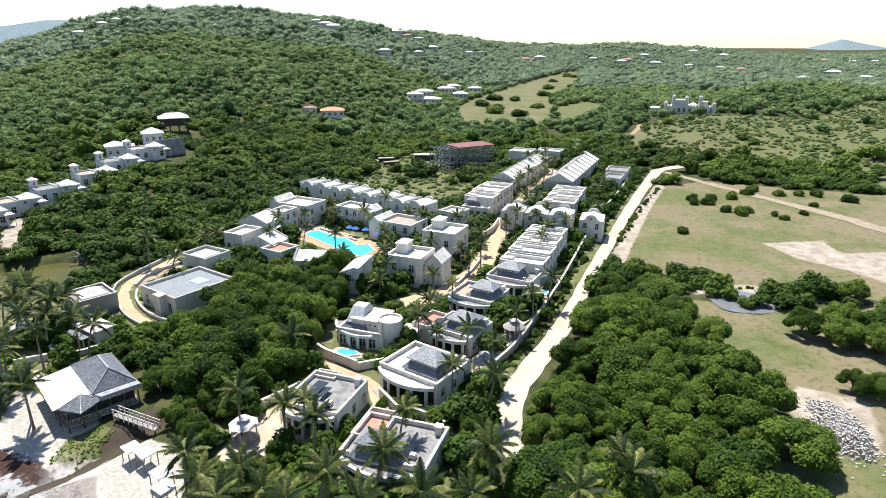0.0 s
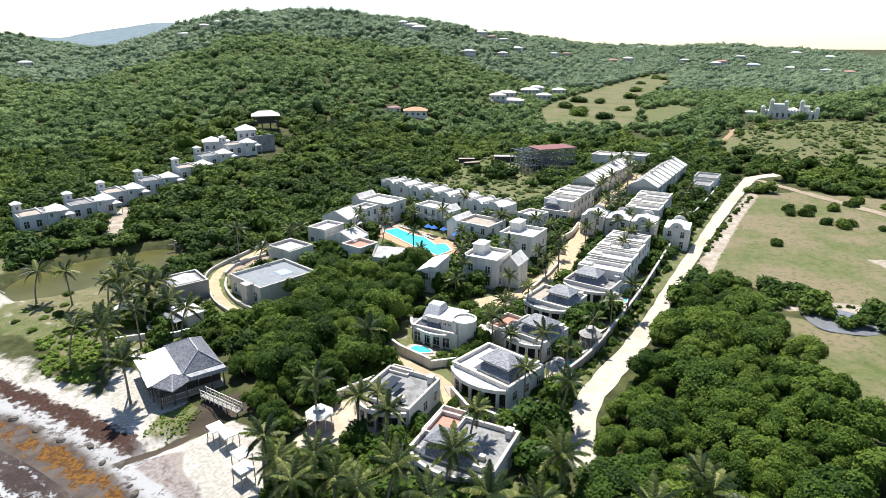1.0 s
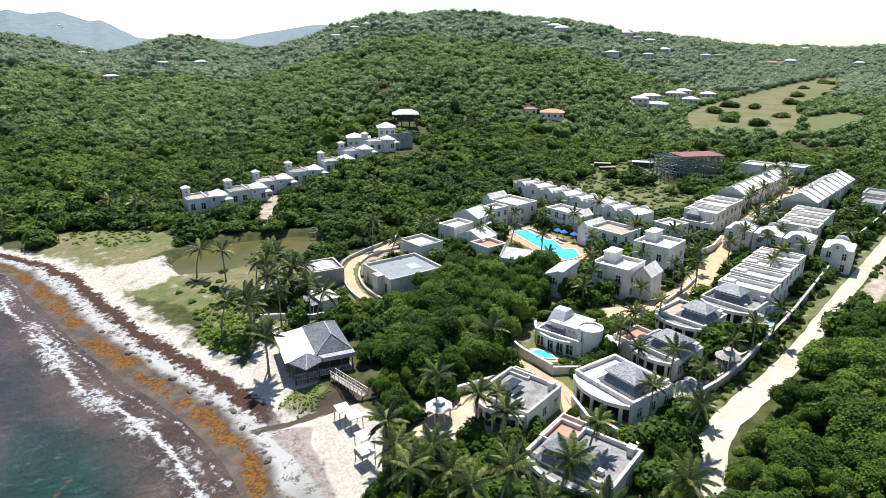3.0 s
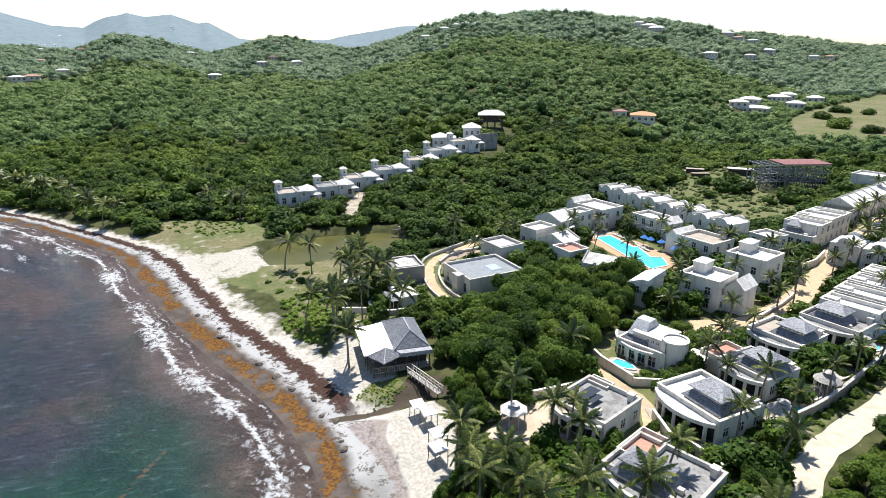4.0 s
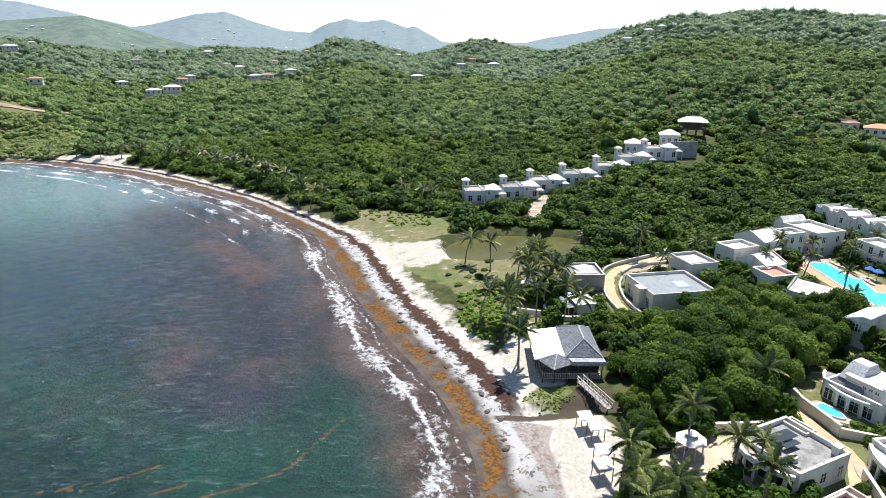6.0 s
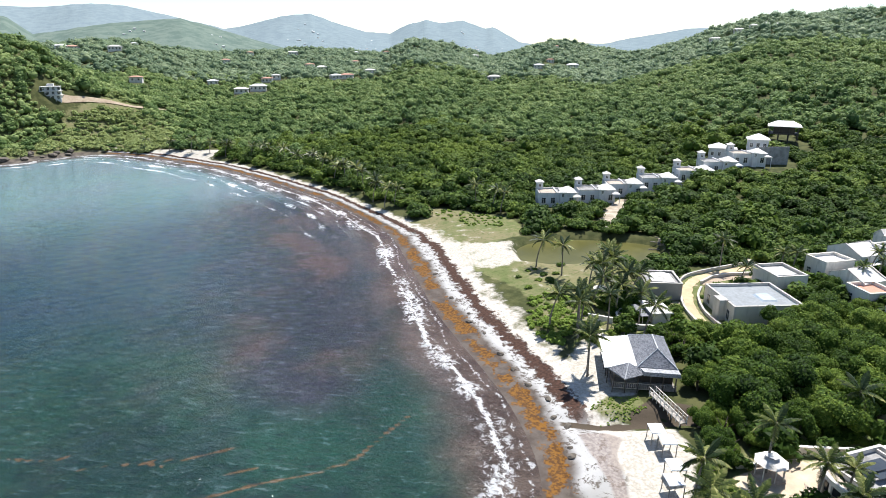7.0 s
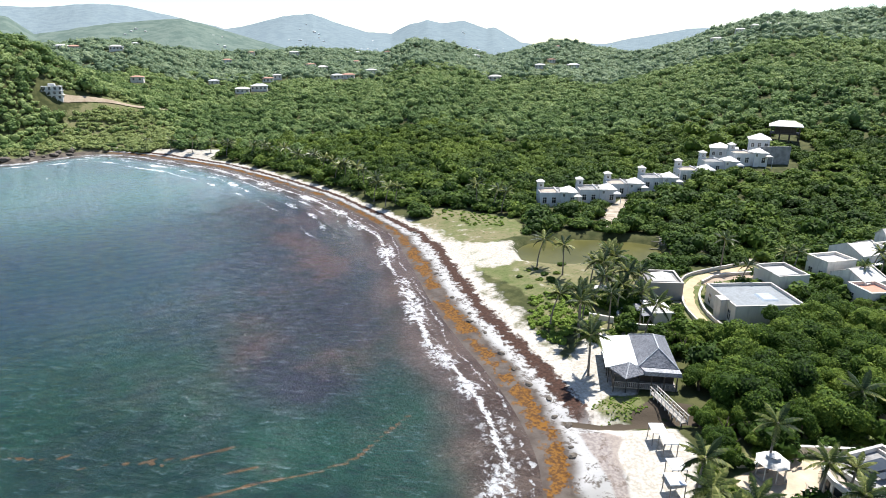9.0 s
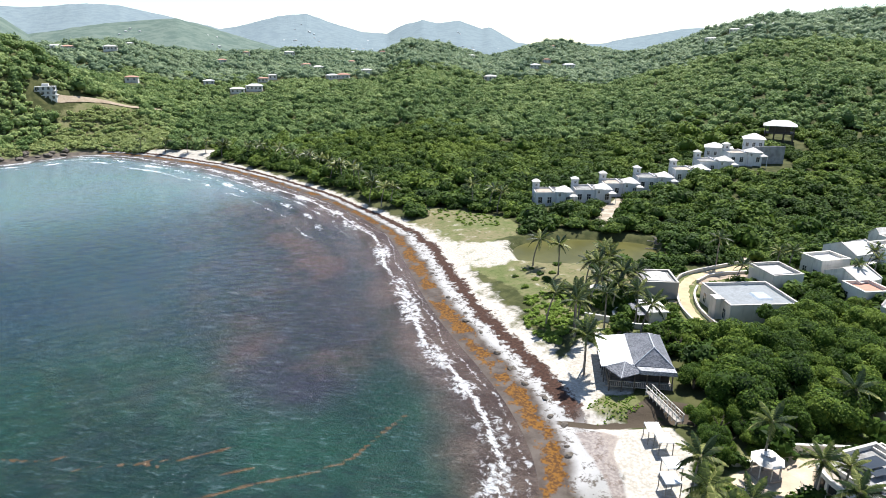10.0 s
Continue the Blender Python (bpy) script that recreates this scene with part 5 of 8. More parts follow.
part("lean_roof", Shape().prism([(-3.0, -3.4), (2.6, -3.4), (2.6, -1.9), (-3.0, -1.9)], 1.4, 1.5, [(-3.0, -3.2), (2.6, -3.2), (2.6, -1.9), (-3.0, -1.9)]), SLATE, ob)
for i in range(4):
    part("post", Shape().tube((-2.8 + i * 1.8, -3.2, -0.3), (-2.8 + i * 1.8, -3.2, 1.45), 0.07, 0.07, 8), WHITE, ob)
ob = thing("beach_parasol", "round pale beach parasol among the palms", "parasol", pose(-71.5, 94.5, Z0))
part("pole", Shape().tube((0, 0, -0.2), (0, 0, 2.2), 0.04), GREY_WOOD, ob)
part("shade", Shape().prism(arc(0, 0, 1.7, 0, 337.5, 15), 2.0, 2.7, arc(0, 0, 0.15, 0, 337.5, 15)), CREAM, ob)


def beach_pavilion():
    """Timber restaurant on the sand: slate hip roof, white lean-to and a veranda."""
    ob = thing("beach_pavilion", "dark timber beach pavilion with slate hip roof and white lean-to", "pavilion", pose(-48.6, 74.4, Z0 - 0.3, 0, 0, 43.5))
    hip = Shape()
    hip.v += [(-0.8, -3.0, 3.0), (4.9, -3.0, 3.0), (4.9, 7.8, 3.0), (-0.8, 7.8, 3.0), (-0.8, -3.0, 3.14), (4.9, -3.0, 3.14), (4.9, 7.8, 3.14), (-0.8, 7.8, 3.14), (2.2, -1.0, 5.3), (2.2, 3.8, 5.3)]
    hip.f += [(3, 2, 1, 0), (0, 1, 5, 4), (1, 2, 6, 5), (2, 3, 7, 6), (3, 0, 4, 7), (4, 5, 8), (5, 6, 9, 8), (6, 7, 9), (7, 4, 8, 9)]
    part("main_roof", hip, SLATE, ob, "weathered grey slate hip roof")
    part("ridge_cap", Shape().tube((2.2, -1.0, 5.3), (2.2, 3.8, 5.3), 0.12, 0.12, 6), SLATE_PALE, ob)
    for corner, head in (((-0.8, -3.0, 3.14), (2.2, -1.0, 5.3)), ((4.9, -3.0, 3.14), (2.2, -1.0, 5.3)), ((4.9, 7.8, 3.14), (2.2, 3.8, 5.3)), ((-0.8, 7.8, 3.14), (2.2, 3.8, 5.3))):
        part("hip_cap", Shape().tube(corner, head, 0.09, 0.09, 6), SLATE_PALE, ob)
    lean = Shape()
    lean.v += [(-5.4, -2.6, 2.4), (-0.7, -2.6, 3.02), (-0.7, 7.6, 3.02), (-5.4, 7.6, 2.4), (-5.4, -2.6, 2.52), (-0.7, -2.6, 3.17), (-0.7, 7.6, 3.17), (-5.4, 7.6, 2.52)]
    lean.f += [(3, 2, 1, 0), (4, 5, 6, 7), (0, 1, 5, 4), (1, 2, 6, 5), (2, 3, 7, 6), (3, 0, 4, 7)]
    part("lean_to_roof", lean, BRIGHT_ROOF, ob, "bright white lean-to roof")
    base, head = [(-4.9, -2.8), (-2.9, -5.9), (0.5, -3.8), (-1.6, -0.8)], (-2.1, -3.2)
    part("veranda_roof", Shape().prism(base, 2.45, 2.57).prism(base, 2.57, 3.85, [(head[0] + 0.03 * (p[0] - head[0]), head[1] + 0.03 * (p[1] - head[1])) for p in base]), SLATE, ob, "grey slate pyramid roof of the veranda")
    for p in base:
        part("hip_cap", Shape().tube((p[0], p[1], 2.57), (*head, 3.85), 0.07, 0.07, 6), SLATE_PALE, ob)
    part("porch_roof", Shape().prism([(0.0, -4.3), (5.2, -4.3), (5.2, -2.7), (-0.6, -2.7)], 2.45, 3.05, [(0.0, -4.2), (5.1, -4.2), (5.0, -2.8), (-0.5, -2.8)]), SLATE_MID, ob, "grey slate porch roof")
    part("wall", Shape().ring(rect(-0.4, -2.6, 4.5, 7.4), rect(-0.4, -2.6, 4.5, 7.4, 0.15), 0.3, 3.2), DARK_WOOD, ob)
    part("floor", Shape().box(-4.8, -4.6, 0.35, 4.7, 7.7, 0.5), GREY_WOOD, ob)
    for i in range(6):
        part("post", Shape().tube((-4.3 + i * 1.75, -4.6, -0.4), (-4.3 + i * 1.75, -4.6, 2.6), 0.09, 0.09, 8), DARK_WOOD, ob)
    for i in range(5):
        part("post", Shape().tube((-4.8, -2.0 + i * 2.1, -0.4), (-4.8, -2.0 + i * 2.1, 2.4), 0.09, 0.09, 8), DARK_WOOD, ob)
    rail = Shape().box(-4.4, -4.68, 1.3, 4.6, -4.6, 1.4)
    for i in range(34):
        rail.box(-4.4 + i * 0.27, -4.66, 0.45, -4.32 + i * 0.27, -4.61, 1.3)
    part("railing", rail, GREY_WOOD, ob)
    part("side_screen", Shape().box(-4.45, -4.6, 0.4, -4.35, -1.6, 1.5), DARK_WOOD, ob)


beach_pavilion()
# ---- pool court ----
DECK_POLY = [(-41.5, 158.5), (-35.8, 162.0), (-26.0, 155.0), (-17.0, 147.0), (-11.5, 137.0), (-13.0, 133.0), (-19.0, 131.0), (-24.0, 137.0), (-37.5, 150.0)]
POOL_POLY = [(-36.4, 153.6), (-33.4, 156.6), (-26.3, 149.6), (-25.2, 150.2), (-21.0, 143.6), (-18.6, 144.6), (-16.6, 139.8), (-19.4, 135.6), (-22.2, 138.8), (-22.8, 138.4)]


def grown(poly, d):
    """The polygon moved outwards by d."""
    out, n = [], len(poly)
    turn = sum(poly[i][0] * poly[(i + 1) % n][1] - poly[(i + 1) % n][0] * poly[i][1] for i in range(n))
    for i in range(n):
        a, p, b = poly[i - 1], poly[i], poly[(i + 1) % n]
        u, v = Vector((p[0] - a[0], p[1] - a[1])).normalized(), Vector((b[0] - p[0], b[1] - p[1])).normalized()
        m = Vector((u.y + v.y, -u.x - v.x))
        m = m / max(0.3, m.length_squared / 2) if m.length > 1e-6 else Vector((u.y, -u.x))
        s = d if turn > 0 else -d
        out.append((p[0] + m.x * s, p[1] + m.y * s))
    return out


solid("paving_pool", Shape().prism(DECK_POLY, Z0 - 0.2, Z0 + 0.12), mat_deck("terracotta_deck", (0.52, 0.33, 0.2), (0.42, 0.27, 0.18), 0.5), "terracotta terrace round the pool", kind="structure")
solid("paving_pool_head", Shape().prism([(-42.0, 158.6), (-36.0, 162.4), (-33.2, 158.2), (-37.6, 154.0)], Z0, Z0 + 0.17), TAN_DECK, "pale stone terrace at the head of the pool", kind="structure")
pool = thing("swimming_pool", "long turquoise swimming pool with stepped sides", "pool", Matrix.Identity(4))
part("water", Shape().prism(POOL_POLY, Z0 + 0.0, Z0 + 0.19), POOL, pool)
part("coping", Shape().ring(grown(POOL_POLY, 0.35), POOL_POLY, Z0, Z0 + 0.27), WHITE, pool)
lanes = Shape()
for i in range(4):
    s = (i + 1) / 5
    ax, ay = -36.4 + 3.0 * s, 153.6 + 3.0 * s
    lanes.strip([(ax + 0.5, ay - 0.5), (ax + 9.6, ay - 11.6 + 2 * s)], 0.16, Z0 + 0.19, Z0 + 0.195)
part("lane_marking", lanes, mat_plain("pool_blue_tile", (0.02, 0.3, 0.5), 0.2), pool)


def parasol(x, y, r, mat, label, cat="parasol"):
    ob = thing("pool_parasol", label, cat, pose(x, y, Z0 + 0.12), "parasols by the pool")
    part("pole", Shape().tube((0, 0, 0), (0, 0, 2.5), 0.04), GREY_WOOD, ob)
    part("shade", Shape().prism(arc(0, 0, r, 0, 315, 7), 2.1, 2.8, arc(0, 0, 0.1, 0, 315, 7)), mat, ob)
    part("base", Shape().tube((0, 0, 0), (0, 0, 0.12), 0.3, 0.25, 10), CONCRETE, ob)


for x, y in [(-22.5, 151.5), (-19.8, 150.4), (-17.6, 151.2), (-16.2, 146.2), (-24.2, 152.4), (-15.0, 148.6)]:
    parasol(x, y, 1.05, BLUE_CANVAS, "bright blue canvas parasol on the pool terrace")


def lounger(x, y, rot):
    ob = thing("sun_lounger", "white sun lounger on the pool terrace", "lounger", pose(x, y, Z0 + 0.12, 0, 0, rot), "loungers by the pool")
    part("frame", Shape().box(-0.3, -0.9, 0.25, 0.3, 0.5, 0.33), WHITE, ob)
    part("backrest", Shape().prism([(-0.3, 0.5), (0.3, 0.5), (0.3, 0.56), (-0.3, 0.56)], 0.3, 0.8, [(-0.3, 0.9), (0.3, 0.9), (0.3, 0.96), (-0.3, 0.96)]), WHITE, ob)
    for u, v in ((-0.25, -0.8), (0.25, -0.8), (-0.25, 0.4), (0.25, 0.4)):
        part("leg", Shape().box(u - 0.03, v - 0.03, 0, u + 0.03, v + 0.03, 0.25), WHITE, ob)


for i in range(9):
    px, py = along(-32.5, 158.0, -44, i * 1.7)
    lounger(px, py, -44 + 90 + (i % 3) * 5)


def kiosk(x, y, r=2.2, sides=8, tall=2.2, mat=None, label="white octagonal garden kiosk with a tiered slate roof", rise=0.95):
    mat = mat or SLATE_PALE
    ob = thing("garden_kiosk", label, "kiosk", pose(x, y, at_height(x, y)), "garden kiosks")
    ring = arc(0, 0, r, 0, 360 - 360 / sides, sides - 1)
    part("roof", Shape().prism(ring, tall, tall + rise, arc(0, 0, 0.6, 0, 360 - 360 / sides, sides - 1)), mat, ob)
    part("lantern", Shape().prism(arc(0, 0, 0.55, 0, 360 - 360 / sides, sides - 1), tall + rise - 0.15, tall + rise + 0.25), DARK_WOOD, ob)
    part("cap", Shape().prism(arc(0, 0, 0.85, 0, 360 - 360 / sides, sides - 1), tall + rise + 0.25, tall + rise + 0.55, arc(0, 0, 0.08, 0, 360 - 360 / sides, sides - 1)), mat, ob)
    for i in range(sides):
        w = 2 * math.pi * i / sides
        part("post", Shape().tube((0.84 * r * math.cos(w), 0.84 * r * math.sin(w), -0.3), (0.84 * r * math.cos(w), 0.84 * r * math.sin(w), tall + 0.1), 0.07, 0.07, 6), WHITE, ob)
    part("floor", Shape().prism(arc(0, 0, r, 0, 360 - 360 / sides, sides - 1), -0.3, 0.12), TAN_DECK, ob)


THATCH = mat_shingle("grey_thatch", (0.25, 0.23, 0.21), (0.42, 0.4, 0.37))
kiosk(-25.2, 66.4, 1.9, 8, 1.9, WHITE_ROOF, "white octagonal garden kiosk with a low tiered roof", 0.6)
for x, y in [(6.2, 82.6), (12.0, 94.2), (17.8, 109.6), (-38.0, 161.0)]:
    kiosk(x, y, 1.9 if x > 0 else 1.3, 12 if x > 0 else 4, 2.1, THATCH if x > 0 else WHITE_ROOF, "small round kiosk with a grey shingle roof in a villa garden" if x > 0 else "small white square pavilion at the head of the pool")


def plunge_pool(x, y, rx, ry, rot):
    ob = thing("plunge_pool", "small curved turquoise plunge pool in a villa garden", "pool", pose(x, y, Z0, 0, 0, rot), "plunge pools")
    edge = [((rx + 0.25 * math.cos(3 * w)) * math.cos(w), ry * math.sin(w)) for w in [2 * math.pi * i / 18 for i in range(18)]]
    part("water", Shape().prism(edge, 0.0, 0.2), POOL, ob)
    part("coping", Shape().ring([(p[0] * 1.18, p[1] * 1.22) for p in edge], edge, 0.0, 0.3), WHITE, ob)
    part("terrace", Shape().prism([(p[0] * 1.7, p[1] * 1.8) for p in edge], -0.1, 0.1), TAN_DECK, ob)


plunge_pool(19.3, 113.2, 1.9, 1.2, 40), plunge_pool(-15.6, 88.6, 1.8, 1.0, -20), plunge_pool(8.4, 86.6, 1.8, 1.0, 30), plunge_pool(22.5, 121.0, 1.5, 0.9, 30), plunge_pool(1.0, 73.4, 1.4, 0.8, 20)


TERRACE_STONE = mat_road("pale_terrace_stone", (0.5, 0.47, 0.42), (0.42, 0.39, 0.34), (0.3, 0.28, 0.24))
for x, y, rx, ry, rot in [(9.4, 91.2, 3.4, 1.5, 62), (14.2, 101.4, 3.8, 1.7, 64), (17.6, 112.0, 3.6, 1.8, 66), (4.6, 79.6, 2.8, 1.3, 58)]:
    edge = [((rx + 0.5 * math.cos(3 * w)) * math.cos(w), (ry + 0.3 * math.cos(2 * w + 1)) * math.sin(w)) for w in [2 * math.pi * i / 28 for i in range(28)]]
    ob = thing("garden_terrace", "pale curving stone terrace with a low rim in a villa garden", "terrace", pose(x, y, Z0, 0, 0, rot), "garden terraces")
    part("paving", Shape().prism(edge, -0.1, 0.09), TERRACE_STONE, ob)
    part("rim", Shape().ring([(p[0] * 1.06, p[1] * 1.12) for p in edge], edge, -0.1, 0.42), CREAM, ob)


YARD = [(-63.2, 117.2), (-63.6, 122.2), (-62.0, 126.9), (-58.7, 132.1), (-54.8, 125.6), (-60.2, 116.8)]


# ---- boundary walls ----
def garden_wall(line, h, label, thick=0.28, mat=None, name="garden_wall", cap=None):
    ob = thing(name, label, "wall", Matrix.Identity(4), "garden walls")
    part("wall", Shape().strip(line, thick, Z0 - 0.4, Z0 + h), mat or CREAM, ob)
    part("coping", Shape().strip(line, thick + 0.14, Z0 + h, Z0 + h + 0.1), cap or WHITE, ob)


garden_wall(curve([(7.2, 82), (12.0, 89.7), (18.0, 102.8), (25.2, 119.6), (36.6, 148.9), (47.5, 175), (60, 202), (72, 230)], 3), 1.7, "long grey-stained boundary wall along the coral road", 0.3, mat_plaster("stained_wall", (0.3, 0.28, 0.24)), cap=STAINED)
WALL = "low white plaster garden wall with a coping"
garden_wall([(-21.8, 90.4), (-18.6, 87.0), (-13.1, 83.2)], 1.6, WALL)
garden_wall([(-13.1, 83.2), (-9.4, 84.6), (-5.0, 86.6)], 1.2, WALL)
garden_wall([(-9.0, 76.0), (-6.2, 71.6), (-3.0, 70.4), (0.4, 67.6)], 1.3, WALL)
garden_wall([(-25.0, 72.6), (-20.6, 77.4), (-17.0, 79.6)], 1.3, WALL)
garden_wall([(-12.2, 54.0), (-13.8, 59.0), (-13.2, 64.0)], 1.2, WALL)
garden_wall(curve([(-11.5, 53.6), (-8.6, 52.0), (-6.2, 49.4), (-3.0, 48.2)], 4), 1.1, "curving white plaster parapet of the villa terrace")
garden_wall([(-8.6, 100.0), (-4.0, 99.2), (0.4, 100.6)], 1.3, WALL)
garden_wall([(2.6, 117.2), (6.2, 125.6), (8.6, 133.0)], 0.7, WALL)
garden_wall([(6.0, 142.0), (10.8, 140.6)], 1.3, WALL)
garden_wall([(5.0, 150.2), (10.2, 150.0), (13.2, 155.4), (15.4, 164.0)], 1.6, WALL)
garden_wall(curve([(-61.6, 114.6), (-59.4, 109.6), (-55.2, 104.2), (-51.0, 101.0), (-46.8, 98.4)], 3), 0.6, WALL, cap=STAINED)
garden_wall(curve([(-62.2, 107.8), (-58.0, 102.4), (-53.2, 98.4), (-49.6, 95.8)], 3), 0.6, WALL, cap=STAINED)
garden_wall(curve([(-66.0, 113.4), (-67.2, 118.0), (-66.6, 123.6), (-64.8, 131.0), (-63.0, 139.0)], 3), 0.7, "long low plaster wall beside the pond", cap=STAINED)
garden_wall(curve([(-64.5, 91.5), (-63.0, 88.4), (-58.6, 87.6), (-56.0, 90.0)], 4), 0.9, "curved white wall of the beach terrace")
garden_wall([(-66.5, 84.5), (-62.5, 86.5)], 1.0, WALL)
garden_wall([(-30.5, 66.0), (-28.2, 64.8), (-25.0, 69.6)], 0.5, WALL)
ribbon("lane_service", [(-61.4, 138.5), (-63.0, 131), (-64.8, 124), (-65.2, 118.5), (-63.6, 113), (-60.6, 108), (-56.6, 103), (-52.2, 99.4), (-48.6, 97)], [1.9, 1.9, 2.0, 2.0, 1.9, 1.8], PAVING, "tan paved lane to the beach", 0.08)
ribbon("path_villas", [(-22, 92), (-17, 84), (-11, 79.5), (-8.5, 73), (-8.5, 69)], [1.8, 2.0, 2.0, 1.6], PAVING, "tan path between the villas", 0.08)
solid("paving_yard", Shape().prism(YARD, Z0 - 0.2, Z0 + 0.06), mat_road("gravel_yard", (0.36, 0.29, 0.22), (0.28, 0.22, 0.17), (0.2, 0.155, 0.12)), "brown gravel yard beside the service building", kind="structure")
garden_wall(YARD[:4], 0.6, "low plaster wall round the gravel yard")
ribbon("road_yard", [(-62, 138), (-56, 134), (-50, 133), (-44, 136)], [4, 6, 5, 3], PAVING, "tan yard behind the service buildings", 0.05)
ribbon("road_service", [(58, 198), (63, 208), (68.5, 220), (73, 230)], [2.4, 3.6, 4.2, 4.2], TAN_DECK, "pale concrete yard beside the road wall", 0.05)


# ---- beach ----
def cabana(x, y, rot, w=2.2, d=1.9, h=1.8):
    ob = thing("beach_cabana", "pale canvas beach shade on four posts in the sand", "beach shade", pose(x, y, at_height(x, y), 0, 0, rot), "shades on the sand")
    part("roof", Shape().prism(rect(-w / 2, -d / 2, w / 2, d / 2), h, h + 0.1, rect(-w / 2, -d / 2, w / 2, d / 2, 0.05)), BRIGHT_ROOF, ob)
    for u in (-1, 1):
        for v in (-1, 1):
            part("post", Shape().tube((u * (w / 2 - 0.1), v * (d / 2 - 0.1), -0.3), (u * (w / 2 - 0.1), v * (d / 2 - 0.1), h), 0.06, 0.06, 6), GREY_WOOD, ob)


for x, y, rot in [(-37.8, 62.9, -40), (-35.6, 61.9, -40), (-32.3, 58.4, -36), (-31.0, 56.0, -36)]:
    cabana(x, y, rot)
bridge = thing("footbridge", "weathered timber footbridge with rails over the creek", "bridge", pose(-43.7, 70.9, 2.9, 0, 0, -25.4))
part("deck", Shape().box(-0.2, -0.52, -0.15, 7.6, 0.52, 0.0), GREY_WOOD, bridge)
for v in (-0.5, 0.5):
    rail = Shape().box(-0.2, v - 0.04, 0.9, 7.6, v + 0.04, 1.0).box(-0.2, v - 0.02, 0.45, 7.6, v + 0.02, 0.5)
    part("handrail", rail, WHITE, bridge)
    for i in range(9):
        part("post", Shape().box(i * 0.93 - 0.04, v - 0.04, -0.5, i * 0.93 + 0.04, v + 0.04, 0.95), WHITE, bridge)
for i in range(4):
    part("support", Shape().tube((0.6 + i * 2.1, 0, -2.4), (0.6 + i * 2.1, 0, -0.1), 0.12, 0.12, 8), DARK_WOOD, bridge)


def rock(x, y, r, seed, label, mat=None):
    bm = bmesh.new()
    bmesh.ops.create_icosphere(bm, subdivisions=2, radius=1)
    for v in bm.verts:
        v.co *= 1 + 0.35 * noise.noise(v.co * 1.3 + Vector((seed, 0, 0)))
    me = bpy.data.meshes.new("rock")
    bm.to_mesh(me)
    bm.free()
    me.materials.append(mat or ROCK)
    ob = new("rock", me)
    ob.matrix_basis = pose(x, y, at_height(x, y) + r * 0.1, 0, 0, seed * 50) @ Matrix.Diagonal((r, r * 0.7, r * 0.45, 1))
    return tagged(ob, label, "rock", "rocks on the shore")


ROCK = mat_plain("dark_rock", (0.13, 0.11, 0.09), 0.9, var=0.5, scale=1.5)
q = random.Random(8)
for i in range(26):
    s = q.random() * 0.7
    k = int(s * (len(BAY) - 1)) if s > 0.02 else 1
    bx, by = BAY[len(BAY) - 10 - k % 34]
    px, py = bx + q.uniform(-1, 3), by + q.uniform(6, 9)
    if shore(np.array([px]), np.array([py]))[0] > 4:
        rock(px, py, q.uniform(0.3, 0.8), i, "low dark clump of rock and weed on wet sand")
for i in range(16):
    w = i / 15
    px, py = -343 - 4 * w + q.uniform(-3, 3), 2 + 40 * w + q.uniform(-2, 4)
    rock(px - 4, py, q.uniform(1.2, 3.0), 40 + i, "dark jagged boulder at the foot of the headland")

# heap of pale rubble in the clearing
heap = Shape()
for i in range(1900):
    u, v = q.gauss(0, 0.45), q.gauss(0, 0.45)
    hx, hy = 51.5 + 3.2 * u + 1.0 * v, 68.0 + 6.5 * v
    hz = 2.5 + 1.3 * max(0, 1 - (u * u + v * v) * 0.8) * q.uniform(0.5, 1)
    r = q.uniform(0.07, 0.22)
    heap.prism([(hx + r * q.uniform(.6, 1) * math.cos(w), hy + r * q.uniform(.6, 1) * math.sin(w)) for w in (0, 1.2, 2.6, 3.9, 5.2)], hz - 0.9, hz + q.uniform(0.0, 0.15))
solid("rubble_heap", heap, mat_plain("pale_rubble", (0.54, 0.51, 0.47), 0.9, var=0.6, scale=1.5), "low heap of pale broken rubble on the grass", "rubble", "stuff")


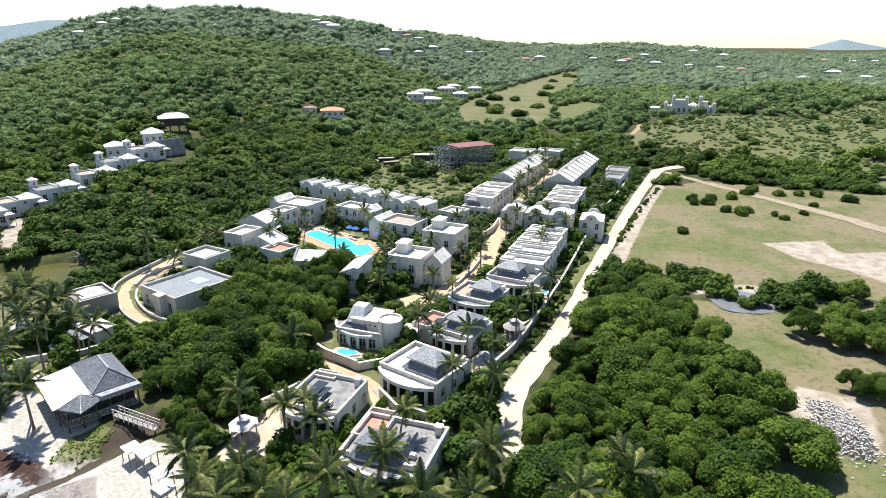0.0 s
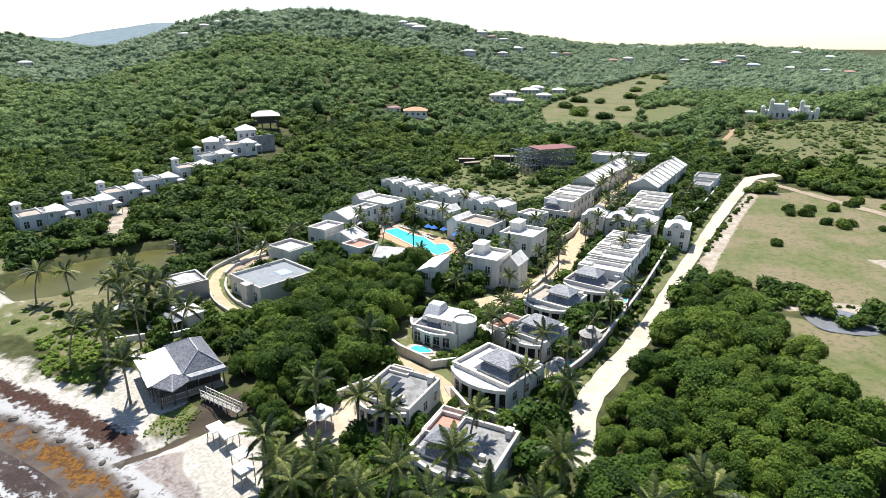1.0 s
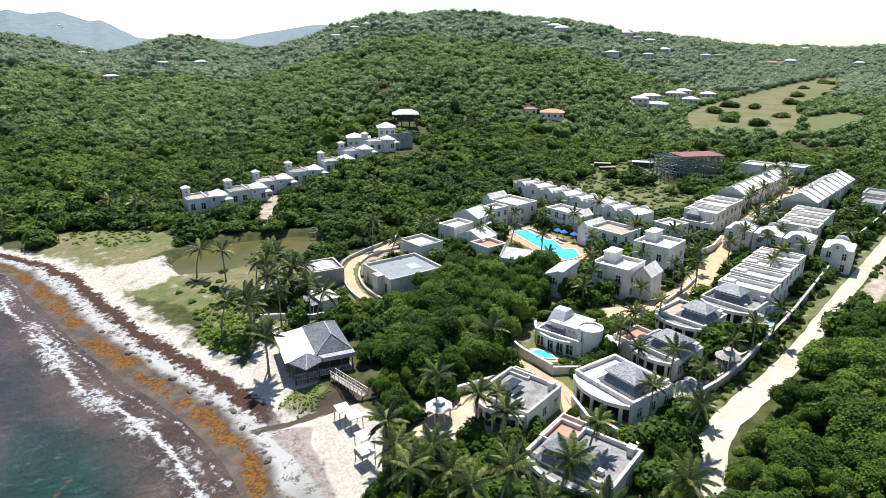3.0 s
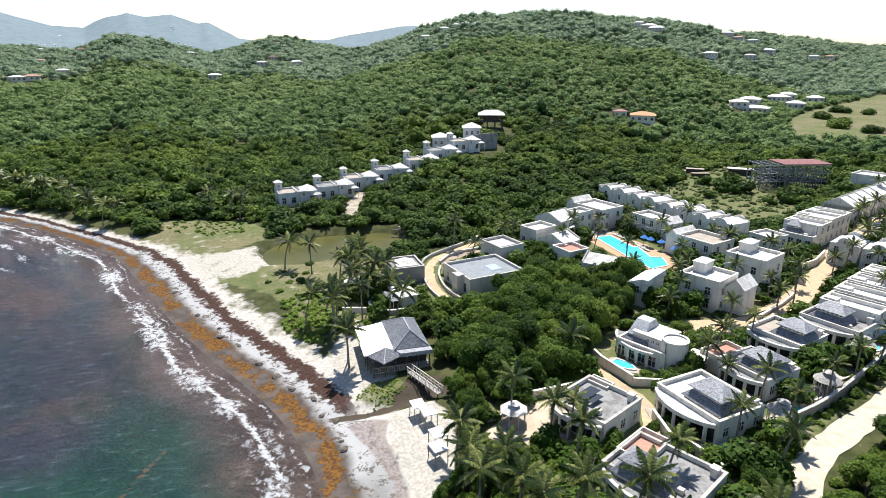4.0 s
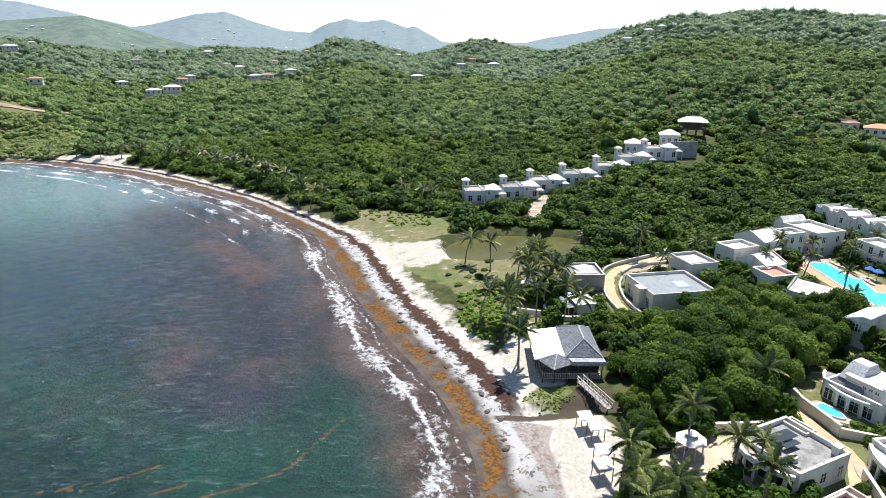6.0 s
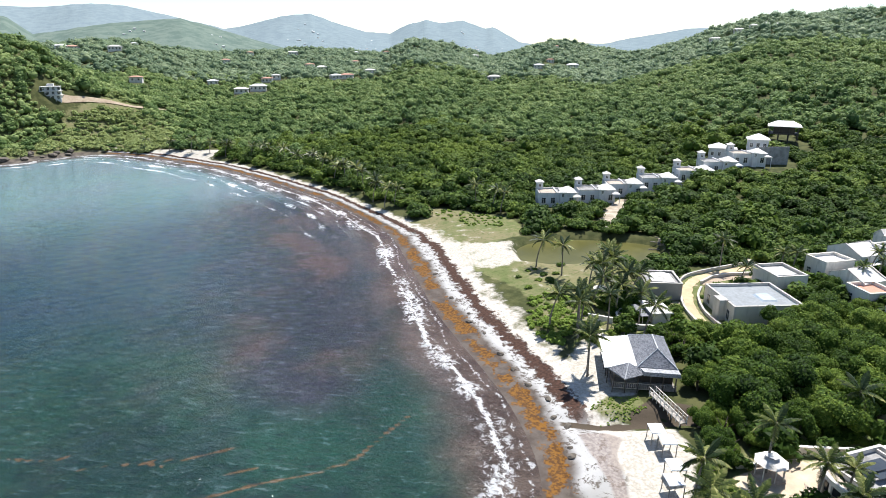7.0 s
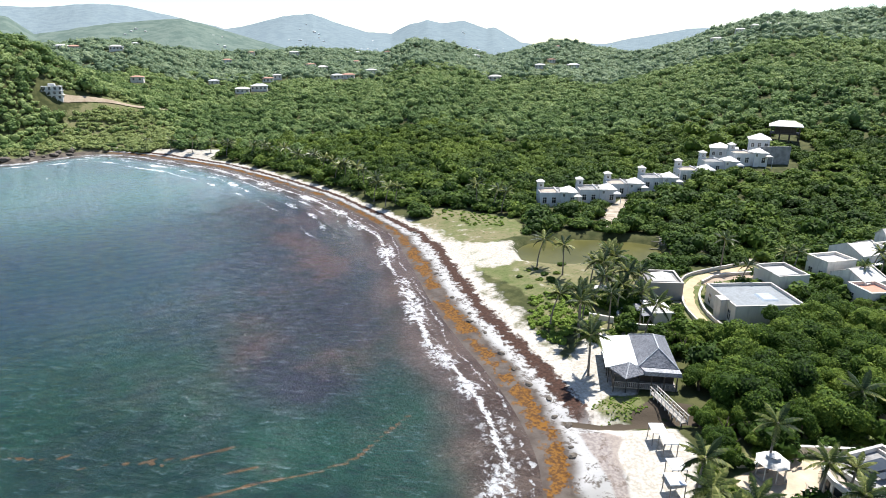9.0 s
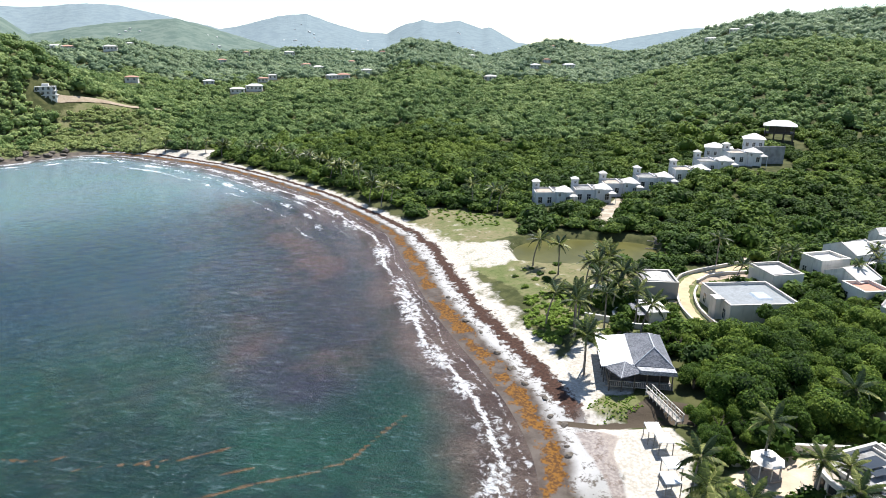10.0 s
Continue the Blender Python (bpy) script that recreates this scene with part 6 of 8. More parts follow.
# ---- hillside row ----
def hill_house(x, y, rot, seed, tower=True, w=8.5, d=7.5):
    z = at_height(x, y)
    q = random.Random(seed)
    ob = thing("hillside_house", "unfinished white hillside house with a hipped roof and small tower", "house", pose(x, y, z, 0, 0, rot), "row of hillside houses")
    h = 3.9
    flat_block(ob, -w / 2, -d / 2, w / 2, d / 2, h, -3.0, GREY_DECK, HILL_WHITE, 0.35)
    part("hip_roof", Shape().hip(w / 2 - 4.6, -d / 2 - 0.3, w / 2 + 0.3, d / 2 - 1.6, h + 0.36, h + 2.0, 0.14, 0.4), WHITE_ROOF, ob, "white pyramid roof")
    if tower:
        part("tower", Shape().box(-w / 2, d / 2 - 2.2, h, -w / 2 + 2.0, d / 2 - 0.2, h + 2.6), HILL_WHITE, ob)
        part("tower_roof", Shape().hip(-w / 2 - 0.35, d / 2 - 2.55, -w / 2 + 2.35, d / 2 + 0.15, h + 2.6, h + 3.5, 0.1), WHITE_ROOF, ob)
        for turn, u, v in ((180, -w / 2 + 1.0, d / 2 - 2.2), (-90, -w / 2 + 2.0, d / 2 - 1.2), (90, -w / 2, d / 2 - 1.2)):
            window(ob, u, v, h + 1.2, turn, 0.6, 0.8, "tower_window")
    part("porch_roof", Shape().hip(w / 2 - 1.2, -d / 2 - 2.0, w / 2 + 1.2, -d / 2 + 0.4, h - 0.6, h + 0.2, 0.1), WHITE_ROOF, ob)
    for u in (w / 2 - 1.0, w / 2 + 1.0):
        part("post", Shape().tube((u, -d / 2 - 1.8, -3.0), (u, -d / 2 - 1.8, h - 0.5), 0.1, 0.1, 6), HILL_WHITE, ob)
    part("pergola", Shape().prism([(-w / 2 + 0.6, -d / 2 + 0.6), (-0.4, -d / 2 + 0.6), (-0.4, d / 2 - 2.6), (-w / 2 + 0.6, d / 2 - 2.6)], h + 0.3, h + 0.42, [(-w / 2 + 0.6, -d / 2 + 0.6), (-0.4, -d / 2 + 0.6), (-0.4, d / 2 - 2.6), (-w / 2 + 0.6, d / 2 - 2.6)]), GREY_DECK if seed % 2 else TAN_DECK, ob)
    windows(ob, -w / 2, -d / 2, w / 2, d / 2, "s", [1.0], 4, 1.2, 1.8)
    windows(ob, -w / 2, -d / 2, w / 2, d / 2, "w", [1.2], 2, 1.0, 1.4)
    part("court_wall", Shape().box(-0.5, -d / 2 + 0.3, h, -0.2, d / 2 - 0.3, h + 0.8), HILL_WHITE, ob)
    part("kiosk", Shape().box(0.6, -d / 2 - 0.9, -3.0, 2.4, -d / 2 + 0.6, h + 0.7), HILL_WHITE, ob)
    part("kiosk_roof", Shape().hip(0.3, -d / 2 - 1.2, 2.7, -d / 2 + 0.9, h + 0.7, h + 1.5, 0.1), WHITE_ROOF, ob)
    window(ob, 1.5, -d / 2 - 0.9, h - 0.6, 180, 0.6, 0.9)


for i in range(7):
    s = i / 6
    hill_house(-130.5 + 21.5 * s + 1.5 * math.sin(i * 2.0), 146.5 + 79 * s, 52 - 4 * s, i, True, 11.6, 8.0)
ob = thing("tower_house", "white three-storey hillside house with a pyramid roof", "house", pose(-112.0, 238.0, at_height(-112, 238), 0, 0, 30), "row of hillside houses")
flat_block(ob, -3.4, -3.2, 3.4, 3.2, 6.4, -3, WHITE_ROOF, HILL_WHITE, 0.1, False)
part("hip_roof", Shape().hip(-4.0, -3.8, 4.0, 3.8, 6.52, 8.6, 0.14, 0.3), WHITE_ROOF, ob)
windows(ob, -3.4, -3.2, 3.4, 3.2, "s", [0.8, 3.8], 3, 1.0, 1.5), windows(ob, -3.4, -3.2, 3.4, 3.2, "w", [0.8, 3.8], 2)
ob = thing("hillside_house", "white hillside house with broad white hipped roof", "house", pose(-123.0, 234.0, at_height(-123, 234), 0, 0, 30), "row of hillside houses")
flat_block(ob, -5, -3.4, 5, 3.4, 3.4, -3, WHITE_ROOF, HILL_WHITE, 0.1, False)
part("hip_roof", Shape().hip(-5.5, -3.9, 2.0, 3.9, 3.52, 5.4, 0.14), WHITE_ROOF, ob)
windows(ob, -5, -3.4, 5, 3.4, "s", [0.8], 4)
ob = thing("hilltop_pavilion", "open timber pavilion on stilts with white hipped roof", "pavilion", pose(-116.0, 268.0, at_height(-116, 268), 0, 0, 25) @ Matrix.Diagonal((1.2, 1.2, 1.05, 1)))
part("roof", Shape().hip(-5.2, -4.2, 5.2, 4.2, 6.2, 8.2, 0.16, 2.4), WHITE_ROOF, ob)
part("deck", Shape().box(-4.6, -3.6, 3.2, 4.6, 3.6, 3.5), DARK_WOOD, ob)
part("core", Shape().box(-3.2, -2.4, 3.5, 3.2, 2.4, 6.2), DARK_WOOD, ob)
for u in (-4.3, -1.5, 1.5, 4.3):
    for v in (-3.4, 3.4):
        part("stilt", Shape().tube((u, v, -2.0), (u, v, 6.3), 0.14, 0.14, 6), DARK_WOOD, ob)
wall = solid("retaining_wall", Shape().strip([(-107.0, 228.0), (-100.0, 237.5)], 0.5, 8.0, at_height(-103.5, 232) + 6.4), CONCRETE, "tall bare grey concrete retaining wall", "wall")

# ---- steel frame, shed and the red-roofed house beyond the resort ----
ob = thing("steel_frame", "unfinished three-storey steel frame with a rusty red roof", "building", pose(7.5, 246.0, at_height(7.5, 246), 0, 0, 30), "")
for i in range(9):
    for j in range(4):
        part("column", Shape().box(-12 + i * 3 - 0.12, -4.5 + j * 3 - 0.12, -0.5, -12 + i * 3 + 0.12, -4.5 + j * 3 + 0.12, 8.6), STEEL, ob)
for z in (2.6, 5.4, 8.2):
    beams = Shape()
    for j in range(4):
        beams.box(-12.3, -4.5 + j * 3 - 0.1, z, 12.3, -4.5 + j * 3 + 0.1, z + 0.28)
    for i in range(9):
        beams.box(-12 + i * 3 - 0.1, -4.8, z + 0.28, -12 + i * 3 + 0.1, 4.8, z + 0.5)
    part("beams", beams, STEEL, ob)
part("roof", Shape().prism([(-4.5, -5.2), (12.6, -5.2), (12.6, 5.2), (-4.5, 5.2)], 8.75, 8.9), RED_SHEET, ob, "rusty red roof sheet")
for i in range(8):
    part("brace", Shape().tube((-12 + i * 3, -4.6, 0), (-9 + i * 3, -4.6, 2.7), 0.06, 0.06, 5), STEEL, ob)
ob = thing("site_shed", "long low site shed with a pale roof", "shed", pose(-8.0, 262, at_height(-8, 262), 0, 0, 4))
part("wall", Shape().box(-4.2, -1.4, -0.3, 4.2, 1.4, 2.2), DARK_WOOD, ob)
part("roof", Shape().box(-4.6, -1.9, 2.2, 4.6, 1.9, 2.4), WHITE_ROOF, ob)
for i, (x, y) in enumerate([(-24, 258), (-30, 251), (-21, 249)]):
    ob = thing("site_hut", "low rusty site hut in the scrub", "shed", pose(x, y, at_height(x, y), 0, 0, 8 + 9 * i), "site huts")
    part("wall", Shape().box(-3.2, -1.0, -0.3, 3.2, 1.0, 1.6), DARK_WOOD, ob)
    part("roof", Shape().box(-3.4, -1.3, 1.6, 3.4, 1.3, 1.75), mat_plain("rust_sheet", (0.3, 0.24, 0.17), 0.8, var=0.5) if i == 2 else TAN_DECK, ob)


def far_house(x, y, w, d, h, rot, roof, label="distant white house among trees on the hills", wall=None, storeys=1, group="houses on the hills"):
    z = float(with_plain(np.array([x]), np.array([y]))[0])
    ob = thing("hill_house", label, "house", pose(x, y, z, 0, 0, rot), group)
    part("wall", Shape().box(-w / 2, -d / 2, -3.0, w / 2, d / 2, h), wall or WHITE, ob)
    part("roof", Shape().hip(-w / 2 - 0.5, -d / 2 - 0.5, w / 2 + 0.5, d / 2 + 0.5, h, h + d * 0.22, 0.2), roof, ob)
    n = max(2, int(w / 3.2))
    for k in range(storeys):
        for i in range(n):
            window(ob, -w / 2 + (i + 0.5) * w / n, -d / 2, h - 2.4 - 2.8 * k, 180, 1.3, 1.5)
    return ob


far_house(-63, 356, 13, 9, 3.4, 10, ORANGE_ROOF, "house with a broad orange hipped roof in the woods", storeys=1)
far_house(-76, 358, 7, 5, 2.2, 20, RED_SHEET, "low dark house with a rusty roof in the woods")
PALE = mat_plain("pale_sheet_roof", (0.6, 0.6, 0.6), 0.5, var=0.2)
RUST = mat_deck("tile_roof", (0.45, 0.26, 0.2), (0.36, 0.22, 0.18), 0.5)
q = random.Random(17)
HILL_SPOTS = [(-65, 715), (-30, 788), (-15, 905), (-58, 1035), (-40, 1060), (-75, 1030), (40, 1000), (62, 1060), (-139, 825), (-150, 835), (-165, 850), (144, 1120), (172, 1140), (255, 1090), (281, 1010), (297, 1035), (355, 1135), (370, 962),
              (402, 925), (423, 908), (497, 1280), (541, 1240), (239, 1434), (301, 1560), (417, 737), (501, 817), (486, 732), (664, 1117), (694, 1086), (735, 1091), (333, 1003)]
for i, (x, y) in enumerate(HILL_SPOTS):
    w = q.uniform(10, 16) * (1.2 if y > 800 else 1.0)
    far_house(x, y, w, w * 0.6, q.uniform(3.2, 4.8), math.degrees(math.atan2(-x, y)) + q.uniform(-25, 25), [PALE, WHITE_ROOF, PALE, RUST][i % 4], storeys=2 if i % 3 else 1)
VALLEY_SPOTS = [(-865, 112), (-860, 124), (-740, 145), (-835, 185), (-552, 120), (-594, 194), (-790, 277), (-524, 194), (-528, 211), (-588, 244), (-594, 256), (-679, 335), (-646, 333), (-572, 310), (-569, 321), (-591, 362), (-712, 415),
                (-465, 427), (-500, 527), (-520, 567), (-498, 581), (-665, 736), (-703, 607), (-873, 405), (-895, 350), (-950, 556), (-834, 542), (-386, 691), (-376, 720)]
for i, (x, y) in enumerate(VALLEY_SPOTS):
    w = q.uniform(8, 14)
    far_house(x, y, w, w * 0.6, q.uniform(3.0, 4.6), math.degrees(math.atan2(-x, y)) + q.uniform(-25, 25), [PALE, RUST, WHITE_ROOF, PALE, RUST][i % 5], "distant house among trees in the valley", storeys=2 if i % 3 == 0 else 1, group="houses in the valley")
for i, (x, y) in enumerate([(-354, 709), (-343, 712), (-332, 715)]):
    far_house(x, y, 9, 8, 5, 26, WHITE_ROOF, "white cottage with pyramid roof on the ridge", group="cottages on the ridge")
ob = thing("headland_house", "grey concrete three-storey house with open balconies on the headland slope", "house", pose(-397.5, 43, at_height(-397.5, 43) - 3.0, 0, 0, 72) @ Matrix.Scale(0.76, 4))
for k in range(3):
    inset = 0.8 * k
    part("wall", Shape().box(-6.5 + inset, -2.6 + inset * 0.5, -2.5 + 3.0 * k if k == 0 else 3.0 * k - 0.6, 6.5 - inset * 0.4, 4, 3.0 * k + 2.4), HILL_WHITE, ob)
    part("floor_slab", Shape().box(-7.2 + inset, -4.2 + inset * 0.5, 3.0 * k + 2.4, 7.2 - inset * 0.4, 4.3, 3.0 * k + 2.75), WHITE_ROOF, ob)
    for u in (-6.6, -3.3, 0.0, 3.3, 6.4):
        part("column", Shape().box(u + inset * 0.6 - 0.18, -3.9 + inset * 0.5, -2.5 if k == 0 else 3.0 * k - 0.25, u + inset * 0.6 + 0.18, -3.54 + inset * 0.5, 3.0 * k + 2.4), HILL_WHITE, ob)
        if u < 6:
            window(ob, u + inset * 0.6 + 1.5, -2.6 + inset * 0.5, 3.0 * k + 0.3, 180, 1.4, 1.8)
part("stair_tower", Shape().box(-2.0, 1.0, 8.4, 2.2, 4.0, 10.4), HILL_WHITE, ob)
SPECK = Shape().box(-5, -3, -4, 5, 3, 3.4).mesh("wall", WHITE)
SPECK_ROOF = Shape().hip(-5.5, -3.5, 5.5, 3.5, 3.4, 5.2, 0.2).mesh("roof", PALE)
for lo, hi, s0, s1, rows, r0, depth, count in ((80, 84, 0.45, 0.7, NEAR_RANGE[::-1], 1900, 700, 7), (76, 80, 0.5, 0.85, NEAR_RANGE[::-1], 1900, 700, 6), (70, 75, 0.4, 0.75, NEAR_RANGE[::-1], 1900, 700, 8), (65.5, 69, 0.45, 0.8, RANGE, 3300, 1300, 6),
                                               (58, 65.5, 0.4, 0.7, RANGE, 3300, 1300, 16), (46, 54, 0.5, 0.75, RANGE, 3300, 1300, 9), (57.5, 66, 0.16, 0.36, RANGE, 3300, 1300, 20), (46.5, 54, 0.14, 0.3, RANGE, 3300, 1300, 12), (66, 84, 0.24, 0.45, NEAR_RANGE[::-1], 1900, 700, 18)):
    for i in range(count):
        deg, up = q.uniform(lo, hi), q.uniform(s0, s1)
        b, dist, top = radians(deg), r0 + depth * up, 50 + (r0 + depth) * math.tan(radians(np.interp(deg, [p[0] for p in rows], [p[1] for p in rows])))
        ob = thing("mountain_house", "tiny white house on the distant mountainside", "house", pose(-dist * math.sin(b), dist * math.cos(b), (top + 5) * up ** 0.8 * 0.97 - 5, 0, 0, deg + q.uniform(-30, 30)) @ Matrix.Scale(q.uniform(0.5, 1.1) * (1.15 if dist > 3000 else 0.9), 4), "houses on the mountains")
        part("wall", SPECK, None, ob), part("roof", SPECK_ROOF, None, ob)
for i, (x, y, w) in enumerate([(-22, 494, 12), (-10, 492, 16), (3, 575, 16), (9, 600, 14), (30, 596, 12), (-16, 522, 15), (15, 540, 12)]):
    far_house(x, y, w, 9, 4, q.uniform(-10, 10), WHITE_ROOF, "white flat-roofed works building in the valley", group="works in the valley")


def castle():
    x, y = 144, 366
    z = float(with_plain(np.array([x]), np.array([y]))[0])
    ob = thing("hilltop_mansion", "white castle-like mansion with battlements and domed turrets", "mansion", pose(x, y, z, 0, 0, -20))
    part("wall", Shape().box(-13, -4, -3, 13, 4, 4.2), WHITE, ob)
    part("keep", Shape().box(-9, -3, 4, -2, 3, 7.6), WHITE, ob)
    part("east_keep", Shape().box(5.5, -2.5, 4, 9.5, 2.5, 7.0), WHITE, ob)
    for u, v, h in ((-9, -3, 9.6), (-2, -3, 9.0), (5.5, -2.5, 9.4), (13, -4, 6.0), (-13, -4, 6.0)):
        part("turret", Shape().tube((u, v, -2), (u, v, h), 1.1, 1.1, 10), WHITE, ob)
        part("turret_dome", Shape().tube((u, v, h), (u, v, h + 1.2), 1.2, 0.15, 10), WHITE_ROOF, ob)
    merlons = Shape()
    for i in range(18):
        merlons.box(-13 + i * 1.5, -4.1, 4.2, -12.2 + i * 1.5, -3.7, 5.0)
    part("battlement", merlons, WHITE, ob)
    for i in range(9):
        window(ob, -11.5 + i * 2.9, -4, 0.8, 180, 1.2, 2.2)
    part("hip_roof", Shape().hip(-1.5, -3.5, 5.0, 3.5, 4.2, 6.2, 0.15), WHITE_ROOF, ob)
    far_house(126, 372, 5, 5, 3, -20, WHITE_ROOF, "small white garden pavilion on the hilltop", group="hilltop pavilion")


castle()
HOUSE_SPOTS = HILL_SPOTS + VALLEY_SPOTS + [(-63, 356), (-76, 358), (-354, 709), (-343, 712), (-332, 715), (-398, 44), (-22, 494), (-10, 492), (3, 575), (9, 600), (30, 596), (-16, 522), (15, 540), (144, 366), (126, 372), (-8, 262), (-24, 258), (0, 240), (14, 250), (-112, 238), (-123, 234), (-116, 268), (-103, 233)]
ribbon("track_castle", [(80, 284), (84, 292), (95, 312), (104, 328), (106, 336)], [2.2, 3.0, 3.4], mat_road("red_earth", (0.36, 0.25, 0.16), (0.3, 0.2, 0.13), (0.26, 0.18, 0.12)), "red earth track up the castle hill", 0.2)
ribbon("road_valley", [(-40, 425), (-33, 442), (-23, 520), (-8, 632), (-4, 700)], [3.5, 4.5, 5.0], TAN_DECK, "pale road along the valley", 0.3)
ribbon("track_headland", [(-396, 46), (-399, 57), (-401, 71), (-400.5, 82), (-406, 94), (-421, 114), (-432, 132)], [4.5, 4, 3.4, 3, 2.5, 2], DIRT, "brown dirt track across the headland slope", 0.4)


def car(x, y, rot, mat, label):
    ob = thing("parked_car", label, "car", pose(x, y, at_height(x, y) + 0.08, 0, 0, rot), "parked cars")
    part("body", Shape().prism(rect(-0.85, -2.1, 0.85, 2.1), 0.3, 0.85, rect(-0.85, -2.1, 0.85, 2.1, 0.06)), mat, ob)
    part("cabin", Shape().prism(rect(-0.8, -1.5, 0.8, 1.0), 0.85, 1.42, [(-0.65, -1.2), (0.65, -1.2), (0.65, 0.4), (-0.65, 0.4)]), GLASS, ob)
    for u in (-0.8, 0.8):
        for v in (-1.3, 1.3):
            part("wheel", Shape().tube((u - 0.1, v, 0.3), (u + 0.1, v, 0.3), 0.3, 0.3, 10), DARK_WOOD, ob)


PAINT = {"white": mat_plain("white_paint", (0.7, 0.7, 0.7), 0.25, var=0.05), "red": mat_plain("red_paint", (0.35, 0.03, 0.03), 0.25, var=0.05), "grey": mat_plain("grey_paint", (0.2, 0.21, 0.22), 0.25, var=0.05)}
for x, y, c in [(33, 207, "white"), (35.6, 212, "grey"), (29.6, 198, "white"), (72, 233, "white"), (75.5, 236, "red"), (69, 236, "white"), (4.5, 158, "white"), (31.5, 202, "grey")]:
    car(x, y, 68 - 90 + (90 if x > 60 else 0), PAINT[c], f"{c} car parked in the resort")


DRIFT = mat_plain("grey_driftwood", (0.3, 0.27, 0.24), 0.9, var=0.4, scale=3)
q = random.Random(77)
for i in range(12):
    x, y, w = -82 + q.uniform(-5, 6), 136.5 + q.uniform(-3, 4), q.uniform(0, math.pi)
    z, l = max(at_height(x, y), 1.0), q.uniform(1.0, 2.6)
    log = Shape().tube((-l, 0, 0.1), (l * 0.2, 0.1, 0.25), 0.14, 0.11, 7).tube((l * 0.2, 0.1, 0.25), (l, 0.3, 0.2), 0.11, 0.05, 7).tube((0, 0, 0.2), (0.5, 0.8, 0.6), 0.07, 0.03, 6)
    solid("driftwood", log, DRIFT, "bleached grey driftwood log at the pond's edge", "driftwood", m=pose(x, y, z, 0, 0, math.degrees(w)), group="driftwood by the pond")
# ---- woods ----
def icosphere(div):
    bm = bmesh.new()
    bmesh.ops.create_icosphere(bm, subdivisions=div, radius=1.0)
    v = np.array([p.co[:] for p in bm.verts])
    t = np.array([[p.index for p in f.verts] for f in bm.faces])
    bm.free()
    return v, t


CORES = {1: icosphere(1), 2: icosphere(2)}


def crown(rng, lobes, leaves, leaf, core, flat=0.62, spread=0.62, lobe_r=(0.34, 0.5)):
    """A crown of radius 1 about its base point: leaf sprays over several uneven clumps. Points, triangles, tint."""
    pts, tris, tint, n = [], [], [], 0
    cv, ct = CORES[core]
    for i in range(lobes):
        w = rng.uniform(0, 2 * math.pi) + i * 2.4
        up = rng.uniform(0.1, 1.0)
        q = spread * math.sqrt(max(0.0, 1 - (up * 0.8) ** 2)) if i else 0.0
        c = np.array([q * math.cos(w), q * math.sin(w), flat * (0.25 + 0.75 * up if i else 0.85)])
        lr = rng.uniform(*lobe_r)
        tone = rng.uniform(0.25, 0.75)
        jag = 1 + 0.16 * (np.array([rng.random() for _ in cv]) - 0.5)
        pts.append(c + cv * jag[:, None] * lr * 0.86 * np.array([1, 1, 0.8]))
        tris.append(ct + n)
        tint.append(np.full(len(cv), tone * 0.8))
        n += len(cv)
        g = np.array([[rng.gauss(0, 1) for _ in range(3)] for _ in range(leaves)])
        g /= np.linalg.norm(g, axis=1)[:, None]
        g[:, 2] = np.where(g[:, 2] < -0.35, -g[:, 2], g[:, 2])
        base = c + g * lr * np.array([[rng.uniform(0.85, 1.12)] for _ in range(leaves)]) * np.array([1, 1, 0.82])
        a = np.array([[rng.gauss(0, 1) for _ in range(3)] for _ in range(leaves)])
        nrm = g + 0.5 * a + np.array([0, 0, 0.8])
        nrm /= np.linalg.norm(nrm, axis=1)[:, None]
        u = np.cross(nrm, np.array([[rng.gauss(0, 1) for _ in range(3)] for _ in range(leaves)]))
        u /= np.linalg.norm(u, axis=1)[:, None] + 1e-9
        v = np.cross(nrm, u)
        s = leaf * np.array([[rng.uniform(0.7, 1.4)] for _ in range(leaves)])
        pts += [base + u * s, base - u * s * 0.5 + v * s * 0.8, base - u * s * 0.5 - v * s * 0.8 + nrm * s * 0.3]
        k = np.arange(leaves)
        tris.append(np.stack([n + k, n + leaves + k, n + 2 * leaves + k], 1))
        tint.append(np.full(3 * leaves, tone))
        n += 3 * leaves
    return np.concatenate(pts), np.concatenate(tris), np.concatenate(tint)


def woods(name, label, places, templates, mat, seed):
    """Many crowns as one mesh; places: x, y, radius, tint."""
    rng = np.random.default_rng(seed)
    pick = rng.integers(0, len(templates), len(places))
    V, T, A, n = [], [], [], 0
    for k, (tv, tt, ta) in enumerate(templates):
        p = places[pick == k]
        if not len(p):
            continue
        w = rng.uniform(0, 2 * math.pi, len(p))
        z = with_plain(p[:, 0], p[:, 1])
        tall = p[:, 2] * rng.uniform(0.75, 1.25, len(p))
        c, s = np.cos(w)[:, None], np.sin(w)[:, None]
        x = p[:, :1] + (tv[:, 0] * c - tv[:, 1] * s) * p[:, 2:3]
        y = p[:, 1:2] + (tv[:, 0] * s + tv[:, 1] * c) * p[:, 2:3]
        h = z[:, None] - p[:, 2:3] * 0.02 + tv[:, 2] * tall[:, None]
        V.append(np.stack([x, y, h], -1).reshape(-1, 3))
        T.append((tt[None] + (n + np.arange(len(p)) * len(tv))[:, None, None]).reshape(-1, 3))
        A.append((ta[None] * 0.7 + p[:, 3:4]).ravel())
        n += len(p) * len(tv)
    return solid(name, array_mesh(name, np.concatenate(V), np.concatenate(T), mat, {"tint": np.concatenate(A)}), None, label, "woodland", "stuff")


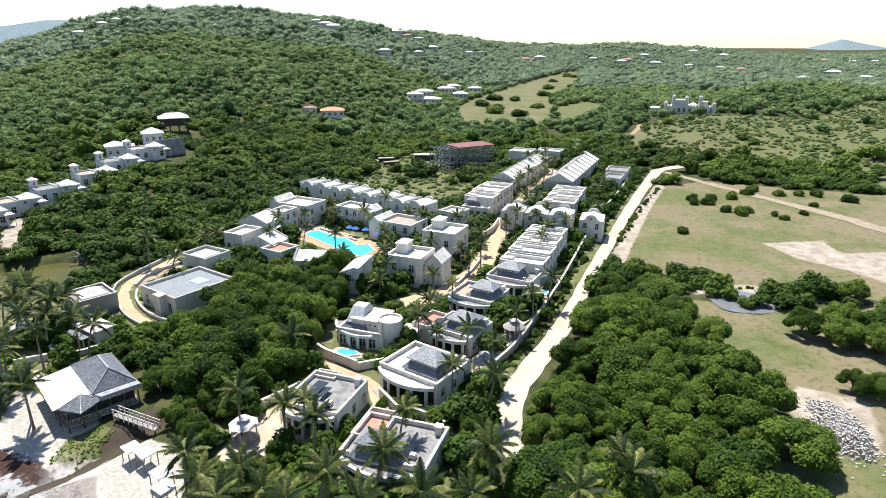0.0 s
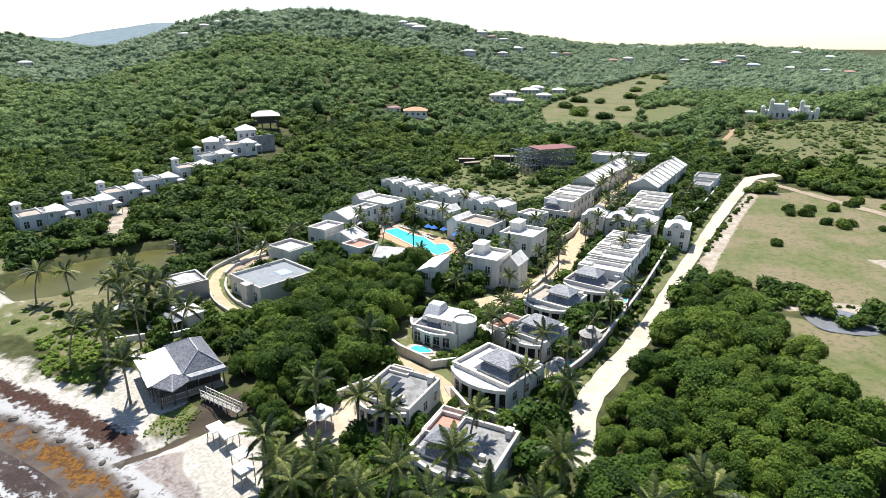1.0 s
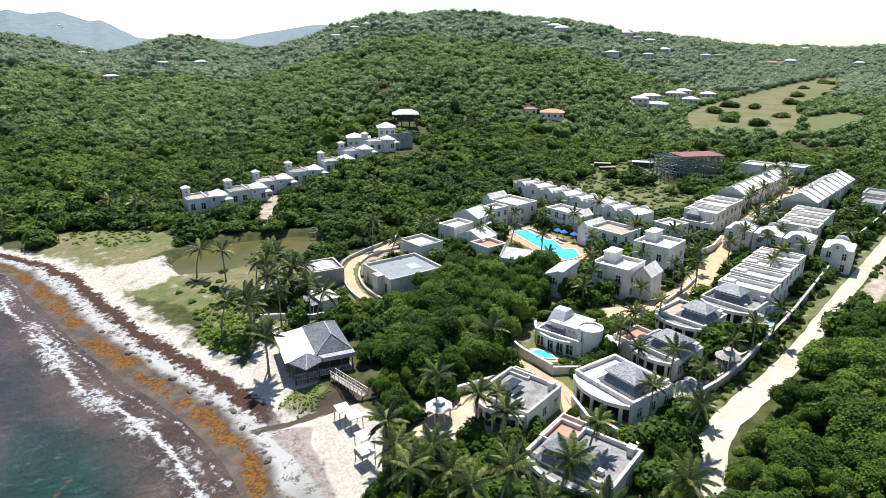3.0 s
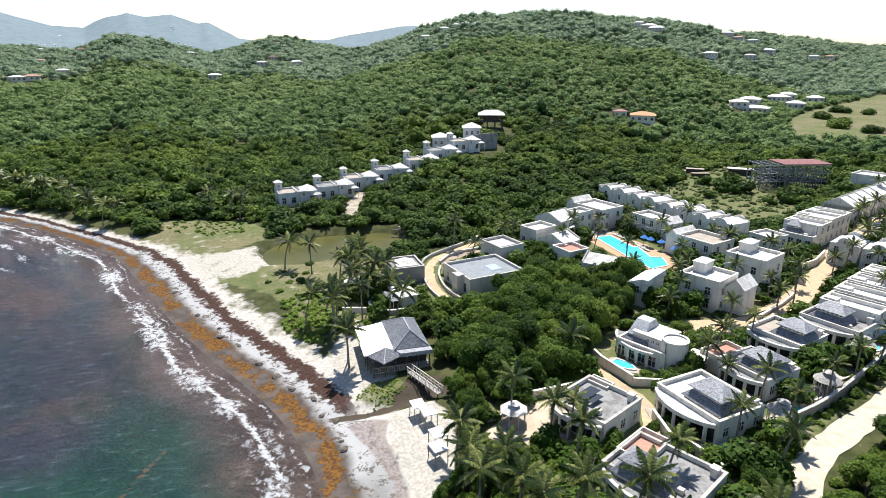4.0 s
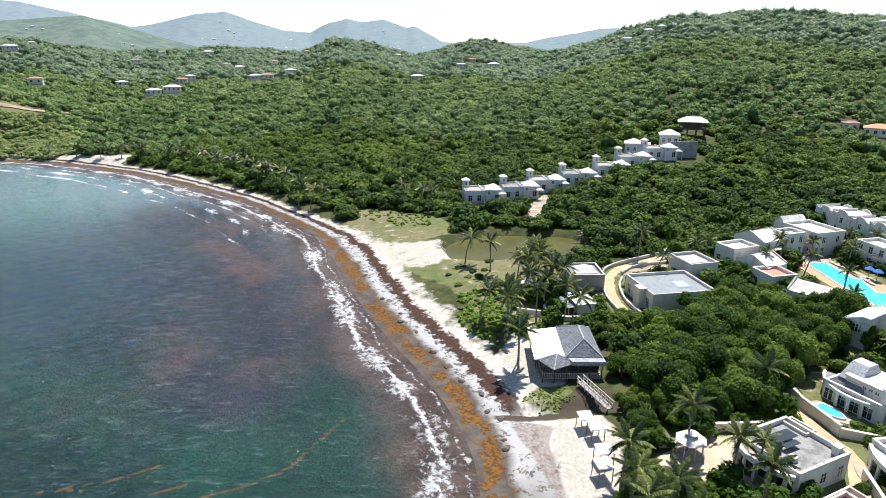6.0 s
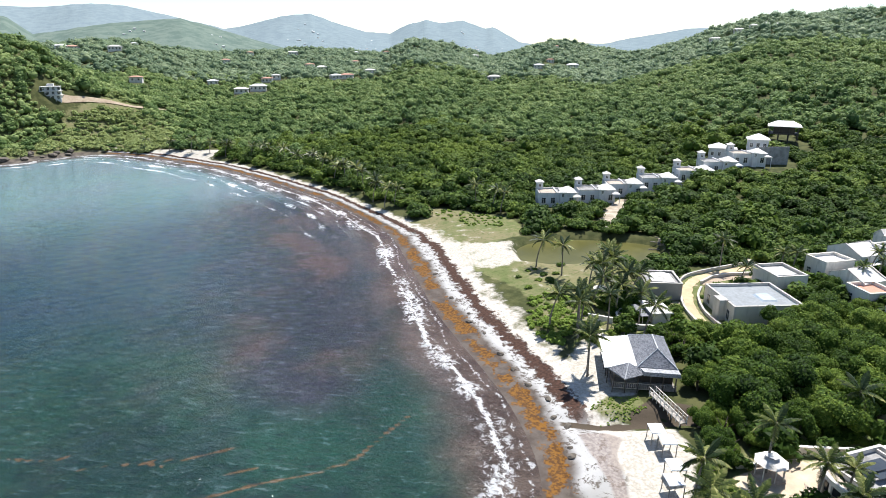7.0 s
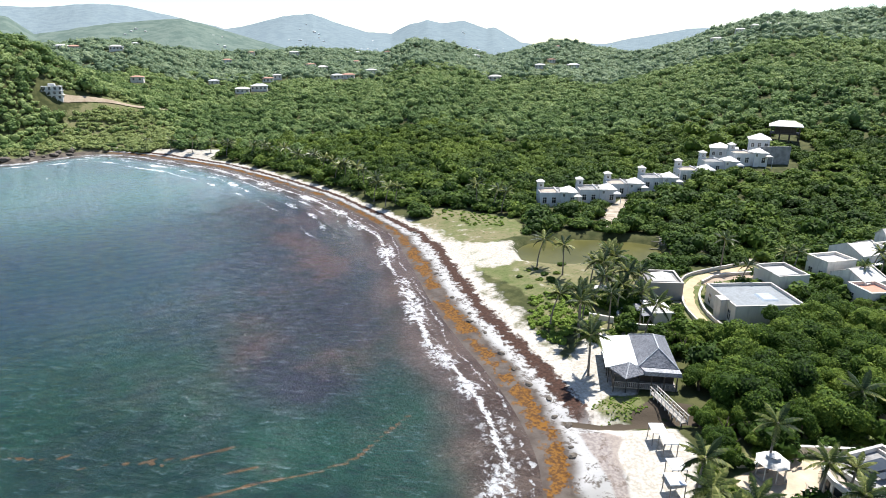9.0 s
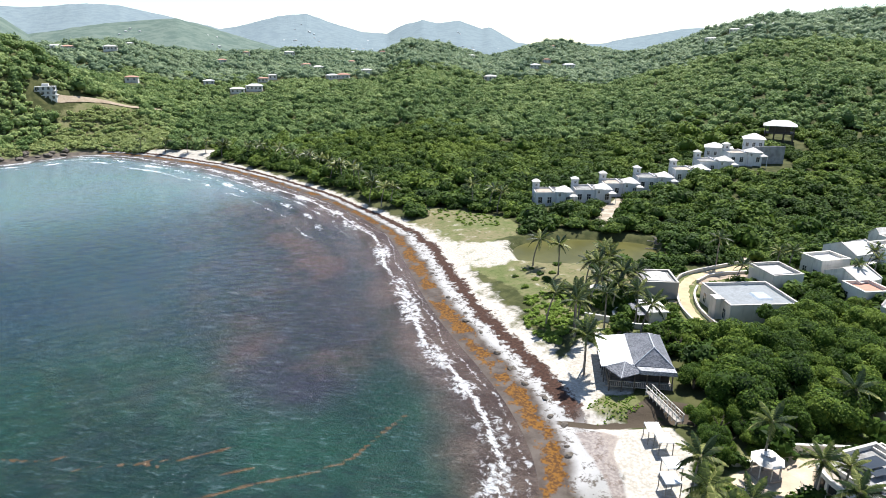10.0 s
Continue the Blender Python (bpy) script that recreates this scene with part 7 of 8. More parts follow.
OPEN = [FIELD, CLEARING, RESORT, GOLF, GREEN_TWO, OPEN_FLAT, FAR_SAND, [(-60, 84), (-58, 70), (-48, 60), (-36, 64), (-40, 80), (-46, 86)]]
HILL_ROW = [(-138, 142), (-125, 138), (-103, 214), (-95, 224), (-95, 238), (-116, 242), (-118, 222)]
GROVE = [(-40, 82), (-43, 97), (-41, 116), (-22, 125), (-16, 110), (-22, 97), (-23, 85), (-27, 73), (-34, 70), (-38, 76)]
WOODLAND = [(8.8, 44), (11.2, 60), (12.5, 70), (15.3, 77), (20.3, 86), (25.8, 97), (32.3, 113), (37, 119.5), (43.5, 116), (44.5, 108), (43.8, 96), (45, 86), (46.2, 76), (44.5, 70), (44, 60), (39.5, 55), (38, 63), (34.6, 62), (34, 54), (44, 48), (44, 40), (20, 36)]


def scatter(lo, hi, gap, seed, bearings=(-40, 92)):
    """Places for crowns on the wooded land between two distances."""
    rng = np.random.default_rng(seed)
    n = int(2 * hi / gap)
    i, j = np.meshgrid(np.arange(n), np.arange(n))
    x = (-hi + (i + rng.uniform(0, 1, i.shape)) * gap).ravel()
    y = (-hi + (j + rng.uniform(0, 1, i.shape)) * gap).ravel()
    r, b = np.hypot(x, y), np.degrees(np.arctan2(-x, y))
    jag = (40 * wobble(x, y, 130, 5) + 20 * wobble(x, y, 31, 2)) * (lo > 100 or hi < 700) + rng.uniform(-25, 25, len(r))
    ok = (r + jag * (lo > 100) > lo) & (r + jag * (hi < 700) < hi) & (b > bearings[0]) & (b < bearings[1])
    x, y, r, b = x[ok], y[ok], r[ok], b[ok]
    d = band(x, y)
    ok = d > 19 + 2 * rng.uniform(-1, 1, len(d))
    headland = (b > 77) & (d > 7)
    ok |= headland
    for poly in OPEN + [HILL_ROW, POND]:
        ok &= ~inside(x, y, poly)
    ok &= dist_line(x, y, POND) > np.where(x * 0.6 + y * 0.8 > 42 + 0.5 * (x + 95), 1.2, 3.5)
    ok &= dist_line(x, y, [(-104, 138), (-112, 150), (-118, 166)]) > 3.5
    ok &= dist_line(x, y, [(7, 40), (10, 76), (20, 96), (33, 126), (56, 180), (80, 230), (96, 246)]) > 4
    ok &= dist_line(x, y, [(86, 236), (93, 218), (109, 187), (124, 164), (160, 145)]) > 6
    thin = np.ones(len(x))
    for poly in (SCRUB_LOT, CASTLE_LAWN, HILL_LAWN):
        thin = np.where(inside(x, y, poly), 0.2, thin)
    thin = np.where(inside(x, y, OPEN_SLOPE), np.where(wobble(x, y, 60, 4) > 0.5, 0.35, 0.0), thin)
    thin = np.where(inside(x, y, HEAD_LAWN), 0.1 if gap > 3 else 0.8, thin)
    thin = np.where(dist_line(x, y, [(-396, 46), (-399, 57), (-401, 71), (-401, 82), (-406, 94), (-421, 114)]) < 6, 0.0, thin)
    for hx, hy in HOUSE_SPOTS:
        s = np.clip((x * hx + y * hy) / (hx * hx + hy * hy), 0.985 if math.hypot(hx, hy) < 480 else 0.955, 1.0)
        thin = np.where(np.hypot(x - s * hx, y - s * hy) < 8.5, 0.0, thin)
    thin = np.where((b < -14) & (r < 700), thin * 0.8, thin)
    ok &= rng.uniform(0, 1, len(x)) < thin
    x, y, r, d, b = x[ok], y[ok], r[ok], d[ok], b[ok]
    size = gap * rng.uniform(0.42, 0.92, len(x)) * np.where(rng.uniform(0, 1, len(x)) < 0.16, 1.55 if gap < 5 else 1.2, 1.0) * np.where(inside(x, y, HEAD_LAWN), 0.62, 1.0)
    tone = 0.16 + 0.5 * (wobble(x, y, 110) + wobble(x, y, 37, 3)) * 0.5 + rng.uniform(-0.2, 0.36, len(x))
    # crowns lighten further off, haze put into the tint
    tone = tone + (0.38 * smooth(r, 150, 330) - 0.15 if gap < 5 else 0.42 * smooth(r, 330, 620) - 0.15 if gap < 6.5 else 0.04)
    return np.stack([x, y, size, tone], 1)


rng = random.Random(5)
NEAR = [crown(rng, 7, 52, 0.115, 1) for _ in range(6)]
MID = [crown(rng, 4, 24, 0.14, 1, spread=0.55, lobe_r=(0.4, 0.58)) for _ in range(6)]
FAR = [crown(rng, 1, 18, 0.2, 1, spread=0.4, lobe_r=(0.7, 0.85)) for _ in range(6)]
near_wood = scatter(85, 330, 4.3, 1)
own = inside(near_wood[:, 0], near_wood[:, 1], GROVE) | inside(near_wood[:, 0], near_wood[:, 1], WOODLAND)
woods("woodland_near", "dense green coastal woodland of rounded broad-leaved trees", near_wood[~own], NEAR, LEAF_NEAR, 1)
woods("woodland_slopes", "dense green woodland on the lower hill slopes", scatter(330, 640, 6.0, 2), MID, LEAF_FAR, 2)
woods("woodland_far", "far green woodland covering the hills", scatter(640, 1280, 7.0, 3), FAR, LEAF_HAZED, 3)


woods("woodland_ridge", "distant green trees on the low ridge", scatter(1280, 1560, 8.5, 4, (-40, 4)), FAR, LEAF_HAZED, 4)
head = scatter(255, 460, 2.4, 6, (75, 92))
head[:, 2] *= 1.05
head[:, 3] += 0.3


def broad_tree_mesh(seed, lobes=17, leaves=340):
    tv, tt, ta = crown(random.Random(seed), lobes, leaves, 0.043, 2, flat=0.75, spread=0.7, lobe_r=(0.24, 0.4))
    return array_mesh("crown", tv, tt, LEAF, {"tint": ta * 0.9 + 0.1})


TREE_CROWNS = [broad_tree_mesh(s) for s in range(20, 27)]


def trunk_shape(h, r, seed):
    q = random.Random(seed)
    s = Shape()
    bend = [(0, 0, -0.3), (q.uniform(-.2, .2), q.uniform(-.2, .2), h * 0.5), (q.uniform(-.3, .3), q.uniform(-.3, .3), h)]
    s.tube(bend[0], bend[1], r, r * 0.75), s.tube(bend[1], bend[2], r * 0.75, r * 0.45)
    for i in range(4):
        w = i * 1.6 + q.uniform(-.4, .4)
        s.tube(bend[1], (bend[1][0] + 1.1 * math.cos(w), bend[1][1] + 1.1 * math.sin(w), h * 1.05), r * 0.4, r * 0.15, 6)
    return s


TREE_TRUNKS = [trunk_shape(2.4, 0.2, s).mesh("trunk", BARK) for s in range(3)]


def broad_tree(x, y, radius, tall, label, group, seed):
    q = random.Random(seed)
    ob = thing("broadleaf_tree", label, "tree", pose(x, y, at_height(x, y), 0, 0, q.uniform(0, 360)), group)
    part("trunk", TREE_TRUNKS[seed % 3], None, ob)
    part("crown", TREE_CROWNS[seed % len(TREE_CROWNS)], None, ob, at=Matrix.Translation((0, 0, tall * 0.14)) @ Matrix.Diagonal((radius, radius, tall * q.uniform(0.7, 0.8), 1)))
    return ob


def plant_grove(poly, gap, radius, tall, label, group, seed):
    q = random.Random(seed)
    xs, ys = [p[0] for p in poly], [p[1] for p in poly]
    k, y = 0, min(ys)
    while y < max(ys):
        x = min(xs) + (gap / 2 if k % 2 else 0)
        while x < max(xs):
            px, py = x + q.uniform(-.35, .35) * gap, y + q.uniform(-.35, .35) * gap
            if inside(np.array([px]), np.array([py]), poly)[0] and math.hypot(px + 25.2, py - 66.4) > 4.2:
                size = q.choice((0.7, 0.9, 1.0, 1.1, 1.4))
                broad_tree(px, py, radius * size * q.uniform(0.9, 1.1), tall * (0.4 + 0.6 * size) * q.uniform(0.85, 1.1), label, group, q.randrange(10 ** 6))
            x += gap
        y += gap * 0.87
        k += 1


plant_grove(GROVE, 4.2, 2.9, 5.6, "dense dark-green broad-leaved tree in the grove", "trees of the grove", 31)
plant_grove(WOODLAND, 4.6, 3.1, 5.4, "rounded green broad-leaved tree beside the coral road", "trees beside the road", 32)
for i, (x, y, r) in enumerate([(79.5, 110.5, 3.2), (61.5, 95, 3.4), (66, 92, 3.8), (69.5, 97, 3.6), (74.5, 94.5, 4.0), (58.6, 76.6, 2.4), (61.8, 75.6, 2.4), (71, 88.5, 3.6), (80, 98, 4.2), (77, 89, 4.0)]):
    broad_tree(x, y, r, r * 1.5, "lone round green tree standing on dry grass", "trees on the field", 50 + i)


broad_tree(-44.0, 131.6, 2.3, 4.4, "round dark-green tree beside the gabled house", "garden trees", 91)
GARDENS = ([(-31, 70), (-27.5, 74), (-26.5, 70), (-27.5, 63), (-30, 58)], [(-27, 42), (-26, 54), (-22, 57), (-19, 50), (-12, 44), (-6, 38), (-20, 36)], [(0.5, 50), (1.5, 62), (4.5, 74), (6.5, 62), (6, 42), (-2, 40), (-2, 47)], [(-10, 82), (-7, 86), (-3.5, 88), (-6, 92), (-8, 88)],
           [(-48, 84), (-44, 92), (-50, 96), (-56, 90)], [(-30, 110), (-22, 118), (-20, 126), (-30, 132), (-44, 120), (-42, 112)], [(-4, 98), (-8, 102), (-14, 108), (-18, 104), (-14, 98)], [(-38.6, 73), (-36.4, 69.5), (-33, 66.5), (-30, 63.5), (-27, 67), (-31, 74), (-36, 77)], [(-46, 81.5), (-42, 87), (-37, 81), (-36.5, 76), (-40, 75), (-42.5, 80)])
for i, poly in enumerate(GARDENS):
    plant_grove(poly, 3.0, 1.7, 3.0, "bushy green garden tree between the villas", "garden trees", 60 + i)


# bright creeping vines and sea-grape seedlings on the sand
def ground_cover(poly, n, seed, lo, hi):
    q = np.random.default_rng(seed)
    p = np.array(poly)
    x, y = q.uniform(p[:, 0].min(), p[:, 0].max(), n), q.uniform(p[:, 1].min(), p[:, 1].max(), n)
    ok = inside(x, y, poly) & (wobble(x, y, 7, seed) + wobble(x, y, 3, seed) > -0.35)
    return np.stack([x, y, q.uniform(lo, hi, n), q.uniform(0.3, 0.75, n)], 1)[ok]


LOW = [crown(random.Random(120 + i), 3, 26, 0.2, 1, flat=0.35, spread=0.6, lobe_r=(0.4, 0.55)) for i in range(4)]
vines = np.concatenate([ground_cover([(-81, 84), (-77, 91), (-70, 90), (-64, 81), (-62.5, 74.5), (-66, 73), (-72.5, 75.5)], 520, 1, 0.4, 1.0), ground_cover([(-48.8, 63.2), (-48.6, 67), (-45.4, 69.8), (-42.8, 68.4), (-43.4, 65), (-45.4, 61.6)], 420, 2, 0.1, 0.22),
                        ground_cover([(-150, 113), (-142, 106), (-128, 108), (-120, 114), (-128, 122)], 200, 3, 0.3, 0.8)])
lawn = inside(head[:, 0], head[:, 1], HEAD_LAWN)
woods("headland_trees", "wind-shaped green trees on the headland", head[~lawn], FAR, LEAF_FAR, 6)
head[:, 2] *= 2.0
woods("headland_scrub", "low wind-shaped green scrub on the headland slope", head[lawn], LOW, LEAF_SLOPE, 7)
woods("beach_vines", "low bright-green creeping vines on the sand", vines, LOW, VINE, 12)

slope = np.random.default_rng(44)
tufts = np.stack([slope.uniform(88, 345, 6000), slope.uniform(230, 440, 6000), slope.uniform(0.5, 1.7, 6000), slope.uniform(0.1, 0.65, 6000)], 1)
tufts = tufts[inside(tufts[:, 0], tufts[:, 1], OPEN_SLOPE) & (wobble(tufts[:, 0], tufts[:, 1], 45, 6) > -0.5)]
lot = np.stack([slope.uniform(-42, 16, 900), slope.uniform(170, 290, 900), slope.uniform(0.4, 1.5, 900), slope.uniform(0.0, 0.6, 900)], 1)
tufts = np.concatenate([tufts, lot[inside(lot[:, 0], lot[:, 1], SCRUB_LOT)]])
woods("slope_scrub", "low scattered green scrub on the open grassy slope", tufts, LOW, LEAF_SLOPE, 13)
# ---- palms ----
def frond_mesh(seed, length=2.6, drop=1.0):
    """A feather leaf: an arching stalk with leaflets on both sides."""
    q = random.Random(seed)
    s = Shape()
    n = 11
    spine = [(0.0, length * t, 0.55 * length * (t * 0.75 - t * t * drop)) for t in [i / n for i in range(n + 1)]]
    for i in range(n):
        a, b = spine[i], spine[i + 1]
        w0, w1 = 0.035 * (1 - i / n) + 0.008, 0.035 * (1 - (i + 1) / n) + 0.008
        s.face((-w0, a[1], a[2]), (w0, a[1], a[2]), (w1, b[1], b[2]), (-w1, b[1], b[2]))
        if i < 1:
            continue
        for k in (0.0, 0.5):
            y, z = a[1] + (b[1] - a[1]) * k, a[2] + (b[2] - a[2]) * k
            t = (i + k) / n
            reach = 0.5 * math.sin(math.pi * (0.12 + 0.84 * t)) * length / 2.6 * q.uniform(0.85, 1.1)
            for side in (-1, 1):
                hang = -reach * q.uniform(0.35, 0.6)
                s.face((0, y, z), (0, y + 0.16, z), (side * reach * 0.85, y + reach * 0.55 + 0.04, z + hang), (side * reach * 0.8, y + reach * 0.5 - 0.03, z + hang))
    return s.mesh("frond", FROND)


FRONDS = [frond_mesh(i, 2.9, d) for i, d in enumerate((0.75, 0.95, 1.15, 1.4))]


def palm_trunk(h, lean, seed):
    q = random.Random(seed)
    s = Shape()
    n, w = 7, q.uniform(0, 6.28)
    at = lambda t: (lean * t * t * math.cos(w), lean * t * t * math.sin(w), h * t)
    for i in range(n):
        t0, t1 = i / n, (i + 1) / n
        a, b = at(t0), at(t1)
        if i == 0:
            a = (a[0], a[1], -0.4)
        s.tube(a, b, 0.17 - 0.06 * t0 + (0.08 if i == 0 else 0), 0.165 - 0.06 * t1, 7)
    return s.mesh("trunk", TRUNK), at(1.0)


PALM_TRUNKS = [palm_trunk(h, l, i) for i, (h, l) in enumerate([(7.2, 0.9), (6.4, 1.4), (8.0, 0.6), (5.6, 1.0), (4.2, 0.5)])]


def palm(x, y, kind, size, label, group, seed):
    q = random.Random(seed)
    mesh, top = PALM_TRUNKS[kind]
    ob = thing("palm_tree", label, "palm", pose(x - top[0] * 0.5, y - top[1] * 0.5, at_height(x, y)), group)
    part("trunk", mesh, None, ob)
    n = q.randint(15, 19)
    for i in range(n):
        level = i / n
        turn = i * 137.5 + q.uniform(-14, 14)
        up = 62 - 95 * level + q.uniform(-8, 8)
        f = FRONDS[min(3, int(level * 4))]
        m = Matrix.Translation(top) @ pose(0, 0, 0, 0, 0, turn) @ pose(0, 0, 0, up * 0.75) @ Matrix.Diagonal((size, size, size, 1))
        part("frond", f, None, ob, at=m)
    heart = Shape().tube((top[0], top[1], top[2] - 0.35), (top[0], top[1], top[2] + 0.2), 0.2, 0.1, 7)
    part("heart", heart, TRUNK, ob)


COCO = "tall coconut palm with a slender grey trunk and drooping fronds"
PALMS_NEAR = [(-53.9, 69), (-54.6, 85.6), (-64.7, 90.8), (-76, 101.9), (-65.6, 96.9), (-28.4, 56.3), (-25.3, 52.2), (-25.4, 66.1), (-18.1, 50), (-19.5, 64.9), (-17.4, 66.4), (-14.9, 60.8), (-12.4, 51.3), (-6.8, 54.6), (-4.9, 62.5),
              (1.3, 74.5), (3.7, 83.7), (7, 79.1), (6.4, 70.3), (5.2, 56.4), (-4, 90.7), (-2.8, 95.7), (19.3, 55), (19.6, 52.2), (12.7, 48.4), (2.8, 48.9), (-2.6, 48.1), (-22.9, 83.7), (12.1, 92), (-21.5, 53.5), (-22, 48.5), (-15.5, 47.5), (-8, 47)]
PALMS_RESORT = [(-54.8, 116.8), (-53.3, 137), (-56.5, 138.6), (-21.1, 157.6), (-18.7, 153.8), (-37.3, 159.3), (-39.9, 145.2), (-32.6, 171.2), (-16.7, 169.7), (-12.1, 134.7), (-5.7, 150.8), (-4.6, 153.1), (8.9, 137.3), (5.6, 124.2), (16.2, 150.4),
                (-29.4, 159.3), (-22.2, 128.4), (-12.2, 110.2), (-11.4, 115.7), (-1.9, 113.3), (3.2, 148.5), (1.7, 104.8), (-13, 129), (-26, 141), (8.4, 128.4)]
PALMS_LANE = [(23.5, 172.6), (26.1, 175.6), (36.3, 216), (34.7, 206.2), (40.3, 221.7), (29, 206), (25, 196.1), (41.5, 228), (31.8, 227.9), (36.7, 239.4), (41.2, 246.9), (23.1, 165.3), (26.7, 169.1), (28.5, 184.7), (38.2, 233.4), (22.6, 182.7)]
PALMS_BEACH = [(-69.1, 78.1), (-65.8, 82.3), (-62.8, 77.3), (-73.4, 100.3), (-65.9, 94.7), (-78.8, 105.4), (-58.2, 88.1), (-55.2, 70.6), (-84.6, 97.7), (-91.9, 98.5), (-143.7, 124.1), (-136.8, 126.1), (-132.4, 125.4), (-65.4, 128.8),
               (-69, 98), (-68.7, 89.9), (-65.5, 80.3), (-61, 83), (-72, 95), (-76, 97)]
PALMS_BAY = [(-201, 117.7), (-202.5, 114.8), (-170, 111.5), (-162, 110.8), (-160.8, 113.5), (-220.4, 119), (-230, 120), (-240.6, 117), (-259, 112), (-286.9, 104), (-308.2, 95), (-289, 106), (-320, 88), (-186, 116.4), (-217.6, 121), (-271, 110),
             (-249.8, 116), (-178, 116), (-194, 119), (-210, 121), (-235, 121), (-264, 113), (-300, 101), (-334, 80)]
PALMS_MORE = [(-44, 158), (-41, 138), (-31, 164), (-27, 170), (-19, 174), (-9, 156), (-1, 146), (-14, 139), (-3, 128), (4, 130), (-42, 148), (-33, 140), (7, 146), (19, 154), (24, 152), (31, 148), (22, 132), (25, 140), (28, 160), (46, 182), (52, 194), (44, 168), (16, 100), (20, 106), (-1, 88)]
q = random.Random(3)
for group, spots, kinds, size in (("palms among the villas", PALMS_NEAR, (0, 1, 3), 1.0), ("palms round the pool", PALMS_RESORT, (1, 3, 4), 0.74), ("palms between the houses", PALMS_MORE, (1, 3, 4), 0.7), ("palms of the lane", PALMS_LANE, (0, 2, 1), 0.8), ("palms behind the beach", PALMS_BEACH, (0, 1, 3), 1.0),
                                  ("palms round the bay", PALMS_BAY, (0, 1, 3), 1.05)):
    for i, (x, y) in enumerate(spots):
        if group == "palms round the bay":
            y -= 8.0
        trim = 0.78 if group == "palms among the villas" and y > 58 and x > -20 else 1.0
        palm(x, y, q.choice(kinds), trim * size * q.uniform(0.88, 1.15), COCO, group, q.randrange(10 ** 6))

# ---- garden shrubs and hedges ----
BUSHES = [array_mesh("bush", *(lambda c: (c[0], c[1], LEAF, {"tint": c[2] * 0.9 + 0.15}))(crown(random.Random(70 + i), 7, 150, 0.08, 1, flat=0.7, spread=0.5, lobe_r=(0.36, 0.52)))) for i in range(5)]


KINDS = {"roadside bushes": "roadside_bush", "bushes on the field": "field_bush", "shrubs behind the beach": "sea_grape_shrub", "hedge plants": "hedge_plant", "ditch scrub": "ditch_bush", "golf course trees": "golf_tree"}


def bush(x, y, r, tall, label, group, seed, z=None):
    ob = new(KINDS.get(group, "garden_shrub"), BUSHES[seed % 5])
    ob.matrix_basis = pose(x, y, (at_height(x, y) if z is None else z) - 0.25 * tall, 0, 0, seed * 77 % 360) @ Matrix.Diagonal((r, r, tall, 1))
    return tagged(ob, label, "shrub", group)


SOLID = ("wall", "wing", "tower", "terrace_roof", "terrace_wall", "main_roof", "lean_to_roof", "roof", "water")
BOXES = []
for o in scene.objects:
    if o.parent and o.parent.get("category") in ("house", "villa", "building", "pavilion", "kiosk", "pool") and o.name.split(".")[0] in SOLID:
        b = o.bound_box
        BOXES.append((o.parent.matrix_basis.inverted(), b[0][0], b[0][1], b[6][0], b[6][1]))


def free_spot(x, y, gap, r=0.0):
    """True away from lanes and houses."""
    for m, x0, y0, x1, y1 in BOXES:
        p = m @ Vector((x, y, Z0))
        if x0 - gap < p.x < x1 + gap and y0 - gap < p.y < y1 + gap:
            return False
    a, b = np.array([x]), np.array([y])
    lanes = ([(-18, 96), (-9, 106.6), (1, 114), (8.5, 130), (13.5, 147), (17, 167), (26, 192), (44, 240)], [(-62, 138), (-64.8, 122), (-61, 108.5), (-54, 101), (-49, 97)], [(-22, 92), (-11, 79.5), (-8.5, 69)], [(7, 40), (10, 76), (20, 96), (33, 126.4), (56.6, 180), (80, 230)])
    if min(dist_line(a, b, l)[0] for l in lanes) < 2.7 + gap * 0.4 + r * 0.6:
        return False
    return not (inside(a, b, DECK_POLY)[0] or inside(a, b, KIOSK_COURT)[0] or inside(a, b, YARD)[0])


q = random.Random(41)
made, rest = 0, []
for k in range(9000):
    x, y = q.uniform(-75, 80), q.uniform(46, 262)
    r, big = q.uniform(0.7, 1.7), 1.25 if q.random() < 0.68 else 2.2
    if inside(np.array([x]), np.array([y]), RESORT)[0] and free_spot(x, y, 0.5 + 0.3 * (big > 2), r * big - 1.2):
        if y < 112 and made < 170:
            bush(x, y, r, r * q.uniform(0.7, 1.2), "leafy green shrub in the resort gardens", "garden shrubs", q.randrange(1000))
            made += 1
        else:
            rest.append((x, y, r * big, q.uniform(0.05, 0.5)))
woods("garden_greenery", "dense green shrubs filling the resort gardens", np.array(rest), [crown(random.Random(90 + i), 4, 52, 0.115, 1, flat=0.7, spread=0.5, lobe_r=(0.4, 0.55)) for i in range(5)], LEAF, 9)
for line, n in (([(8.6, 84), (13.4, 90), (19.4, 103), (26.6, 119.8), (38, 149), (49, 175), (60, 199)], 56), ([(45, 148), (58, 176), (74, 208)], 26), ([(11.2, 62), (12.8, 72), (15, 77), (20, 86), (26, 98), (32, 112)], 34)):
    pts = curve(line, 12)
    for i in range(n):
        px, py = pts[int(i / n * (len(pts) - 1))]
        r = q.uniform(0.5, 1.1)
        bush(px + q.uniform(-0.8, 0.8), py + q.uniform(-0.8, 0.8), r, r * q.uniform(0.8, 1.3), "small scrubby bush along the road", "roadside bushes", q.randrange(1000))
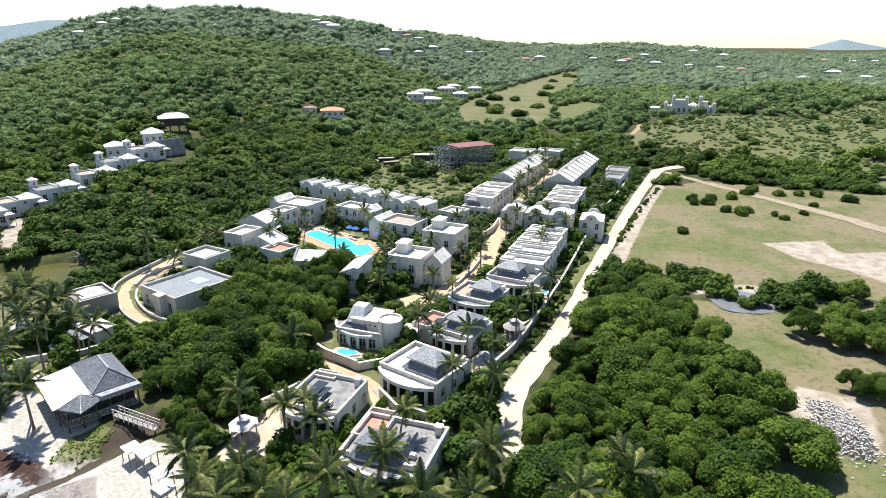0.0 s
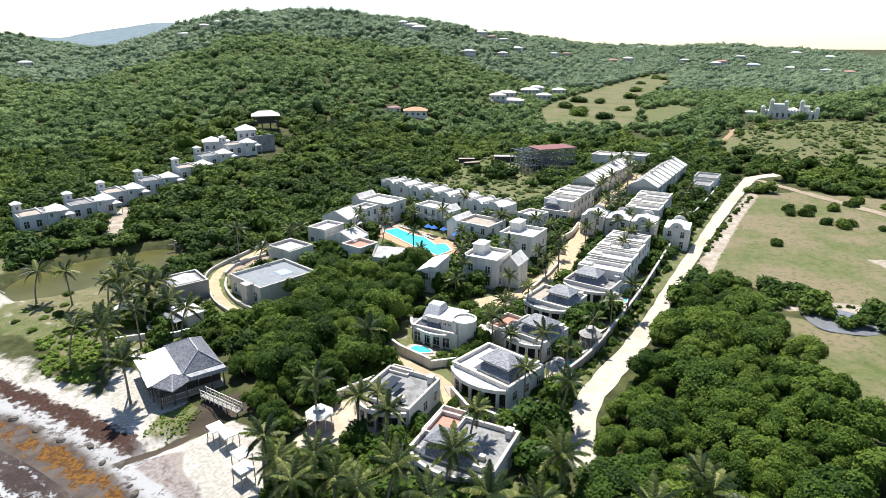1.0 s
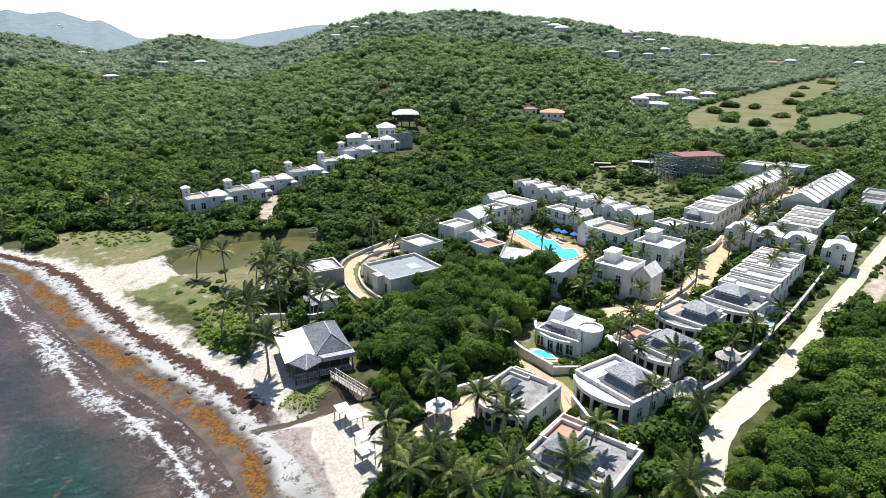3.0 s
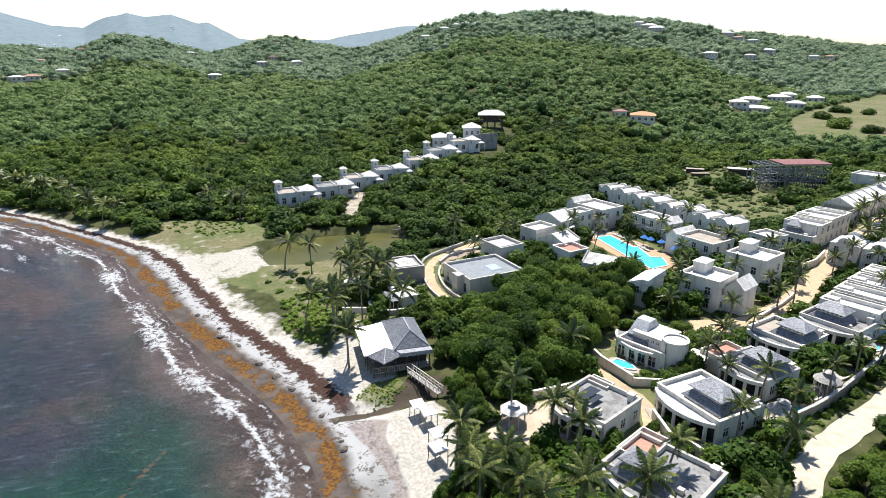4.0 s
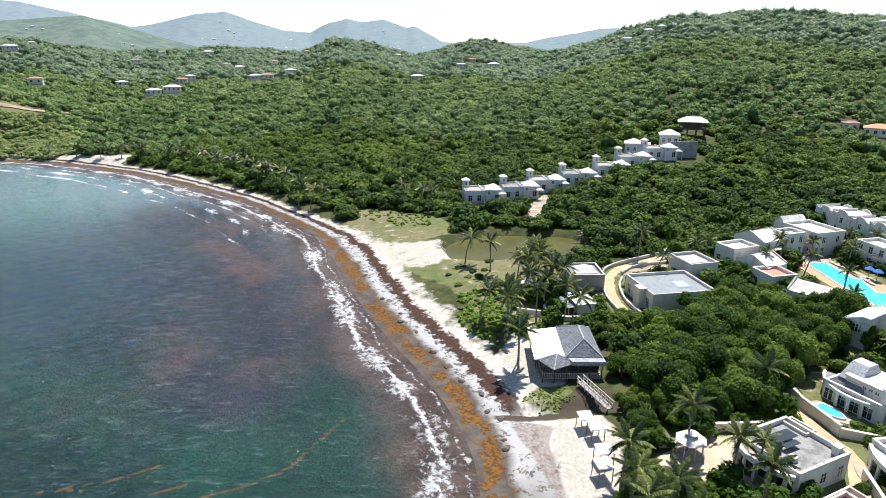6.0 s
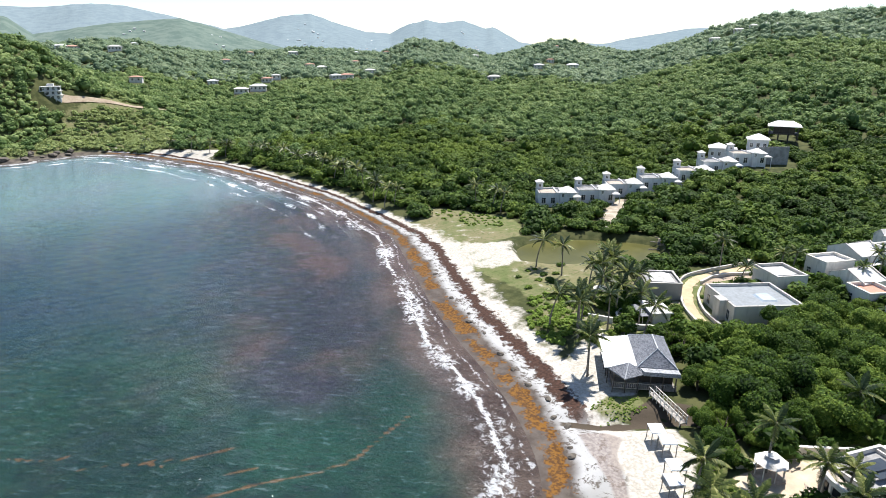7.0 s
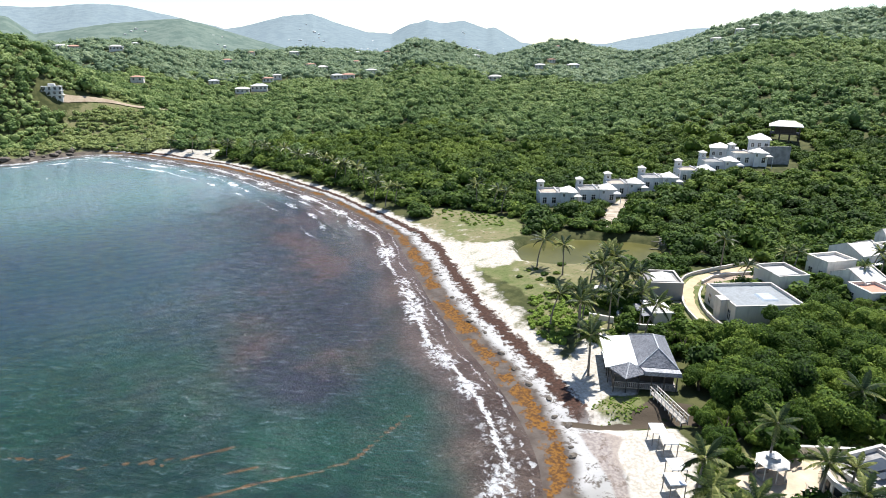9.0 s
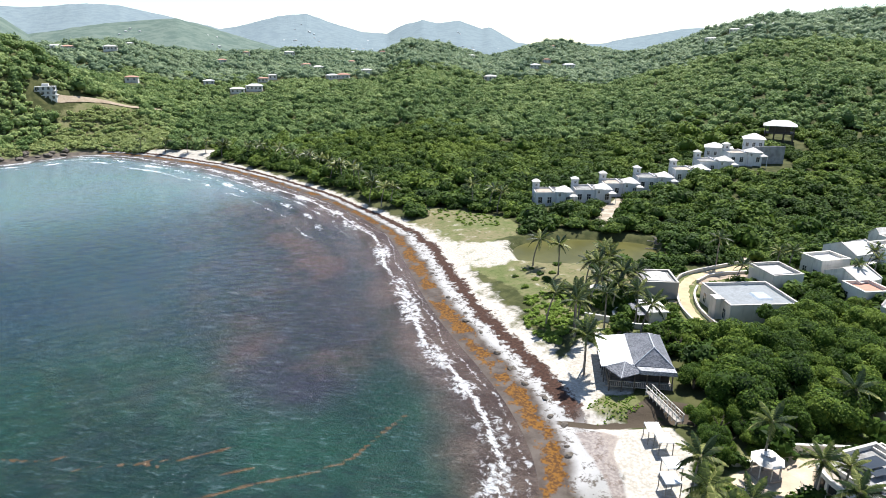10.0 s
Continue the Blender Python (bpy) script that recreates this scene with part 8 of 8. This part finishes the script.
for i, (x, y, r) in enumerate([(63.3, 155.3, 2.0), (54.4, 122.5, 1.7), (78, 186, 2.2), (82.5, 186, 2.6), (80, 191, 2.4), (86, 192, 2.2), (92.5, 193, 2.6), (87, 174, 2.8), (90, 176, 2.2), (84.5, 177, 2.2), (97, 168, 1.7), (96, 172, 1.5), (105.2, 173, 1.6), (110.5, 197, 2.4), (117, 197, 2.0), (114, 183, 1.6), (122, 196, 2.6), (128, 188, 2.8), (101, 199, 2.6), (105, 204, 2.4)]):
    bush(x, y, r, r * 1.15, "rounded green bush on the dry field", "bushes on the field", 500 + i)
for i in range(75):                                   # sea-grape and low scrub behind the sand
    x, y = q.uniform(-92, -50), q.uniform(72, 112)
    if inside(np.array([x]), np.array([y]), BEACH_GREEN)[0] or (shore(np.array([x]), np.array([y]))[0] > 20 and free_spot(x, y, 0.8) and not inside(np.array([x]), np.array([y]), POND)[0]):
        r = q.uniform(0.7, 1.6)
        bush(x, y, r, r * 0.7, "low green sea-grape shrub behind the sand", "shrubs behind the beach", q.randrange(1000))
for line, n in (([(-12.5, 84.4), (-9.0, 85.6), (-5.5, 87.4)], 12), ([(-9.6, 70.8), (-7.8, 74.5), (-6.6, 77.0)], 11), ([(-27.0, 71.0), (-22.5, 76.0)], 8)):
    for i in range(n):
        px, py = curve(line, 12)[int(i / n * (len(curve(line, 12)) - 1))]
        bush(px + q.uniform(-0.2, 0.2), py + q.uniform(-0.2, 0.2), 0.85, 1.3, "dense clipped dark-green hedge plant", "hedge plants", q.randrange(1000))
for i in range(14):
    bush(61 + i * 1.2 + q.uniform(-0.6, 0.6), 116.2 - i * 0.22 + q.uniform(-0.5, 0.5), q.uniform(0.4, 0.9), q.uniform(0.5, 0.9), "low dark scrub along the ditch", "ditch scrub", q.randrange(1000))
for i in range(40):
    a, r = radians(q.uniform(-13.5, -3)), q.uniform(410, 900)
    x, y = -r * math.sin(a), r * math.cos(a)
    if inside(np.array([x]), np.array([y]), GOLF)[0]:
        k = q.uniform(4, 7)
        bush(x, y, k * 1.3, k, "dark green tree standing on the golf course", "golf course trees", q.randrange(1000))
